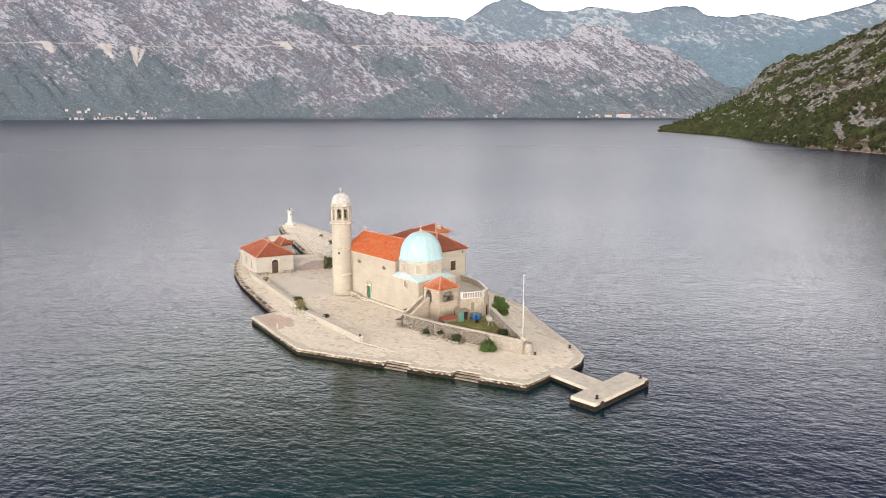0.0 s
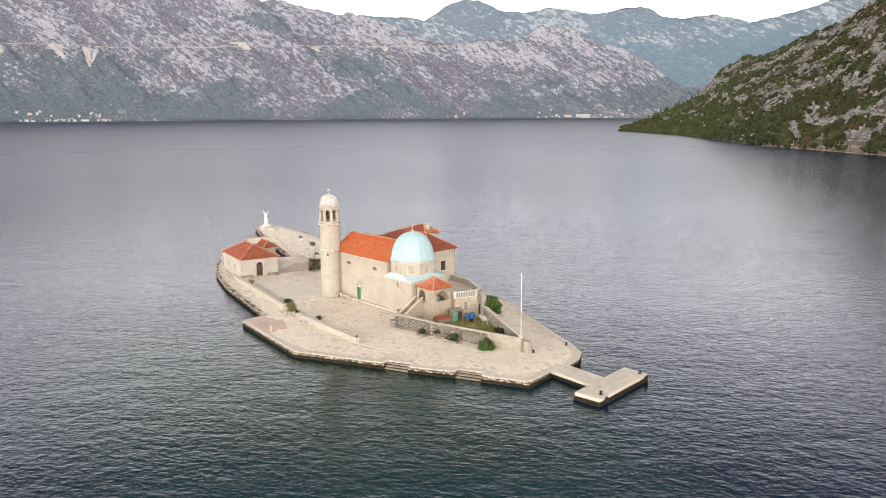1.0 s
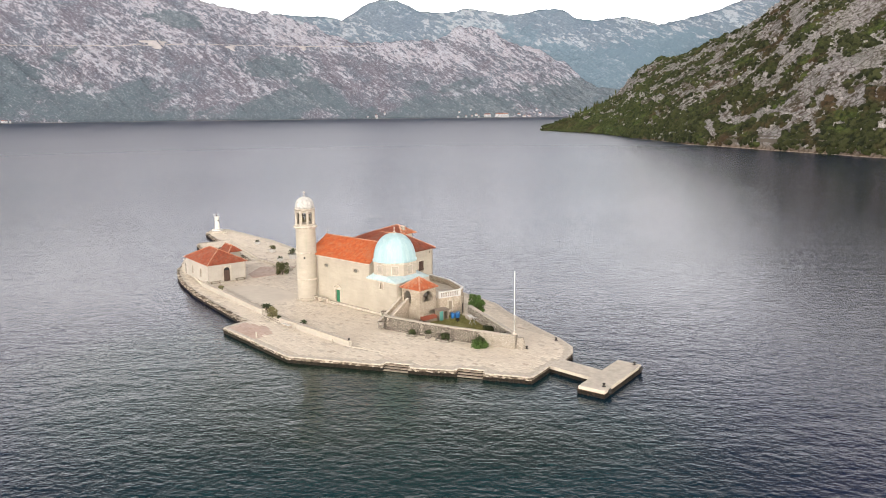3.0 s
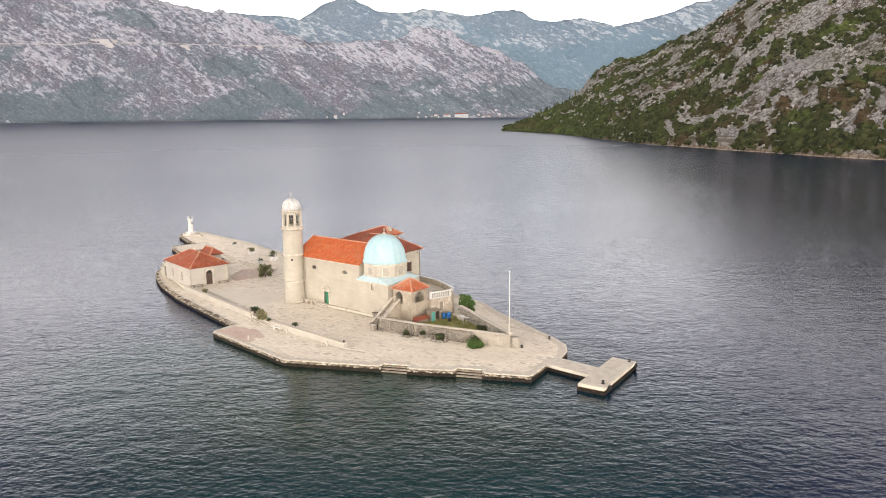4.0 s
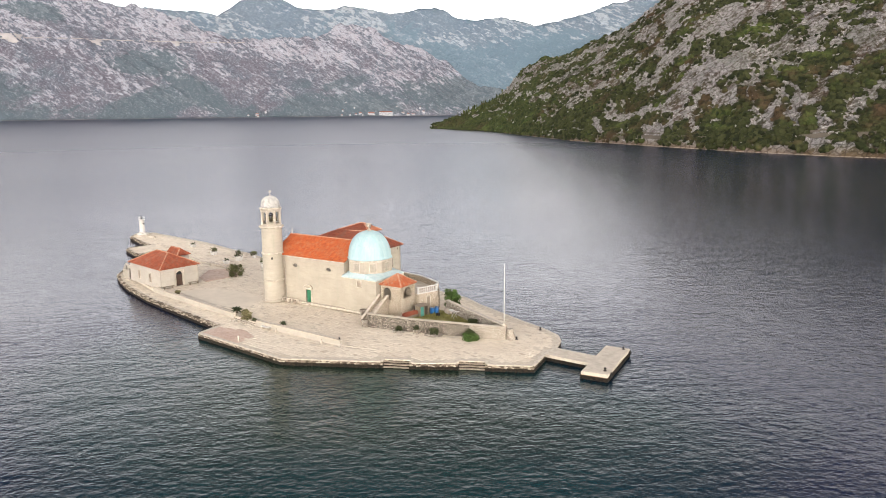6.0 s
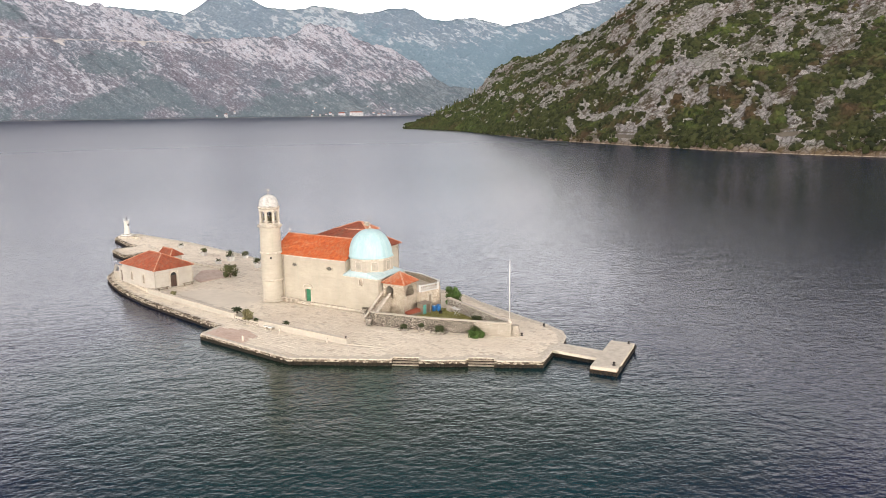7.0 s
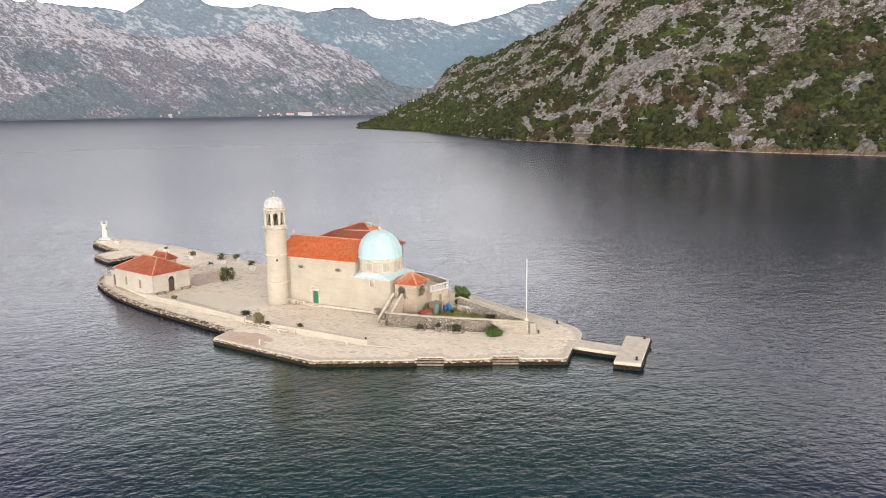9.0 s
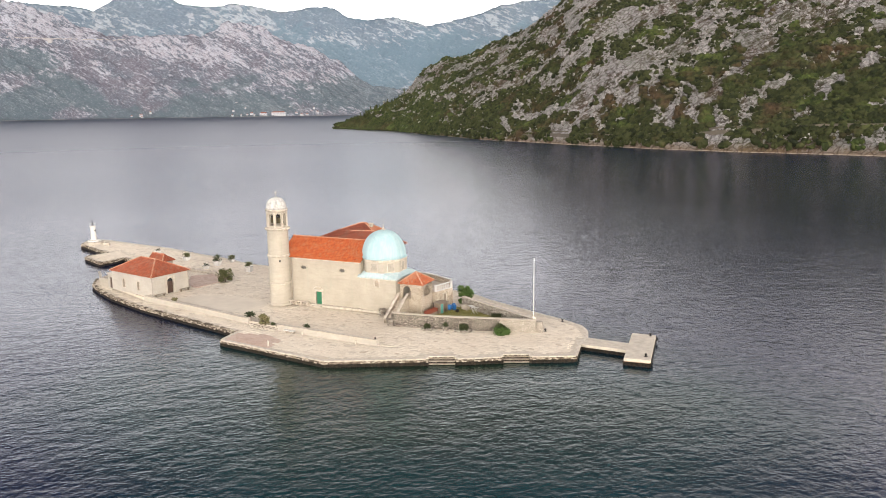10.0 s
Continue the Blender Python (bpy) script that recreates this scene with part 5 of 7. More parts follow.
prism(bm, [(HX0 - 0.2, HY0 - 0.2), (HX1 + 0.2, HY0 - 0.2), (HX1 + 0.2, HY1 + 0.2), (HX0 - 0.2, HY1 + 0.2)], HE, HE + 0.12)
part("eaves", bm, TRIM, rectory)
q = 0.45
z0, zr = HE + 0.1, 11.05
SW, SE, NE, NW = (HX0 - q, HY0 - q, z0), (HX1 + q, HY0 - q, z0), (HX1 + q, HY1 + q, z0), (HX0 - q, HY1 + q, z0)
RW, RE = (-3.2, 12.0, zr - 0.35), (4.2, 12.0, zr)
tiled_roof(rectory, [(SW, SE, RE, RW), (SE, NE, RE, RE), (NE, NW, RW, RE), (NW, SW, RW, RW)], TILE_OLD,
           [(RW, RE), (SW, RW), (SE, RE), (NE, RE), (NW, RW)], "roof")
# a raised back roof with its own ridge
DA, DB = (0.5, 14.2, 12.05), (1.2, 14.2, 12.05)
e0, e1, e2, e3 = (-3.4, 12.02, 10.70), (3.9, 12.02, 10.98), (3.9, 16.0, 10.75), (-3.4, 16.0, 10.65)
tiled_roof(rectory, [(e0, e1, DB, DA), (e2, e3, DA, DB), (e3, e0, DA, DA)], TILE_OLD, [(DA, DB), (e0, DA)], "dormer_roof")
tiled_roof(rectory, [(e1, e2, DB, DB)], TILE_LOGGIA, [(e1, DB), (e2, DB)], "dormer_end")
bm = bmesh.new()
box(bm, -1.8, 3.6, 12.8, 15.1, 9.0, 10.85)
part("dormer_wall", bm, WALL, rectory)
bm = bmesh.new()
box(bm, 2.35, 2.95, 13.4, 14.0, 10.8, 12.0, bevel=0.02)
ch = part("chimney", bm, WALL, rectory, "plastered chimney stack")
bm = bmesh.new()
box(bm, 2.25, 3.05, 13.3, 14.1, 12.0, 12.12)
part("chimney_cap", bm, TRIM, ch)

# ---- stone terrace with the loggia ----
G = 1.45                                  # garden ground
loggia = thing("loggia", pose(0, 0, 0), "small stone loggia with arches under a red pyramid tile roof", "loggia")
LX0, LX1, LY0, LY1 = 15.15, 19.05, 0.35, 4.15
FLOOR_Z = 4.15
bm = bmesh.new()
box(bm, LX0, LX1, LY0, LY1, G - 0.4, FLOOR_Z)
part("base", bm, RUBBLE_LIGHT, loggia, "rough pale stone base")
H = 6.55 - FLOOR_Z
bm = bmesh.new()
panel(bm, LY1 - LY0, H, 0.4, [(0.6, 3.0, 0.35, 2.05, True)], pose(LX1, LY0, FLOOR_Z, 0, 0, 90))
part("wall_east", bm, RUBBLE_LIGHT, loggia)
bm = bmesh.new()
panel(bm, LX1 - LX0 - 0.4, H, 0.4, [(0.45, 1.95, 0.0, 2.0, True)], pose(LX0, LY0, FLOOR_Z))
part("wall_south", bm, RUBBLE_LIGHT, loggia)
bm = bmesh.new()
panel(bm, LX1 - LX0 - 0.4, H, 0.4, [(1.2, 2.4, 0.0, 1.95, True)], pose(LX1 - 0.4, LY1, FLOOR_Z, 0, 0, 180))
part("wall_north", bm, RUBBLE_LIGHT, loggia)
ov = 0.24
a, b, c, d = (LX0 - ov, LY0 - ov, 6.55), (LX1 + ov, LY0 - ov, 6.55), (LX1 + ov, LY1 + ov, 6.55), (LX0 - ov, LY1 + ov, 6.55)
ap = ((LX0 + LX1) / 2, (LY0 + LY1) / 2, 8.15)
tiled_roof(loggia, [(a, b, ap, ap), (b, c, ap, ap), (c, d, ap, ap), (d, a, ap, ap)], TILE_LOGGIA, [(a, ap), (b, ap), (c, ap), (d, ap)], "roof", 0.24, 0.36)
bm = bmesh.new()
box(bm, LX0 + 1.0, LX0 + 2.6, LY0 + 1.2, LY0 + 2.6, FLOOR_Z, FLOOR_Z + 0.8)
part("stone_table", bm, GREY_WOOD, loggia)

terrace = thing("upper_terrace", pose(0, 0, 0), "raised rubble-stone terrace with a white balustrade", "terrace")
TOP = 4.55
TER = [(19.1, 4.25), (19.8, 4.25), (20.9, 8.1), (20.2, 9.8), (14.8, 12.6), (9.0, 13.6), (9.0, 7.5), (15.2, 7.5), (15.2, 4.25)]
bm = bmesh.new()
prism(bm, TER, G - 0.4, TOP)
part("retaining_wall", bm, RUBBLE_LIGHT, terrace, "rough pale stone retaining wall")
bm = bmesh.new()
prism(bm, inward(TER, 0.12 if area2(TER) < 0 else -0.12), TOP, TOP + 0.03)
part("terrace_floor", bm, PAVING, terrace)


# a walled-up window and a small arched niche in the terrace wall
e = (Vector((20.9, 8.1, 0)) - Vector((19.8, 4.25, 0))).normalized()
m = Matrix.Translation((19.8, 4.25, 0)) @ Matrix.Rotation(math.atan2(e.y, e.x), 4, "Z")
bm = bmesh.new()
for x0, x1, z0, z1 in ((1.45, 1.62, 2.55, 3.95), (2.28, 2.45, 2.55, 3.95), (1.40, 2.50, 3.95, 4.14), (1.40, 2.50, 2.42, 2.55)):
    box(bm, x0, x1, -0.07, 0.05, z0, z1, m, bevel=0.015)
blind = part("blind_window", bm, TRIM, terrace, "walled-up window in a pale stone frame")
bm = bmesh.new()
box(bm, 1.62, 2.28, -0.02, 0.05, 2.55, 3.95, m)
part("infill", bm, GREY_WOOD, blind, "weathered grey boards")
e = (Vector((20.2, 9.8, 0)) - Vector((20.9, 8.1, 0))).normalized()
m = Matrix.Translation((20.9, 8.1, 0)) @ Matrix.Rotation(math.atan2(e.y, e.x), 4, "Z")
bm = bmesh.new()
panel(bm, 1.30, 2.0, 0.16, [(0.25, 1.05, 0.0, 1.7, True)], m @ Matrix.Translation((0.2, -0.10, G)))
niche = part("niche_surround", bm, RUBBLE_LIGHT, terrace, "arched stone niche at the wall corner")
# flat near-black sheet stands in for the shade within the niche
bm = bmesh.new()
box(bm, 0.45, 1.25, -0.004, 0.03, G, G + 1.7, m)
part("niche_back", bm, DARK, niche, "near-black sheet standing in for the shade of a recess")


def baluster_mesh():
    b = bmesh.new()
    lathe(b, [(0.085, 0), (0.085, 0.08), (0.05, 0.12), (0.09, 0.30), (0.095, 0.40), (0.045, 0.62), (0.06, 0.70), (0.085, 0.74), (0.085, 0.82)], 10)
    me = bpy.data.meshes.new("baluster")
    bmesh.ops.recalc_face_normals(b, faces=b.faces[:])
    b.to_mesh(me)
    b.free()
    me.materials.append(WHITE)
    return me


BAL = baluster_mesh()


def balustrade(parent, pts, z):
    for a, b in zip(pts, pts[1:]):
        a, b = Vector((*a, 0)), Vector((*b, 0))
        L = (b - a).length
        ang = math.atan2(b.y - a.y, b.x - a.x)
        m = Matrix.Translation((a.x, a.y, z)) @ Matrix.Rotation(ang, 4, "Z")
        bm = bmesh.new()
        box(bm, 0, L, -0.14, 0.14, 0.94, 1.08, m, bevel=0.02)
        part("handrail", bm, WHITE, parent, "white stone handrail")
        bm = bmesh.new()
        box(bm, 0, L, -0.13, 0.13, 0.0, 0.12, m)
        part("plinth", bm, WHITE, parent)
        n = max(2, int(L / 0.42))
        for i in range(n):
            ob = new("baluster", BAL)
            ob.parent = parent
            p = a.lerp(b, (i + 0.5) / n)
            ob.matrix_local = Matrix.Translation((p.x, p.y, z + 0.12))
    for x, y in pts:
        bm = bmesh.new()
        box(bm, x - 0.13, x + 0.13, y - 0.13, y + 0.13, z, z + 1.1)
        box(bm, x - 0.17, x + 0.17, y - 0.17, y + 0.17, z + 1.1, z + 1.16)
        part("pier", bm, WHITE, parent)


balustrade(terrace, [(19.45, 4.5), (20.7, 8.1)], TOP)
bm = bmesh.new()
for a, b in (((20.7, 8.1), (20.0, 9.6)), ((20.0, 9.6), (14.8, 12.4)), ((14.8, 12.4), (9.3, 13.4))):
    a, b = Vector((*a, 0)), Vector((*b, 0))
    m = Matrix.Translation((a.x, a.y, TOP)) @ Matrix.Rotation(math.atan2(b.y - a.y, b.x - a.x), 4, "Z")
    box(bm, 0, (b - a).length, -0.15, 0.15, 0, 0.95, m)
par = part("parapet", bm, RUBBLE_LIGHT, terrace, "low stone parapet with a pale cap")
bm = bmesh.new()
for a, b in (((20.7, 8.1), (20.0, 9.6)), ((20.0, 9.6), (14.8, 12.4)), ((14.8, 12.4), (9.3, 13.4))):
    a, b = Vector((*a, 0)), Vector((*b, 0))
    m = Matrix.Translation((a.x, a.y, TOP)) @ Matrix.Rotation(math.atan2(b.y - a.y, b.x - a.x), 4, "Z")
    box(bm, 0, (b - a).length, -0.2, 0.2, 0.953, 1.06, m)
part("cap", bm, WHITE, par, "white stone cap")
# stair up to the loggia along the chancel
stair = thing("outside_stair", pose(0, 0, 0), "outside stone stair with a sloping pale parapet", "stair")
for k in range(14):
    bm = bmesh.new()
    z1 = 1.42 + (k + 1) * (FLOOR_Z - 1.42) / 14
    box(bm, 14.95, 16.35, -4.3 + k * 0.33, -4.3 + (k + 1) * 0.33, 1.3, z1 - 0.003 * k)
    part("step", bm, TRIM, stair)
for x in (16.35, 14.8):
    bm = bmesh.new()
    pts = [(-4.6, 1.3), (0.35, 1.3), (0.35, FLOOR_Z + 0.75), (-4.6, 1.95)]
    fa = [bm.verts.new((x, y, z)) for y, z in pts]
    fb = [bm.verts.new((x + 0.28, y, z)) for y, z in pts]
    bm.faces.new(fa)
    bm.faces.new(fb[::-1])
    for i in range(4):
        bm.faces.new((fa[i], fa[(i + 1) % 4], fb[(i + 1) % 4], fb[i]))
    part("parapet", bm, RUBBLE_LIGHT, stair)
    bm = bmesh.new()
    L = math.hypot(4.95, FLOOR_Z + 0.75 - 1.95)
    ang = math.degrees(math.atan2(FLOOR_Z + 0.75 - 1.95, 4.95))
    box(bm, -0.06, 0.34, 0, L, 0.003, 0.12, pose(x, -4.6, 1.95, ang, 0, 0))
    part("coping", bm, TRIM, stair, "pale stone coping")

# ---- garden ----
garden = thing("garden_ground", pose(0, 0, 0), "dry yellow-green lawn inside the garden wall", "lawn", kind="structure")
GARD = [(17.1, -4.7), (37.2, -0.2), (36.9, 0.5), (23.0, 7.6), (20.7, 7.6), (19.3, 4.2), (16.6, 0.4), (16.6, -4.4)]
bm = bmesh.new()
prism(bm, GARD, 0.9, G + 0.06)
part("lawn", bm, SOIL, garden)
rnd = random.Random(12)


def inside(p, poly):
    x, y = p
    c = False
    for (x0, y0), (x1, y1) in zip(poly, poly[1:] + poly[:1]):
        if (y0 > y) != (y1 > y) and x < (x1 - x0) * (y - y0) / (y1 - y0) + x0:
            c = not c
    return c


gv, gf = [], []
while len(gf) < 9000:
    x, y = rnd.uniform(16.6, 37.2), rnd.uniform(-4.7, 7.6)
    if not inside((x, y), GARD) or (x < 19.5 and y < 1) or noise.noise(Vector((x * 0.5, y * 0.5, 4))) < -0.25:
        continue
    a, h, w = rnd.uniform(0, 6.28), rnd.uniform(0.08, 0.28), rnd.uniform(0.02, 0.05)
    i0 = len(gv)
    gv += [(x - w * math.cos(a), y - w * math.sin(a), G + 0.05), (x + w * math.cos(a), y + w * math.sin(a), G + 0.05),
           (x + rnd.uniform(-.1, .1), y + rnd.uniform(-.1, .1), G + 0.05 + h)]
    gf.append((i0, i0 + 1, i0 + 2))
raw("grass_blades", gv, gf, GRASS, garden, "dry grass blades", kind="stuff")


def stone_wall(name, pts, z0, tops, width, material, label, cap=True, cap_mat=None):
    w = thing(name, pose(0, 0, 0), label, "wall")
    for k, (a, b) in enumerate(zip(pts, pts[1:])):
        a, b = Vector((*a, 0)), Vector((*b, 0))
        L = (b - a).length
        m = Matrix.Translation((a.x, a.y, 0)) @ Matrix.Rotation(math.atan2(b.y - a.y, b.x - a.x), 4, "Z")
        n = max(1, int(L / 1.2))
        bm = bmesh.new()
        cols = []
        for i in range(n + 1):
            x = L * i / n
            zt = tops[k] + (tops[k + 1] - tops[k]) * i / n - 0.1
            wob = 0.03
            cols.append([bm.verts.new((x, -width / 2 + rnd.uniform(-wob, wob), z0)), bm.verts.new((x, -width / 2 + rnd.uniform(-wob, wob), zt)),
                         bm.verts.new((x, width / 2 + rnd.uniform(-wob, wob), zt)), bm.verts.new((x, width / 2 + rnd.uniform(-wob, wob), z0))])
        for c0, c1 in zip(cols, cols[1:]):
            for i in range(4):
                bm.faces.new((c0[i], c0[(i + 1) % 4], c1[(i + 1) % 4], c1[i]))
        bm.faces.new(cols[0])
        bm.faces.new(cols[-1][::-1])
        bmesh.ops.transform(bm, matrix=m, verts=bm.verts[:])
        part("masonry", bm, material, w)
        if cap:
            n = max(1, round(L / 0.9))
            ang = math.degrees(math.atan2(b.y - a.y, b.x - a.x))
            pitch_a = -math.degrees(math.atan2(tops[k + 1] - tops[k], L))
            bm0 = bmesh.new()
            box(bm0, -L / n / 2 + 0.006, L / n / 2 - 0.006, -width / 2 - 0.06, width / 2 + 0.06, -0.1, 0.03, bevel=0.02)
            me = bpy.data.meshes.new("cap_stone")
            bm0.to_mesh(me)
            bm0.free()
            me.materials.append(cap_mat or TRIM)
            for i in range(n):
                ob = new("cap_stone", me)
                ob.parent = w
                t = (i + 0.5) / n
                p = a.lerp(b, t)
                ob.matrix_local = pose(p.x, p.y, tops[k] + (tops[k + 1] - tops[k]) * t + rnd.uniform(-0.012, 0.012), 0, pitch_a, ang + rnd.uniform(-0.8, 0.8))
    return w


stone_wall("garden_wall", [(16.9, -5.0), (23.5, -3.75), (32.6, -1.45)], 1.0, [3.3, 3.15, 3.08], 0.5, RUBBLE, "grey rubble garden wall with a pale stone cap")
stone_wall("garden_wall", [(32.6, -1.45), (37.7, -0.15)], 1.0, [3.08, 3.05], 0.5, RUBBLE_PALE, "pale rubble garden wall with a smooth stone cap")
stone_wall("garden_wall", [(22.9, 7.8), (29.0, 4.7), (37.3, 0.6)], 1.0, [3.35, 3.25, 3.0], 0.5, RUBBLE_GREY, "grey rubble back garden wall with a pale cap")
stone_wall("garden_wall", [(16.9, -4.9), (16.3, -4.6)], 1.0, [3.3, 3.3], 0.5, RUBBLE, "short rubble end of the garden wall")
# rounded buttress at the tip, with the flagpole
bm = bmesh.new()
lathe(bm, [(0.72, 0), (0.62, 0.8), (0.45, 1.6), (0.0, 1.65)], 18)
for v in bm.verts:
    v.co.x *= 1.15
ob = part("wall_buttress", bm, RUBBLE_PALE, None)
ob.location = (38.0, 0.55, 1.05)
tagged(ob, "rounded pale stone buttress at the garden wall's tip", "buttress")
pole = thing("flagpole", pose(37.3, 0.1, 3.0), "tall thin white flagpole on the garden wall", "flagpole")
bm = bmesh.new()
bar(bm, (0, 0, 0.0), (0, 0, 9.0), 0.075, 12, 0.045)
part("mast", bm, WHITE, pole, smooth=True)
bm = bmesh.new()
lathe(bm, [(0.05, 0), (0.1, 0.06), (0.09, 0.14), (0, 0.18)], 10, Matrix.Translation((0, 0, 9.0)))
part("truck", bm, WHITE, pole)
bm = bmesh.new()
lathe(bm, [(0.35, 0), (0.32, 0.35), (0.16, 0.45), (0.09, 0.6)], 12)
part("socket", bm, TRIM, pole)

# shed in the corner below the terrace
shed = thing("garden_shed", pose(20.27, 2.77, G, 0, 0, 74), "low garden shed with a teal door below the terrace wall", "shed")
bm = bmesh.new()
panel(bm, 1.8, 1.75, 0.1, [(0.12, 0.82, 0.0, 1.62), (0.95, 1.65, 0.0, 1.62)], pose(-0.1, -1.0, 0))
part("front_wall", bm, GREY_WOOD, shed)
for x in (-0.1, 1.6):
    bm = bmesh.new()
    box(bm, x, x + 0.1, -0.9, 0.3, 0, 1.75)
    part("side_wall", bm, GREY_WOOD, shed)
bm = bmesh.new()
box(bm, -0.2, 1.8, 0.3, 0.38, 0, 1.75)
part("back_wall", bm, DARK, shed)
bm = bmesh.new()
box(bm, -0.28, 1.88, -1.2, 0.45, 0, 0.07, pose(0, 0, 1.76, 3, 0, 0))
part("roof", bm, GREY_WOOD, shed, "flat grey board roof")
bm = bmesh.new()
box(bm, 0.02, 0.72, -0.96, -0.91, 0.02, 1.61, bevel=0.01)
dr = part("door", bm, TEAL_PAINT, shed, "closed teal painted door")
for z in (0.3, 1.2):
    bm = bmesh.new()
    box(bm, 0.06, 0.68, -0.985, -0.955, z, z + 0.12)
    part("ledge", bm, TEAL_PAINT, dr)


def barrel(m, label):
    b = thing("barrel", m, label, "barrel", "blue barrels")
    bm = bmesh.new()
    lathe(bm, [(0.27, 0), (0.30, 0.05), (0.31, 0.3), (0.32, 0.33), (0.31, 0.36), (0.31, 0.62), (0.32, 0.65), (0.30, 0.9), (0.26, 0.93), (0, 0.93)], 16)
    part("body", bm, BLUE, b, smooth=True)
    bm = bmesh.new()
    lathe(bm, [(0.05, 0), (0.05, 0.04)], 8, Matrix.Translation((0.14, 0, 0.93)))
    part("bung", bm, WHITE, b)
    return b


br = barrel(pose(21.6, 5.2, G + 0.06), "blue plastic barrel in the garden")
copy_thing(br, pose(22.3, 5.6, G + 0.06))
copy_thing(br, pose(21.9, 6.2, G + 0.06, 0, 0, 40))
tagged(copy_thing(br, pose(21.2, 6.6, G + 0.37, 90, 0, 30)), "blue plastic barrel lying on its side in the garden")
# stacked roof tiles and clutter by the loggia
heap = thing("tile_stack", pose(19.95, 1.3, G, 0, 0, 80), "stack of spare rust-red roof tiles beside the loggia", "tile stack")
rs = random.Random(17)
bm = bmesh.new()
box(bm, -1.5, 1.5, -0.5, 0.55, 0, 0.55)
part("timber_base", bm, GREY_WOOD, heap)
for row in range(3):
    for k in range(13):
        bm = bmesh.new()
        x = -1.4 + k * 0.23 + rs.uniform(-0.03, 0.03)
        y = -0.42 + row * 0.32
        prof = [(0.12 * math.cos(a), 0.10 * math.sin(a)) for a in [math.pi * q / 5 for q in range(6)]]
        va = [bm.verts.new((x + px, y - 0.15, 0.55 + pz)) for px, pz in prof]
        vb = [bm.verts.new((x + px, y - 0.1, 0.98 + rs.uniform(-0.05, 0.08) + pz)) for px, pz in prof]
        for q in range(5):
            bm.faces.new((va[q], va[q + 1], vb[q + 1], vb[q]))
        bm.faces.new(vb)
        bm.faces.new(va[::-1])
        part("tile", bm, TILE_OLD, heap)
for k, (x, y, w, h, mt) in enumerate(((18.7, -0.6, 0.5, 0.5, TRIM), (19.3, -0.9, 0.45, 0.6, GREY_WOOD), (19.9, -0.5, 0.4, 0.35, TERRACOTTA), (20.4, -0.2, 0.35, 0.45, IRON), (17.9, -0.9, 0.5, 0.4, TERRACOTTA),
                                      (18.3, -1.5, 0.4, 0.35, TRIM), (20.9, 0.2, 0.4, 0.35, TRIM), (23.3, 4.4, 0.4, 0.5, IRON), (20.6, 6.1, 0.45, 0.6, GREY_WOOD))):
    crate = thing("crate", pose(x, y, G + 0.06, 0, 0, 25 * k), "weathered garden crate on the lawn edge", "crate", "garden crates")
    for zz in range(3):
        bm = bmesh.new()
        z0 = zz * h / 3
        for sx in (-1, 1):
            box(bm, sx * w / 2 - 0.02, sx * w / 2 + 0.02, -w / 2, w / 2, z0, z0 + h / 3 - 0.03)
            box(bm, -w / 2, w / 2, sx * w / 2 - 0.02, sx * w / 2 + 0.02, z0, z0 + h / 3 - 0.03)
        part("slat_ring", bm, mt, crate)
    bm = bmesh.new()
    box(bm, -w / 2 + 0.02, w / 2 - 0.02, -w / 2 + 0.02, w / 2 - 0.02, 0, h * 0.7)
    part("filling", bm, BARK, crate)


rack = thing("drying_rack", pose(26.2, 4.5, G + 0.06, 0, 0, -20), "white folding clothes drying rack standing on the lawn", "drying rack")
for sy in (-0.32, 0.32):
    for sx in (-1, 1):
        bm = bmesh.new()
        bar(bm, (sx * 0.42, sy, 0.0), (-sx * 0.40, sy, 1.05), 0.03, 6)
        part("leg", bm, WHITE, rack)
for sx in (-1, 1):
    bm = bmesh.new()
    m = pose(sx * 0.05, 0, 1.05, 0, -sx * 14, 0)
    for k in range(7):
        bar(bm, m @ Vector((sx * k * 0.15, -0.36, 0)), m @ Vector((sx * k * 0.15, 0.36, 0)), 0.02, 6)
    for y in (-0.36, 0.36):
        bar(bm, m @ Vector((0, y, 0)), m @ Vector((sx * 0.92, y, 0)), 0.026, 6)
    part("wing", bm, WHITE, rack)
    bm = bmesh.new()
    box(bm, 0.15 if sx > 0 else -0.85, 0.85 if sx > 0 else -0.15, -0.30, 0.30, 0.02, 0.05, m, bevel=0.01)
    part("towel", bm, WHITE, rack, "white towel laid over the wing")
blk = thing("stone_block", pose(23.9, 6.5, G + 0.05, 0, 0, -27), "pale stone block beside the back garden wall", "stone")
bm = bmesh.new()
box(bm, -0.7, 0.7, -0.35, 0.35, 0, 0.75, bevel=0.05)
part("block", bm, TRIM, blk)

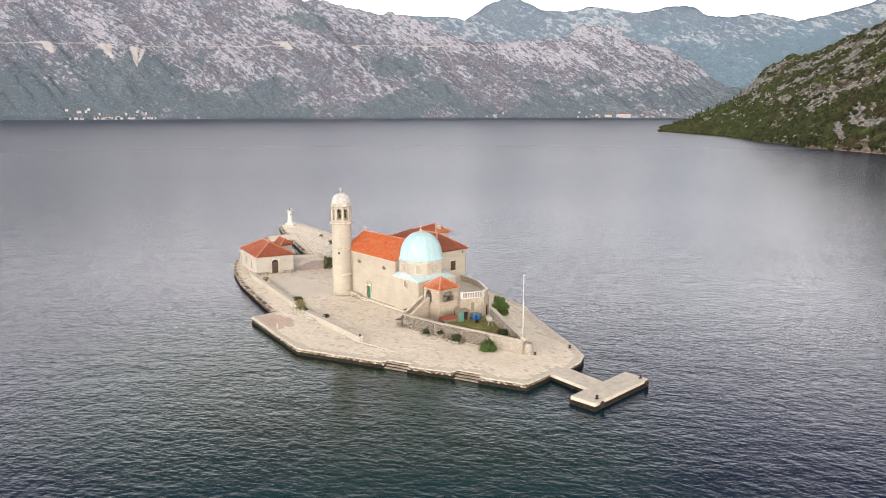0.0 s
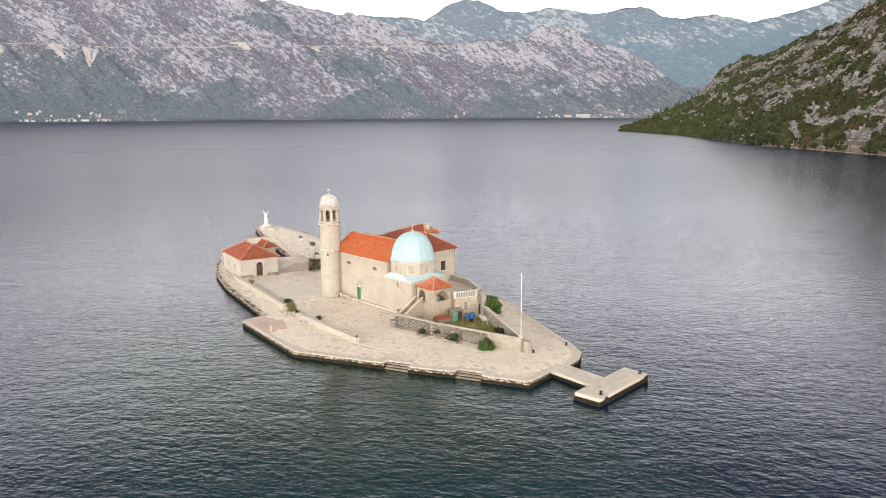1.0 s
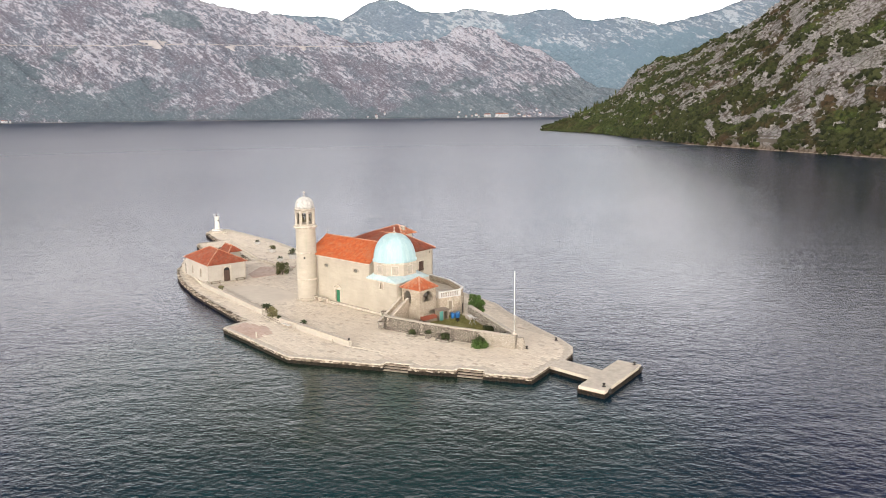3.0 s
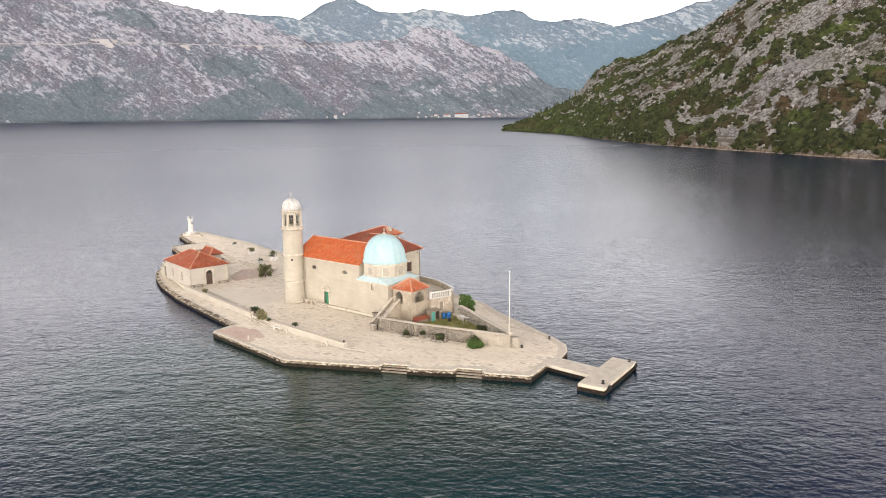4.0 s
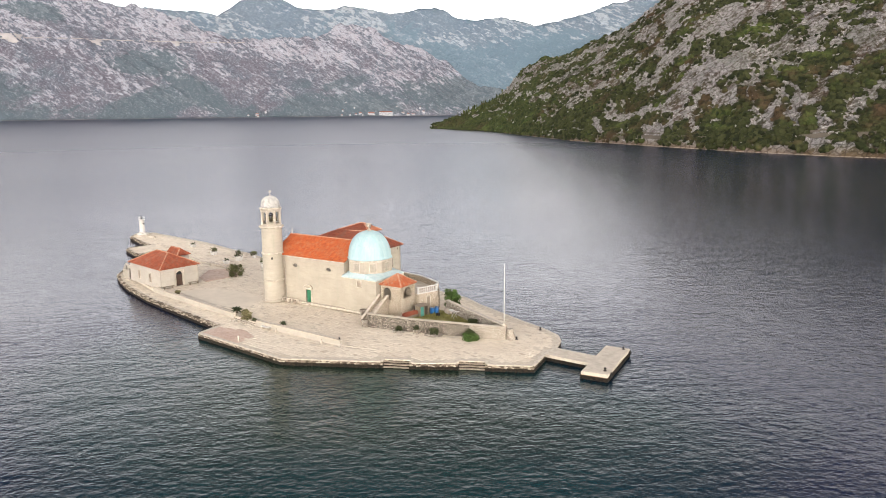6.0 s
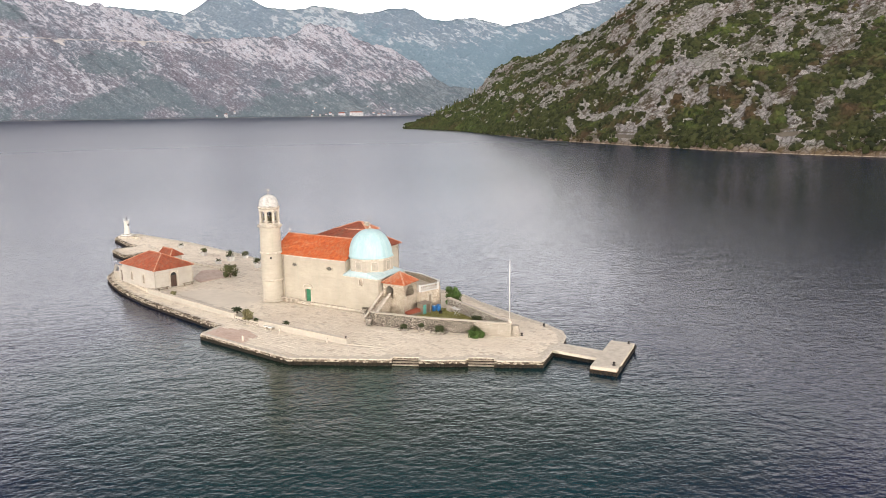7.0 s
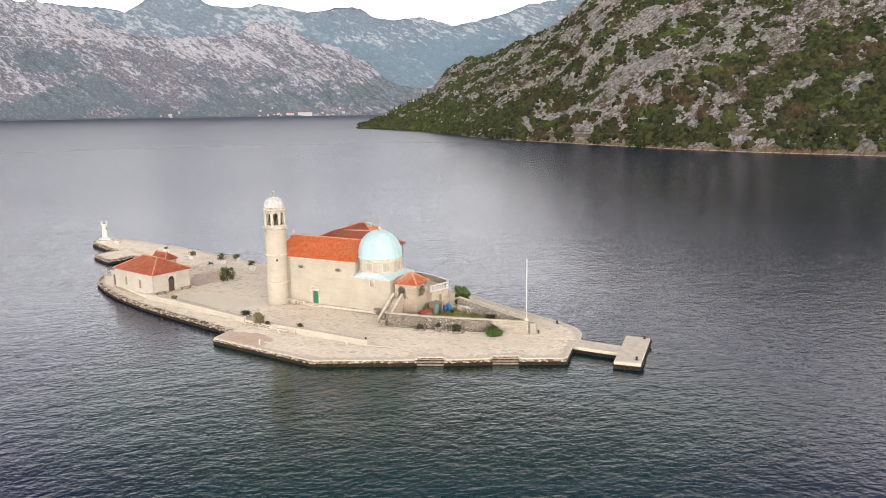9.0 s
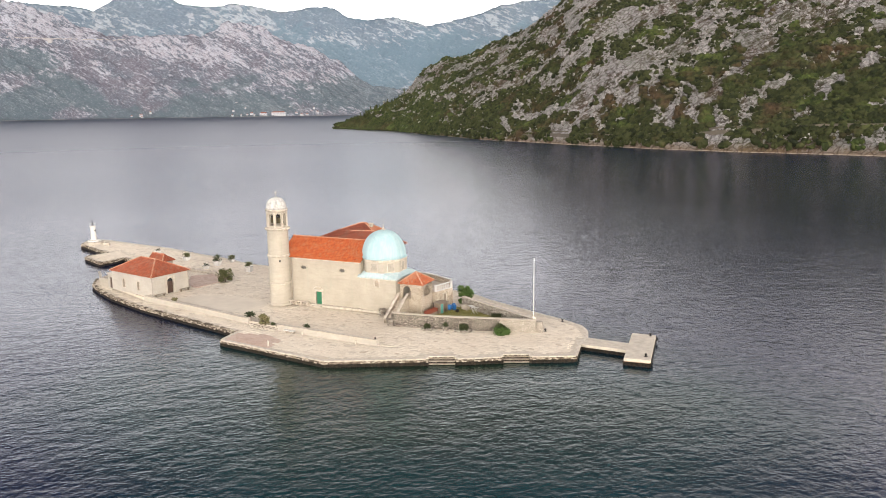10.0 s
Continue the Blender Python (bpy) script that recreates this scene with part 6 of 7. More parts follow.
# ---- plants ----
def leafy(name, m, w, h, n, material, label, category, seed, trunk=0.3, group="", leaf=0.16):
    """A shrub or small tree: trunk, limbs, and a crown of many small leaf blades."""
    r = np.random.default_rng(seed)
    t = thing(name, m, label, category, group)
    bm = bmesh.new()
    limbs = 6
    ends = []
    for k in range(limbs):
        a = 6.28 * k / limbs + r.uniform(-.3, .3)
        e = Vector((0.5 * w * math.cos(a) * r.uniform(.5, .9), 0.5 * w * math.sin(a) * r.uniform(.5, .9), trunk + (h - trunk) * r.uniform(0.35, 0.75)))
        bar(bm, (0, 0, trunk * 0.7), e, 0.05 * w / 1.5, 5, 0.015)
        ends.append(e)
    bar(bm, (0, 0, -0.05), (0, 0, trunk + 0.1), 0.07 * w / 1.5, 7, 0.05 * w / 1.5)
    part("trunk", bm, BARK, t)
    lumps = [(e.x, e.y, e.z, r.uniform(0.22, 0.36) * w) for e in ends] + [(0, 0, trunk + (h - trunk) * 0.72, 0.34 * w)]
    if trunk < 0.6:
        lumps += [(0.36 * w * math.cos(k), 0.36 * w * math.sin(k), 0.22 * h, 0.22 * w) for k in r.uniform(0, 6.28, 7)]
    lumps += [(r.uniform(-.3, .3) * w, r.uniform(-.3, .3) * w, trunk + (h - trunk) * r.uniform(.3, .9), r.uniform(.12, .22) * w) for _ in range(6)]
    V, F = [], []
    for i in range(n):
        cx, cy, cz, rad = lumps[i % len(lumps)]
        d = r.normal(size=3)
        d /= np.linalg.norm(d)
        c = np.array([cx, cy, cz]) + d * rad * r.uniform(0.55, 1.0) * np.array([1, 1, 0.85])
        u = r.normal(size=3)
        u /= np.linalg.norm(u)
        s = np.cross(u, d)
        s /= max(1e-6, np.linalg.norm(s))
        L, W = leaf * r.uniform(0.7, 1.3), leaf * 0.45
        k = len(V)
        V += [c - u * L, c + s * W, c + u * L, c - s * W]
        F.append((k, k + 1, k + 2, k + 3))
    fast_mesh("crown", np.array(V), np.array(F), material, t)
    return t


def palm(m, h, n, spread, label, seed, material=None, group="palms"):
    """A young fan of arching fronds on a short stem."""
    r = random.Random(seed)
    t = thing("palm", m, label, "palm", group)
    bm = bmesh.new()
    lathe(bm, [(0.16, 0), (0.19, 0.1), (0.15, h * 0.5), (0.12, h), (0, h + 0.02)], 9)
    part("stem", bm, BARK, t)
    for k in range(n):
        a = 6.28 * k / n + r.uniform(-.2, .2)
        rise = r.uniform(0.1, 1.1)
        bm = bmesh.new()
        prev = None
        steps = 7
        for i in range(steps + 1):
            s = i / steps
            rad = spread * s * math.cos(rise * 0.7)
            z = h + spread * (math.sin(rise) * s - 0.55 * s * s)
            w = 0.17 * spread * math.sin(math.pi * min(0.97, s + 0.08))
            c = Vector((rad * math.cos(a), rad * math.sin(a), z))
            side = Vector((-math.sin(a), math.cos(a), -0.35)) * w
            side2 = Vector((math.sin(a), -math.cos(a), -0.35)) * w
            row = [bm.verts.new(c + side), bm.verts.new(c), bm.verts.new(c + side2)]
            if prev:
                bm.faces.new((prev[0], prev[1], row[1], row[0]))
                bm.faces.new((prev[1], prev[2], row[2], row[1]))
            prev = row
        part("frond", bm, material or LEAF_DARK, t)
    return t


def stone_pot(m, w, h, label, material=None):
    p = thing("flower_tub", m, label, "planter", "stone flower tubs")
    w *= 1.15
    bm = bmesh.new()
    lathe(bm, [(w * 0.40, 0), (w * 0.44, h * 0.1), (w * 0.40, h * 0.2), (w * 0.5, h * 0.85), (w * 0.55, h * 0.9), (w * 0.55, h), (w * 0.45, h), (w * 0.43, h * 0.9)], 4 if w > 1.1 else 14,
          Matrix.Rotation(math.pi / 4, 4, "Z"))
    part("tub", bm, material or WHITE, p)
    bm = bmesh.new()
    lathe(bm, [(w * 0.45, h * 0.86), (w * 0.45, h * 0.92), (0, h * 0.95)], 10)
    part("soil", bm, BARK, p)
    return p


# tree at the terrace corner
leafy("fig_tree", pose(22.4, 10.3, 1.2), 2.4, 3.5, 2600, LEAF, "dense green fig tree beside the terrace wall", "tree", 3, 0.55, leaf=0.2)
# shrubs along the garden wall foot
leafy("shrub", pose(33.4, -2.7, 1.12), 1.9, 0.72, 2600, LEAF, "round green shrub beside the garden wall", "shrub", 5, 0.1, "wall shrubs")
leafy("shrub", pose(32.9, -2.0, 1.2), 1.2, 1.25, 700, LEAF_DARK, "green climbing shrub against the garden wall", "shrub", 6, 0.3, "wall shrubs")
leafy("shrub", pose(27.7, -3.6, 1.25), 1.2, 0.95, 700, LEAF_DARK, "dark green shrub in a bed at the garden wall", "shrub", 7, 0.25, "wall shrubs")
leafy("shrub", pose(22.3, -4.9, 1.3), 0.9, 0.8, 500, LEAF_DARK, "small dark shrub in a low bed by the wall", "shrub", 8, 0.25, "wall shrubs")
leafy("shrub", pose(34.6, 1.3, G + 0.05), 1.6, 0.8, 700, LEAF_DARK, "low dark shrub inside the garden", "shrub", 9, 0.15, "garden shrubs")
leafy("shrub", pose(30.6, 3.0, G + 0.05), 1.6, 0.8, 700, LEAF_DARK, "low dark shrub inside the garden", "shrub", 10, 0.15, "garden shrubs")
for x, y, w in ((22.3, -4.9, 1.5), (27.7, -3.8, 2.4)):
    bed = thing("plant_bed", pose(x, y, 1.2, 0, 0, 12), "low stone-edged plant bed by the garden wall", "plant bed", "plant beds")
    for dx, dy, lx, ly in ((0, -0.6, w, 0.16), (0, 0.5, w, 0.16), (-w / 2, 0, 0.16, 1.0), (w / 2, 0, 0.16, 1.0)):
        bm = bmesh.new()
        box(bm, dx - lx / 2, dx + lx / 2, dy - ly / 2, dy + ly / 2, 0, 0.28, bevel=0.02)
        part("edge_stone", bm, RUBBLE_GREY, bed)
stone_pot(pose(25.1, -4.5, 1.25), 0.9, 0.7, "round grey stone tub by the garden wall", RUBBLE_GREY)
leafy("potted_plant", pose(25.1, -4.5, 1.9), 0.8, 0.6, 300, LEAF_DARK, "small plant in a stone tub", "plant", 44, 0.1, leaf=0.1)
for (x, y) in ((12.7, -1.3), (16.4, -5.6)):
    stone_pot(pose(x, y, 1.5 if x < 14 else 1.42), 0.9, 1.0, "dark stone mooring tub at the church wall", RUBBLE_GREY)

# plants on the parapet and the square
palm(pose(-6.0, -10.6, 1.5), 0.55, 30, 1.25, "dark green young palm on the terrace edge", 2)
palm(pose(5.6, -12.0, 1.5), 0.35, 22, 0.8, "small dark green palm by the parapet", 4)
leafy("shrub", pose(-2.0, -12.3, 1.3), 1.5, 1.9, 1000, LEAF_DRY, "pale dry shrub growing in the gap of the parapet", "shrub", 11, 0.4)
leafy("shrub", pose(-0.4, -12.2, 1.3), 0.6, 0.5, 160, LEAF_DARK, "small dark shrub at the parapet", "shrub", 12, 0.15)
leafy("shrub", pose(-26.6, 8.2, 1.5), 2.6, 2.6, 1500, LEAF_OLIVE, "loose olive-green shrub on the square", "shrub", 13, 0.5)
leafy("shrub", pose(-24.4, -7.5, 1.5), 0.9, 0.9, 300, LEAF_DRY, "small dry shrub by the parapet", "shrub", 14, 0.2)
for k, (x, y, w, h, kind) in enumerate(((-49.0, 22.2, 1.5, 0.8, 0), (-38.7, 20.2, 1.6, 1.1, 1), (-38.6, 16.6, 1.3, 0.8, 2), (-38.0, 24.0, 1.0, 0.7, 0),
                                        (-28.3, 17.6, 1.4, 1.2, 0), (-62.0, 27.0, 1.3, 0.7, 2))):
    stone_pot(pose(x, y, 1.42 if x > -55 else 1.25), w, h, "square pale stone flower tub on the square" if w > 1.1 else "round pale stone flower tub on the square")
    z = (1.42 if x > -55 else 1.25) + h * 0.9
    if kind == 2:
        palm(pose(x, y, z), 0.2, 12, 0.9, "small dark agave in a stone tub", 20 + k, group="tub agaves")
    else:
        leafy("potted_plant", pose(x, y, z), 1.5 if kind == 0 else 1.9, 0.9 if kind == 0 else 1.3, 260, LEAF_OLIVE if kind == 0 else LEAF_DARK,
              "bushy plant growing in a stone flower tub", "plant", 30 + k, 0.25, "tub plants")

# ---- parapet walls and small things on the quay ----
stone_wall("parapet_wall", [(-31.6, -7.0), (-18.5, -9.4), (-5.2, -11.8)], 1.0, [1.95, 1.95, 1.9], 0.5, PARAPET, "low pale stone parapet along the terrace edge", cap_mat=COPING)
stone_wall("parapet_wall", [(1.3, -13.1), (18.9, -14.15)], 1.0, [2.0, 1.92], 0.55, PARAPET, "low pale stone parapet with a broad cap", cap_mat=COPING)
stone_wall("parapet_wall", [(-31.6, -7.0), (-30.6, -5.6)], 1.0, [1.95, 1.95], 0.45, PARAPET, "short parapet return at the house")
steps = thing("terrace_steps", pose(-1.8, -12.4, 1.05, 0, 0, -13), "worn stone steps through the gap of the parapet", "steps")
for k in range(3):
    bm = bmesh.new()
    box(bm, -3.0, 3.0, -0.6 + 0.35 * k, 0.9, 0, 0.14 * (k + 1) + 0.01, bevel=0.02)
    part("step", bm, TRIM, steps)
rn = random.Random(3)
for k in range(9):
    bm = bmesh.new()
    bmesh.ops.create_icosphere(bm, subdivisions=1, radius=rn.uniform(0.18, 0.4))
    for v in bm.verts:
        v.co *= rn.uniform(0.75, 1.15)
        v.co.z *= 0.6
    ob = part("loose_stone", bm, TRIM)
    ob.location = (rn.uniform(-5.5, 1.0), -13.1 + rn.uniform(-0.6, 0.4), 1.2)
    tagged(ob, "loose pale stone at the foot of the parapet", "stone", "loose stones")
bench = thing("stone_bench", pose(3.8, -13.9, 1.05, 0, 0, -4), "white stone bench in front of the parapet", "bench")
bm = bmesh.new()
box(bm, -1.0, 1.0, -0.28, 0.28, 0.4, 0.52, bevel=0.03)
part("seat", bm, WHITE, bench)
for x in (-0.7, 0.7):
    bm = bmesh.new()
    box(bm, x - 0.12, x + 0.12, -0.22, 0.22, 0, 0.4)
    part("support", bm, TRIM, bench)
for x, y, h in ((15.8, -14.9, 0.65), (6.3, -14.2, 0.62), (4.5, -20.0, 0.8), (18.5, -14.1, 0.4)):
    post = thing("mooring_post", pose(x, y, LOW if h > 0.6 else 1.82), "short pale stone mooring post on the quay", "post", "stone posts")
    bm = bmesh.new()
    lathe(bm, [(0.15, 0), (0.13, 0.1), (0.11, h * 0.8), (0.15, h * 0.88), (0.12, h), (0, h + 0.03)], 12)
    part("shaft", bm, TRIM if h > 0.6 else IRON, post, smooth=True)


def wood_bench(m, L, label):
    b = thing("bench", m, label, "bench", "benches at the walls")
    for k in range(3):
        bm = bmesh.new()
        box(bm, -L / 2, L / 2, -0.22 + k * 0.15, -0.09 + k * 0.15, 0.42, 0.47)
        part("slat", bm, GREY_WOOD, b)
    for x in (-L / 2 + 0.3, L / 2 - 0.3):
        bm = bmesh.new()
        box(bm, x - 0.06, x + 0.06, -0.2, 0.2, 0, 0.42)
        part("leg", bm, GREY_WOOD, b)
    return b


bench2 = thing("stone_bench", pose(-3.3, -0.95, HIGH), "pale stone bench along the church wall", "bench")
bm = bmesh.new()
box(bm, -1.9, 1.9, -0.3, 0.3, 0.62, 0.74, bevel=0.02)
part("seat", bm, TRIM, bench2)
for x in (-1.6, -0.5, 0.5, 1.6):
    bm = bmesh.new()
    box(bm, x - 0.11, x + 0.11, -0.25, 0.25, 0, 0.62)
    part("support", bm, TRIM, bench2)
# small anchor on the quay tip
anc = thing("anchor", pose(44.0, -5.3, 1.06, 0, 0, 30) @ Matrix.Scale(0.68, 4), "small pale iron anchor standing on the quay", "anchor")
bm = bmesh.new()
bar(bm, (0, 0, 0.1), (0, 0, 1.15), 0.05)
part("shank", bm, TRIM, anc)
bm = bmesh.new()
pv = None
for k in range(13):
    a = math.pi + math.pi * k / 12
    c = Vector((0.4 * math.cos(a), 0, 0.5 + 0.4 * math.sin(a)))
    if pv is not None:
        bar(bm, pv, c, 0.045, 8)
    pv = c
for s in (-1, 1):
    bar(bm, (s * 0.4, 0, 0.5), (s * 0.27, 0, 0.55), 0.08, 6, 0.01)
part("arms", bm, TRIM, anc)
bm = bmesh.new()
bar(bm, (-0.26, 0, 1.0), (0.26, 0, 1.0), 0.05)
part("stock", bm, TRIM, anc)
bm = bmesh.new()
box(bm, -0.35, 0.35, -0.3, 0.3, 0, 0.14, bevel=0.02)
part("base", bm, TRIM, anc)

# ---- keeper's house ----
HO = pose(-30.6, -6.2, HIGH, 0, 0, 9.5 - 20)
HL, HW, HH = 12.1, 7.6, 3.55
hs = thing("keepers_house", HO, "low cream house with a red hipped tile roof", "house")
# local: x runs back along the long side (negative), y along the door side
bm = bmesh.new()
panel(bm, HW, HH, 0.45, [(3.0, 4.35, 0.05, 2.85, True)], pose(0, 0, 0, 0, 0, 90))
part("wall_east", bm, HOUSE_WALL, hs)
bm = bmesh.new()
sh = [(HL - 0.45 - 4.0, HL - 0.45 - 3.35, 0.75, 2.35), (HL - 0.45 - 8.4, HL - 0.45 - 7.75, 0.85, 2.4)]
panel(bm, HL - 0.45, HH, 0.45, sh, pose(-HL, 0, 0))
part("wall_south", bm, HOUSE_WALL, hs)
bm = bmesh.new()
panel(bm, HL - 0.45, HH, 0.45, [], pose(-0.45, HW, 0, 0, 0, 180))
part("wall_north", bm, HOUSE_WALL, hs)
bm = bmesh.new()
panel(bm, HW - 0.9, HH, 0.45, [], pose(-HL, HW - 0.45, 0, 0, 0, -90))
part("wall_west", bm, HOUSE_WALL, hs)
bm = bmesh.new()
box(bm, -0.30, -0.24, 3.0, 4.35, 0.05, 2.2)
hd = part("door", bm, BROWN_WOOD, hs, "dark brown double door under a fanlight")
bm = bmesh.new()
box(bm, -0.32, -0.27, 3.0, 4.35, 2.2, 2.85)
part("fanlight", bm, GLASS, hd)
bm = bmesh.new()
box(bm, -0.24, -0.215, 3.66, 3.69, 0.1, 2.15)
part("meeting_rail", bm, IRON, hd)
bm = bmesh.new()
panel(bm, 1.85, 3.15, 0.14, [(0.25, 1.6, 0.0, 2.86, True)], pose(0.09, 2.75, 0, 0, 0, 90))
part("door_surround", bm, TRIM, hs, "pale arched stone door surround")
for x0, x1, z0, z1 in ((-4.45, -3.8, 0.75, 2.35), (-8.85, -8.2, 0.85, 2.4)):
    bm = bmesh.new()
    for a, b, c, d in ((x0 - 0.12, x0, z0 - 0.1, z1 + 0.12), (x1, x1 + 0.12, z0 - 0.1, z1 + 0.12), (x0, x1, z1, z1 + 0.12), (x0 - 0.2, x1 + 0.2, z0 - 0.14, z0)):
        box(bm, a, b, -0.06, 0.05, c, d)
    w = part("window", bm, TRIM, hs)
    bm = bmesh.new()
    box(bm, x0, x1, 0.1, 0.14, z0, z1)
    part("shutter", bm, GREY_WOOD, w, "closed weathered shutters")
# small whitewashed lean-to with a dark side door at the far end
bm = bmesh.new()
panel(bm, 1.75, 2.75, 0.3, [(0.55, 1.25, 0.05, 2.15)], pose(-HL - 1.75, 0.15, 0))
box(bm, -HL - 1.75, -HL - 1.45, 0.45, 2.9, 0, 2.75)
part("lean_to_wall", bm, HOUSE_WALL, hs, "whitewashed wall of the lean-to")
bm = bmesh.new()
box(bm, -HL - 1.9, -HL, 0.0, 3.05, 2.75, 2.9, bevel=0.02)
part("lean_to_roof", bm, TRIM, hs, "flat pale lean-to roof")
bm = bmesh.new()
box(bm, -HL - 1.22, -HL - 0.48, 0.33, 0.38, 0.05, 2.15)
part("side_door", bm, BROWN_WOOD, hs, "dark narrow side door")
bm = bmesh.new()
prism(bm, [(-HL - 0.15, -0.15), (0.15, -0.15), (0.15, HW + 0.15), (-HL - 0.15, HW + 0.15)], HH, HH + 0.12)
part("eaves", bm, TRIM, hs)
q = 0.28
z0, zr = HH + 0.1, 5.85
SW, SE, NE, NW = (-HL - q, -q, z0), (q, -q, z0), (q, HW + q, z0), (-HL - q, HW + q, z0)
RW, RE = (-8.4, HW / 2, zr), (-4.1, HW / 2, zr)
tiled_roof(hs, [(SW, SE, RE, RW), (SE, NE, RE, RE), (NE, NW, RW, RE), (NW, SW, RW, RW)], TILE_RED, [(RW, RE), (SE, RE), (NE, RE), (SW, RW), (NW, RW)], "roof")
for x, y in ((0.08, 0.08), (0.08, HW - 0.1)):
    bm = bmesh.new()
    bar(bm, (x, y if y > 1 else -0.08, 0), (x, y if y > 1 else -0.08, HH), 0.05)
    part("drain_pipe", bm, PIPE, hs)
# annex behind
bm = bmesh.new()
box(bm, -10.8, -7.0, HW + 0.02, HW + 2.0, 0, 4.25)
part("annex_wall", bm, HOUSE_WALL, hs)
A0, A1, A2, A3 = (-11.2, 6.9, 4.42), (-6.6, 6.9, 4.42), (-6.6, HW + 2.3, 4.42), (-11.2, HW + 2.3, 4.42)
AW, AE = (-11.2, 8.2, 5.65), (-7.7, 8.2, 5.65)
tiled_roof(hs, [(A0, A1, AE, AW), (A1, A2, AE, AE), (A2, A3, AW, AE)], TILE_RED, [(AW, AE), (A1, AE)], "annex_roof")
# curved low wall at the house's west end
stone_wall("yard_wall", [(-53.3, 2.6), (-48.2, -1.6), (-43.6, -3.2)], 1.0, [2.6, 2.6, 3.2], 0.4, WALL, "low whitewashed yard wall at the house end")
wb = wood_bench(HO @ pose(0.55, 6.2, 0, 0, 0, 90), 2.2, "weathered wooden bench against the house wall")
copy_thing(wb, HO @ pose(0.55, 1.1, 0, 0, 0, 90))
# pinkish paving beside the house and on the quay corner
bm = bmesh.new()
RED_A = [(-28.6, 2.4), (-27.2, 9.0), (-31.0, 15.0), (-36.6, 10.0), (-32.4, 4.0)]
prism(bm, RED_A, 1.3, 1.508)
part("red_paving", bm, REDPAVE, island, "worn pinkish paving beside the house")
bm = bmesh.new()
RED_B = [(-3.6, -16.4), (-3.4, -19.7), (5.2, -20.8), (4.8, -17.2), (0.8, -15.6)]
prism(bm, RED_B, 0.9, LOW + 0.008)
part("red_paving", bm, REDPAVE, island, "worn pinkish paving on the quay corner")
SMOOTH = [(-27.0, -5.4), (-24.0, -1.0), (-17.0, 0.8), (-9.6, -0.8), (-9.2, -3.6), (-7.4, -6.0), (-9.5, -8.2), (-15.0, -8.0)]
# ruined low stones along the edge of the square
for k in range(26):
    t = k / 25
    bm = bmesh.new()
    s = rn.uniform(0.35, 0.7)
    box(bm, -s, s, -0.3, 0.3, 0, rn.uniform(0.3, 0.7), bevel=0.06)
    ob = part("edge_stone", bm, TRIM)
    p = Vector((-43.0, 14.2)).lerp(Vector((-29.0, 12.2)), t)
    ob.matrix_world = pose(p.x, p.y + rn.uniform(-0.4, 0.4), 1.44, 0, 0, rn.uniform(-30, 30))
    tagged(ob, "rough pale edge stone on the square", "stone", "edge stones")

# ---- beacon on the mole ----
bea = thing("beacon", pose(-88.6, 32.3, 1.05), "small white round harbour beacon on a stepped base", "beacon")
bm = bmesh.new()
prism(bm, [(2.3 * math.cos(k * math.pi / 4), 2.3 * math.sin(k * math.pi / 4)) for k in range(8)], 0, 0.45)
part("base_step", bm, TRIM, bea)
bm = bmesh.new()
prism(bm, [(1.5 * math.cos(k * math.pi / 4), 1.5 * math.sin(k * math.pi / 4)) for k in range(8)], 0.45, 0.85)
part("base_block", bm, WHITE, bea)
bm = bmesh.new()
lathe(bm, [(0.78, 0.85), (0.72, 1.3), (0.58, 4.2), (0.60, 4.25)], 20)
part("shaft", bm, WHITE, bea, smooth=True)
bm = bmesh.new()
lathe(bm, [(0.6, 4.22), (0.85, 4.3), (0.85, 4.42), (0.6, 4.45)], 20)
part("gallery", bm, WHITE, bea)
bm = bmesh.new()
for k in range(8):
    a = k * math.pi / 4
    bar(bm, (0.8 * math.cos(a), 0.8 * math.sin(a), 4.42), (0.8 * math.cos(a), 0.8 * math.sin(a), 5.1), 0.025, 6)
    b = a + math.pi / 4
    bar(bm, (0.8 * math.cos(a), 0.8 * math.sin(a), 5.1), (0.8 * math.cos(b), 0.8 * math.sin(b), 5.1), 0.025, 6)
part("railing", bm, WHITE, bea, "thin railing")
bm = bmesh.new()
lathe(bm, [(0.13, 4.45), (0.13, 4.9), (0.18, 4.95), (0.15, 5.15), (0.07, 5.3), (0.04, 6.1), (0, 6.12)], 14)
part("lantern", bm, IRON, bea, "dark lantern and mast", smooth=True)
bm = bmesh.new()
box(bm, 0.55, 0.72, -0.16, 0.16, 3.1, 3.5)
part("porthole", bm, DARK, bea)
bar_ob = thing("mole_rail", pose(-83.5, 31.6, 1.08), "small white stone bench block on the mole", "block")
bm = bmesh.new()
box(bm, -0.9, 0.9, -0.3, 0.3, 0, 0.5, bevel=0.03)
part("block", bm, TRIM, bar_ob)

# small moored boat in the inlet
boat = thing("rowing_boat", pose(-50.0, 12.9, 0.0, 0, 0, -18), "small dark rowing boat moored in the inlet", "boat")
bm = bmesh.new()
secs = []
for i in range(9):
    s = i / 8
    wv = 0.75 * math.sin(math.pi * (0.12 + 0.80 * s)) ** 0.7
    x = -2.0 + 4.0 * s
    sheer = 0.55 + 0.25 * (2 * s - 1) ** 2
    secs.append([bm.verts.new((x, y * wv, z)) for y, z in ((-1, sheer), (-0.85, 0.2), (-0.4, -0.1), (0.4, -0.1), (0.85, 0.2), (1, sheer), (0.9, sheer), (0.72, 0.25), (-0.72, 0.25), (-0.9, sheer))])
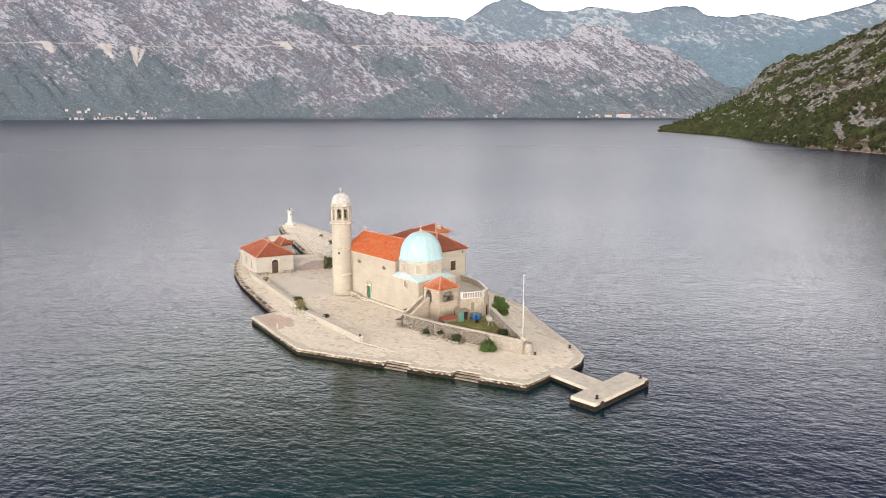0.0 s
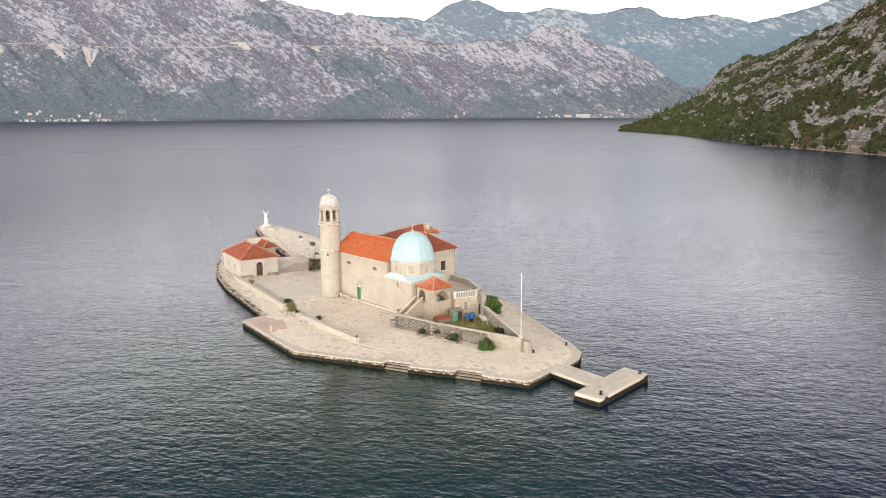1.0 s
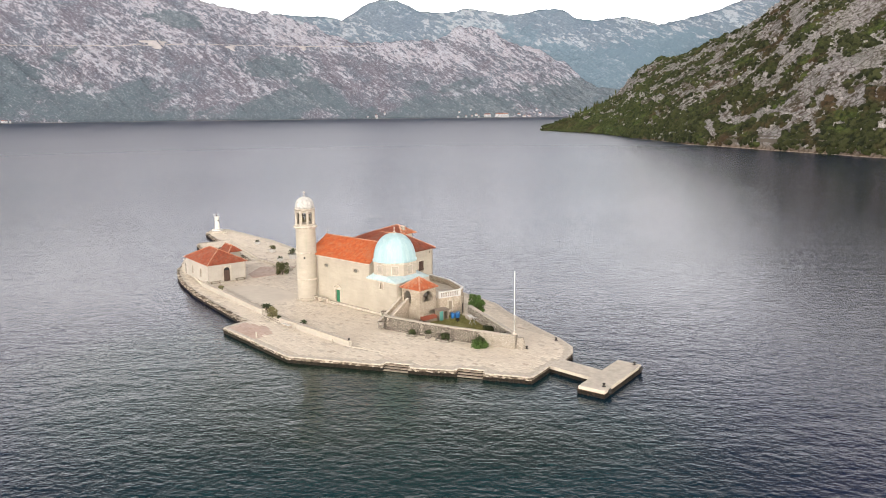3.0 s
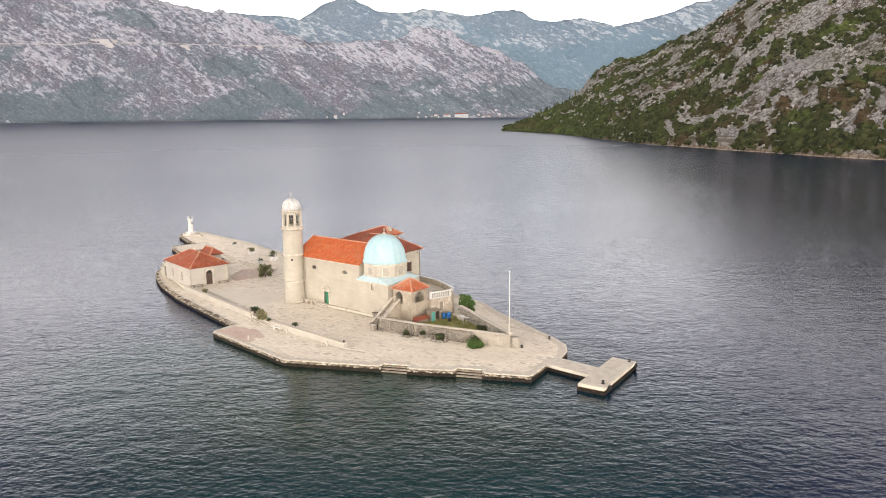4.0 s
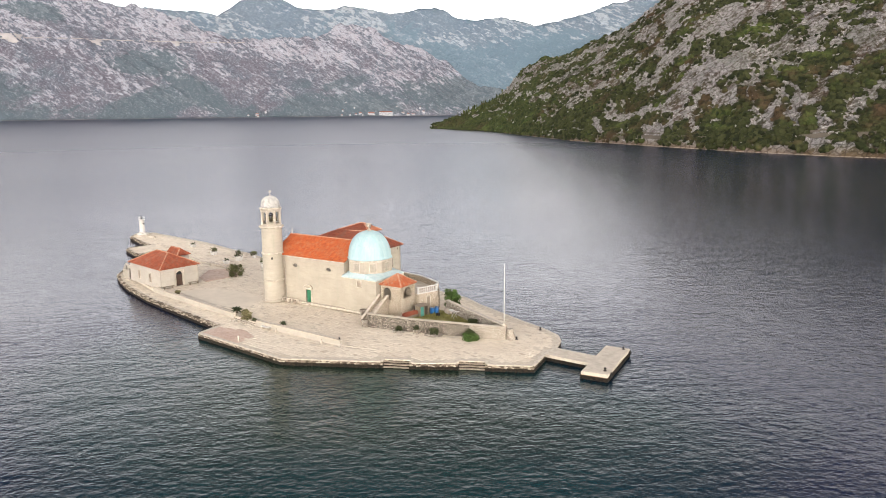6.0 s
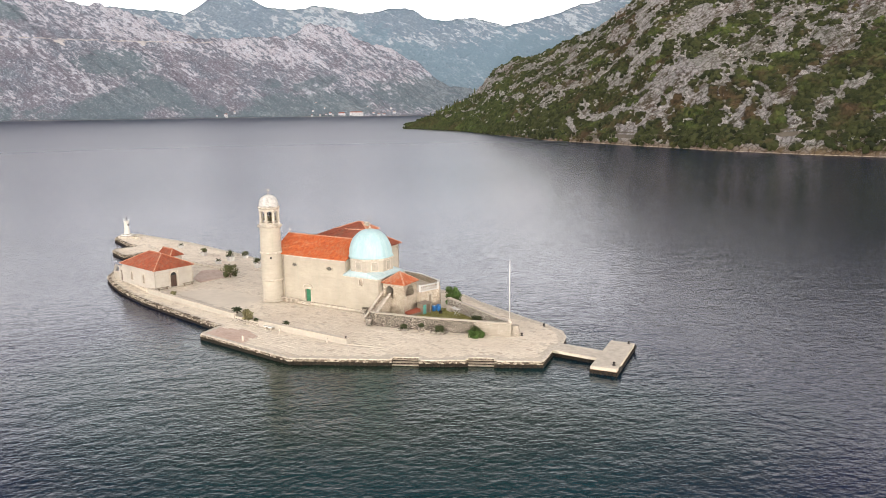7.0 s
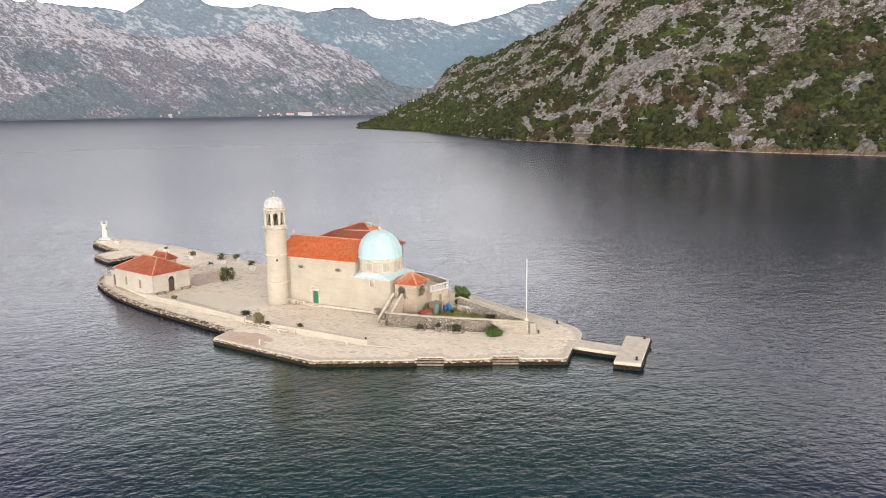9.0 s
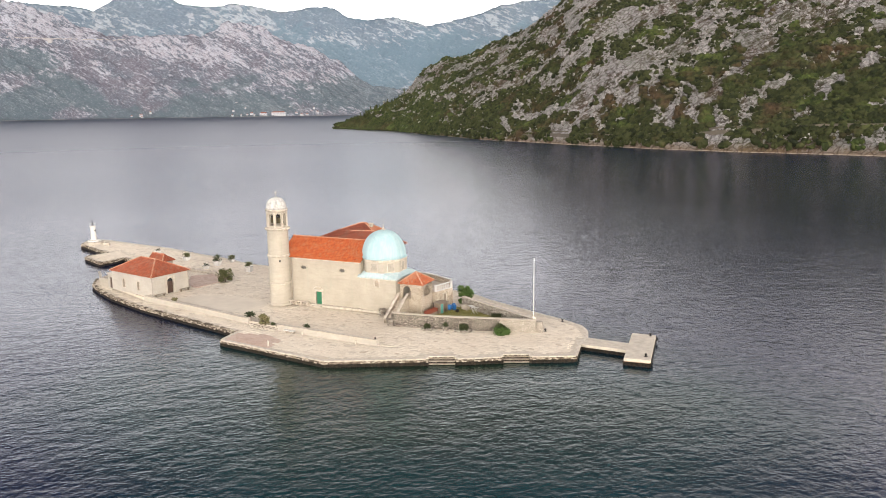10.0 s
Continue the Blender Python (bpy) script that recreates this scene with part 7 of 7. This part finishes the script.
for a, b in zip(secs, secs[1:]):
    for i in range(10):
        bm.faces.new((a[i], a[(i + 1) % 10], b[(i + 1) % 10], b[i]))
bm.faces.new(secs[0])
bm.faces.new(secs[-1][::-1])
part("hull", bm, LEAF_DARK, boat, "dark green hull")
for x in (-0.8, 0.6):
    bm = bmesh.new()
    box(bm, x - 0.12, x + 0.12, -0.6, 0.6, 0.4, 0.44)
    part("thwart", bm, GREY_WOOD, boat)

# ---- landing recesses in the quay edge ----
for (ax, ay), (bx, by) in (((27.9, -16.6), (31.2, -15.2)), ((36.9, -12.1), (40.1, -10.7))):
    a, b = Vector((ax, ay)), Vector((bx, by))
    ang = math.degrees(math.atan2(by - ay, bx - ax))
    ls = thing("landing_steps", pose(ax, ay, 0, 0, 0, ang), "stone landing steps at the quay edge", "steps", "landing steps")
    L = (b - a).length
    for k in range(3):
        y0, z1 = 0.05 + 0.38 * k, 0.30 + 0.25 * k
        bm = bmesh.new()
        box(bm, 0.05, L - 0.05, y0 + 0.06, 1.12 - 0.01 * k, -1.0, z1 - 0.09)
        st = part("step", bm, WETSTONE, ls)
        bm = bmesh.new()
        box(bm, 0.03, L - 0.03, y0, 1.10 - 0.01 * k, z1 - 0.09, z1, bevel=0.02)
        part("tread", bm, WORN_STEP, st, "worn stone tread")

# ---- far villages ----
def far_house(name, m, w, d, h, wall, label, floors=2):
    t = thing(name, m, label, "house", "far village houses")
    bm = bmesh.new()
    box(bm, -w / 2, w / 2, -d / 2, d / 2, -6, h)
    part("wall", bm, wall, t)
    bm = bmesh.new()
    lo = [bm.verts.new((x * (w / 2 + 0.5), y * (d / 2 + 0.5), h)) for x, y in ((-1, -1), (1, -1), (1, 1), (-1, 1))]
    hi = [bm.verts.new((x * (w / 2 + 0.5 - d / 2), 0, h + d * 0.28)) for x in (-1, 1)] if w > d else [bm.verts.new((0, y * 0.5, h + w * 0.28)) for y in (-1, 1)]
    if w > d:
        bm.faces.new((lo[0], lo[1], hi[1], hi[0]))
        bm.faces.new((lo[2], lo[3], hi[0], hi[1]))
        bm.faces.new((lo[1], lo[2], hi[1]))
        bm.faces.new((lo[3], lo[0], hi[0]))
    else:
        bm.faces.new((lo[0], lo[1], hi[0]))
        bm.faces.new((lo[2], lo[3], hi[1]))
        bm.faces.new((lo[1], lo[2], hi[1], hi[0]))
        bm.faces.new((lo[3], lo[0], hi[0], hi[1]))
    bm.faces.new(lo[::-1])
    part("roof", bm, TILE_OLD, t)
    n = max(2, int(w / 4))
    for f in range(floors):
        for i in range(n):
            bm = bmesh.new()
            x = -w / 2 + (i + 0.5) * w / n
            z = 1.2 + f * 3.2
            box(bm, x - 0.6, x + 0.6, -d / 2 - 0.06, -d / 2 + 0.1, z, z + 1.5)
            part("window", bm, DARK, t)
    return t


rv = random.Random(8)
VILLAGE_WALL = mat_plain("village_plaster", (0.36, 0.375, 0.40), 0.8, 0.15, 0.3)
protos = [far_house("village_house", Matrix.Translation(bearing(dg, west_near(dg) + 12, 4)) @ Matrix.Rotation(radians(dg), 4, "Z"), w, 10, h, VILLAGE_WALL,
                    "white village house with a red roof on the far shore", fl) for w, h, fl, dg in ((11, 5, 1, 73.0), (17, 6, 2, 74.2), (8, 7, 2, 72.2))]
for deg0, deg1, n in ((76.5, 70.6, 26), (40.2, 38.0, 9), (46.6, 45.2, 4), (35.7, 33.4, 10)):
    for k in range(n):
        deg = deg0 + (deg1 - deg0) * (k + rv.random()) / n
        r = west_near(deg) + 8 + 55 * rv.random() ** 2
        copy_thing(protos[rv.randrange(3)], Matrix.Translation(bearing(deg, r, coast_height(deg, r) + 1.5)) @ Matrix.Rotation(radians(deg + rv.uniform(-20, 20)), 4, "Z"))
far_house("hotel", Matrix.Translation(bearing(36.4, 4178, 5)) @ Matrix.Rotation(radians(36.4), 4, "Z"), 75, 18, 15, VILLAGE_WALL, "long white hotel on the far shore", 4)
far_house("hotel", Matrix.Translation(bearing(37.5, 4178, 5)) @ Matrix.Rotation(radians(37.4), 4, "Z"), 40, 18, 12, VILLAGE_WALL, "white hotel wing on the far shore", 3)
for k in range(14):
    deg = 29.5 - 5.0 * rv.random()
    r = 4290 + 60 * rv.random()
    copy_thing(protos[rv.randrange(3)], Matrix.Translation(bearing(deg, r, coast_height(deg, r) + 8)) @ Matrix.Rotation(radians(deg + rv.uniform(-20, 20)), 4, "Z"))

# ---- quay edge stones ----
def mat_edge_stone():
    """Rough shore stones: pale, stained or brown with weed, each with a tone of its own."""
    n = Nodes("rough_edge_stone")
    r = n.math("FRACT", n.math("ADD", n.island(), n.tree.nodes.new("ShaderNodeObjectInfo").outputs["Random"]))
    c = n.ramp(r, (0.0, (0.05, 0.040, 0.030)), (0.38, (0.13, 0.105, 0.082)), (0.66, (0.30, 0.26, 0.21)), (1.0, (0.50, 0.445, 0.37)))
    pits = n.noise(5.0, 5, 0.7)
    c = n.mix(n.math("MULTIPLY", n.ramp(pits, (0.5, 0.0), (0.68, 1.0)), 0.7), c, (0.085, 0.068, 0.05))
    return n.done(c, 0.9, n.bump(pits, 0.6, 0.05), spec=0.2)


EDGE_STONE = mat_edge_stone()
rq = random.Random(4)
edge_meshes = []
for k in range(8):
    bm = bmesh.new()
    box(bm, -0.5, 0.5, -0.5, 0.5, -0.5, 0.5)
    bmesh.ops.bevel(bm, geom=bm.edges[:], offset=0.14, segments=1, affect="EDGES")
    for v in bm.verts:
        v.co += Vector((rq.uniform(-.08, .08), rq.uniform(-.08, .08), rq.uniform(-.08, .08)))
    me = bpy.data.meshes.new("edge_stone")
    bm.to_mesh(me)
    bm.free()
    me.materials.append(EDGE_STONE)
    edge_meshes.append(me)
stones_v, stones_f, edge_laid = [], [], 0


def edge_course(a, b, z, tall, out, long, depth, gap=0.0):
    """One course of rough stones along the foot of the quay edge from a to b."""
    global edge_laid
    a, b = Vector(a), Vector(b)
    e = (b - a).normalized()
    side = Vector((-e.y, e.x)) * SIGN
    x, length = 0.0, (b - a).length
    while x < length:
        L = min(long * rq.uniform(0.6, 1.5), length - x)
        if L > 0.12 and rq.random() >= gap:
            h = tall * rq.uniform(0.7, 1.25)
            p = a + e * (x + L / 2) + side * (rq.uniform(*out) - depth / 2)
            m = pose(p.x, p.y, z + rq.uniform(-0.06, 0.06), rq.uniform(-7, 7), rq.uniform(-7, 7), math.degrees(math.atan2(e.y, e.x)) + rq.uniform(-7, 7)) @ Matrix.Diagonal((L * 0.97, depth, h, 1))
            me = edge_meshes[rq.randrange(8)]
            if edge_laid < 300 and p.x > 2.0:
                ob = new("edge_stone", me)
                ob.parent = island
                ob.matrix_local = m
                edge_laid += 1
            else:
                k = len(stones_v)
                stones_v.extend(tuple(m @ v.co) for v in me.vertices)
                stones_f.extend(tuple(k + i for i in q.vertices) for q in me.polygons)
        x += L


for k in range(0, 11):
    a, b = OUTLINE[k], OUTLINE[k + 1]
    if (Vector(a) - Vector(b)).length < 1.3 or k in (2, 6):
        continue
    edge_course(a, b, 0.81, 0.16, (-0.05, 0.03), 0.34, 0.3)
    edge_course(a, b, 0.66, 0.15, (-0.02, 0.06), 0.32, 0.3, 0.12)
for k in range(11, len(SOUTH) + 11):
    a, b = OUTLINE[k], OUTLINE[k + 1]
    edge_course(a, b, 1.00, 0.17, (-0.08, 0.06), 0.38, 0.55)
    edge_course(a, b, 0.84, 0.17, (-0.05, 0.10), 0.32, 0.4)
    edge_course(a, b, 0.66, 0.16, (0.0, 0.14), 0.32, 0.4, 0.2)
tagged(raw("edge_rubble", stones_v, stones_f, EDGE_STONE), "rough pale and weed-dark stones along the quay edge", "stones", kind="stuff")
EDGE_IN = inward(OUTLINE, 0.28 * SIGN)
coping_run(island, EDGE_IN[:12], LOW + 0.02, 0.6, 0.15, 1.3, COPING, rq)
coping_run(island, EDGE_IN[len(SOUTH) + 11:] + [EDGE_IN[0]], LOW + 0.02, 0.6, 0.15, 1.9, COPING, rq)

# ---- paving slabs ----
def mat_slab():
    """One worn limestone slab: a tone of its own, stains across its neighbours, dark flecks."""
    n = Nodes("paving_slab")
    n.co = n.tree.nodes.new("ShaderNodeNewGeometry").outputs["Position"]
    r = n.math("FRACT", n.math("ADD", n.island(), n.tree.nodes.new("ShaderNodeObjectInfo").outputs["Random"]))
    base = (0.61, 0.545, 0.455)
    c = n.ramp(r, (0.0, (0.40, 0.345, 0.28)), (0.05, (0.58, 0.512, 0.425)), (0.35, base), (0.75, (0.645, 0.582, 0.49)), (1.0, (0.60, 0.525, 0.43)))
    c = n.mix(n.math("MULTIPLY", n.ramp(n.noise(0.09, 5, 0.6), (0.45, 0.0), (0.66, 1.0)), 0.5), c, (0.50, 0.425, 0.34))
    c = n.mix(n.math("MULTIPLY", n.ramp(n.noise(0.5, 5, 0.7), (0.52, 0.0), (0.7, 1.0)), 0.45), c, (0.36, 0.305, 0.245))
    c = n.mix(n.math("MULTIPLY", n.ramp(n.noise(1.9, 5, 0.75, n.mapped((0.6, 1.5, 1.0))), (0.57, 0.0), (0.66, 1.0)), 0.7), c, (0.27, 0.225, 0.175))
    return n.done(c, 0.82, n.bump(n.noise(4.0, 5, 0.7), 0.5, 0.03), spec=0.25)


SLAB = mat_slab()
deck = []
for ob in bpy.data.objects:
    if ob.name in ("quay_ground", "terrace"):
        deck.append(mathutils.bvhtree.BVHTree.FromPolygons([v.co.copy() for v in ob.data.vertices], [tuple(p.vertices) for p in ob.data.polygons]))


def deck_height(x, y):
    z = None
    for tree in deck:
        hit = tree.ray_cast(Vector((x, y, 5.0)), Vector((0, 0, -1)))
        if hit[0] is not None and (z is None or hit[0].z > z):
            z = hit[0].z
    return z


# smooth worn ground of the square, laid on the deck
ground_v, ground_f = [], []
for i in range(48):
    for k in range(28):
        x, y = -28.0 + i * 0.45, -9.0 + k * 0.45
        if inside((x + 0.22 + 0.5 * noise.noise(Vector((x * 0.8, y * 0.8, 1.0))), y + 0.22), SMOOTH):
            quad = [(x, y), (x + 0.45, y), (x + 0.45, y + 0.45), (x, y + 0.45)]
            zs = [deck_height(*q) for q in quad]
            if None not in zs:
                n0 = len(ground_v)
                ground_v += [(q[0], q[1], z + 0.022) for q, z in zip(quad, zs)]
                ground_f.append((n0, n0 + 1, n0 + 2, n0 + 3))
raw("smooth_ground", ground_v, ground_f, mat_plain("worn_smooth_ground", (0.60, 0.535, 0.445), 0.85, 0.16, 0.35), island, "smooth pale worn ground of the square")

rs = random.Random(12)
INNER = inward(OUTLINE, 0.66 * SIGN)
slab_sizes = (0.55, 0.75, 0.95, 1.2)
slab_meshes = []
for L in slab_sizes:
    bm = bmesh.new()
    h, d = L / 2 - 0.016, 0.284
    low = [bm.verts.new((x * h, y * d, -0.1)) for x, y in ((-1, -1), (1, -1), (1, 1), (-1, 1))]
    top = [bm.verts.new((x * (h - 0.012) + rs.uniform(-0.02, 0.02), y * (d - 0.012) + rs.uniform(-0.02, 0.02), 0.0)) for x, y in ((-1, -1), (1, -1), (1, 1), (-1, 1))]
    for i in range(4):
        bm.faces.new((low[i], low[(i + 1) % 4], top[(i + 1) % 4], top[i]))
    bm.faces.new(top)
    me = bpy.data.meshes.new("paving_slab")
    bm.to_mesh(me)
    bm.free()
    me.materials.append(SLAB)
    slab_meshes.append(me)
turn = Matrix.Rotation(radians(-7), 4, "Z")
laid, rest_v, rest_f = 0, [], []
row = -60.0
while row < 45.0:
    x = -95.0 + rs.uniform(0, 1)
    while x < 55.0:
        k = rs.randrange(4)
        L = slab_sizes[k]
        c = turn @ Vector((x + L / 2, row, 0))
        x += L
        if rs.random() < 0.045 or not inside((c.x, c.y), INNER) or any(inside((c.x, c.y), area) for area in (RED_A, RED_B, SMOOTH)):
            continue
        corners = [turn @ Vector((x - L / 2 + sx * L * 0.5, row + sy * 0.29, 0)) for sx, sy in ((-1, -1), (1, -1), (1, 1), (-1, 1))]
        zs = [deck_height(p.x, p.y) for p in corners]
        if None in zs or max(zs) - min(zs) > 0.06 or not all(inside((p.x, p.y), INNER) for p in corners):
            continue
        z = sum(zs) / 4 + rs.uniform(0.012, 0.032)
        e = corners[1] - corners[0]
        e.z = zs[1] - zs[0]
        f = corners[3] - corners[0]
        f.z = zs[3] - zs[0]
        up = e.cross(f).normalized()
        m = Matrix.Translation((c.x, c.y, z)) @ Vector((0, 0, 1)).rotation_difference(up).to_matrix().to_4x4() @ turn @ Matrix.Translation((rs.uniform(-0.05, 0.05), rs.uniform(-0.09, 0.09), 0)) @ Matrix.Rotation(radians(rs.uniform(-6, 6)), 4, "Z")
        if laid < 300 and 18.0 < c.x < 42.0 and c.y < -9.5:
            ob = new("paving_slab", slab_meshes[k])
            ob.parent = island
            ob.matrix_local = m
            laid += 1
        else:
            b = len(rest_v)
            rest_v += [tuple(m @ v.co) for v in slab_meshes[k].vertices]
            rest_f += [tuple(b + i for i in p.vertices) for p in slab_meshes[k].polygons]
    row += 0.59
tagged(raw("paving_slabs", rest_v, rest_f, SLAB), "worn uneven pale limestone slabs paving the island", "paving", kind="stuff")
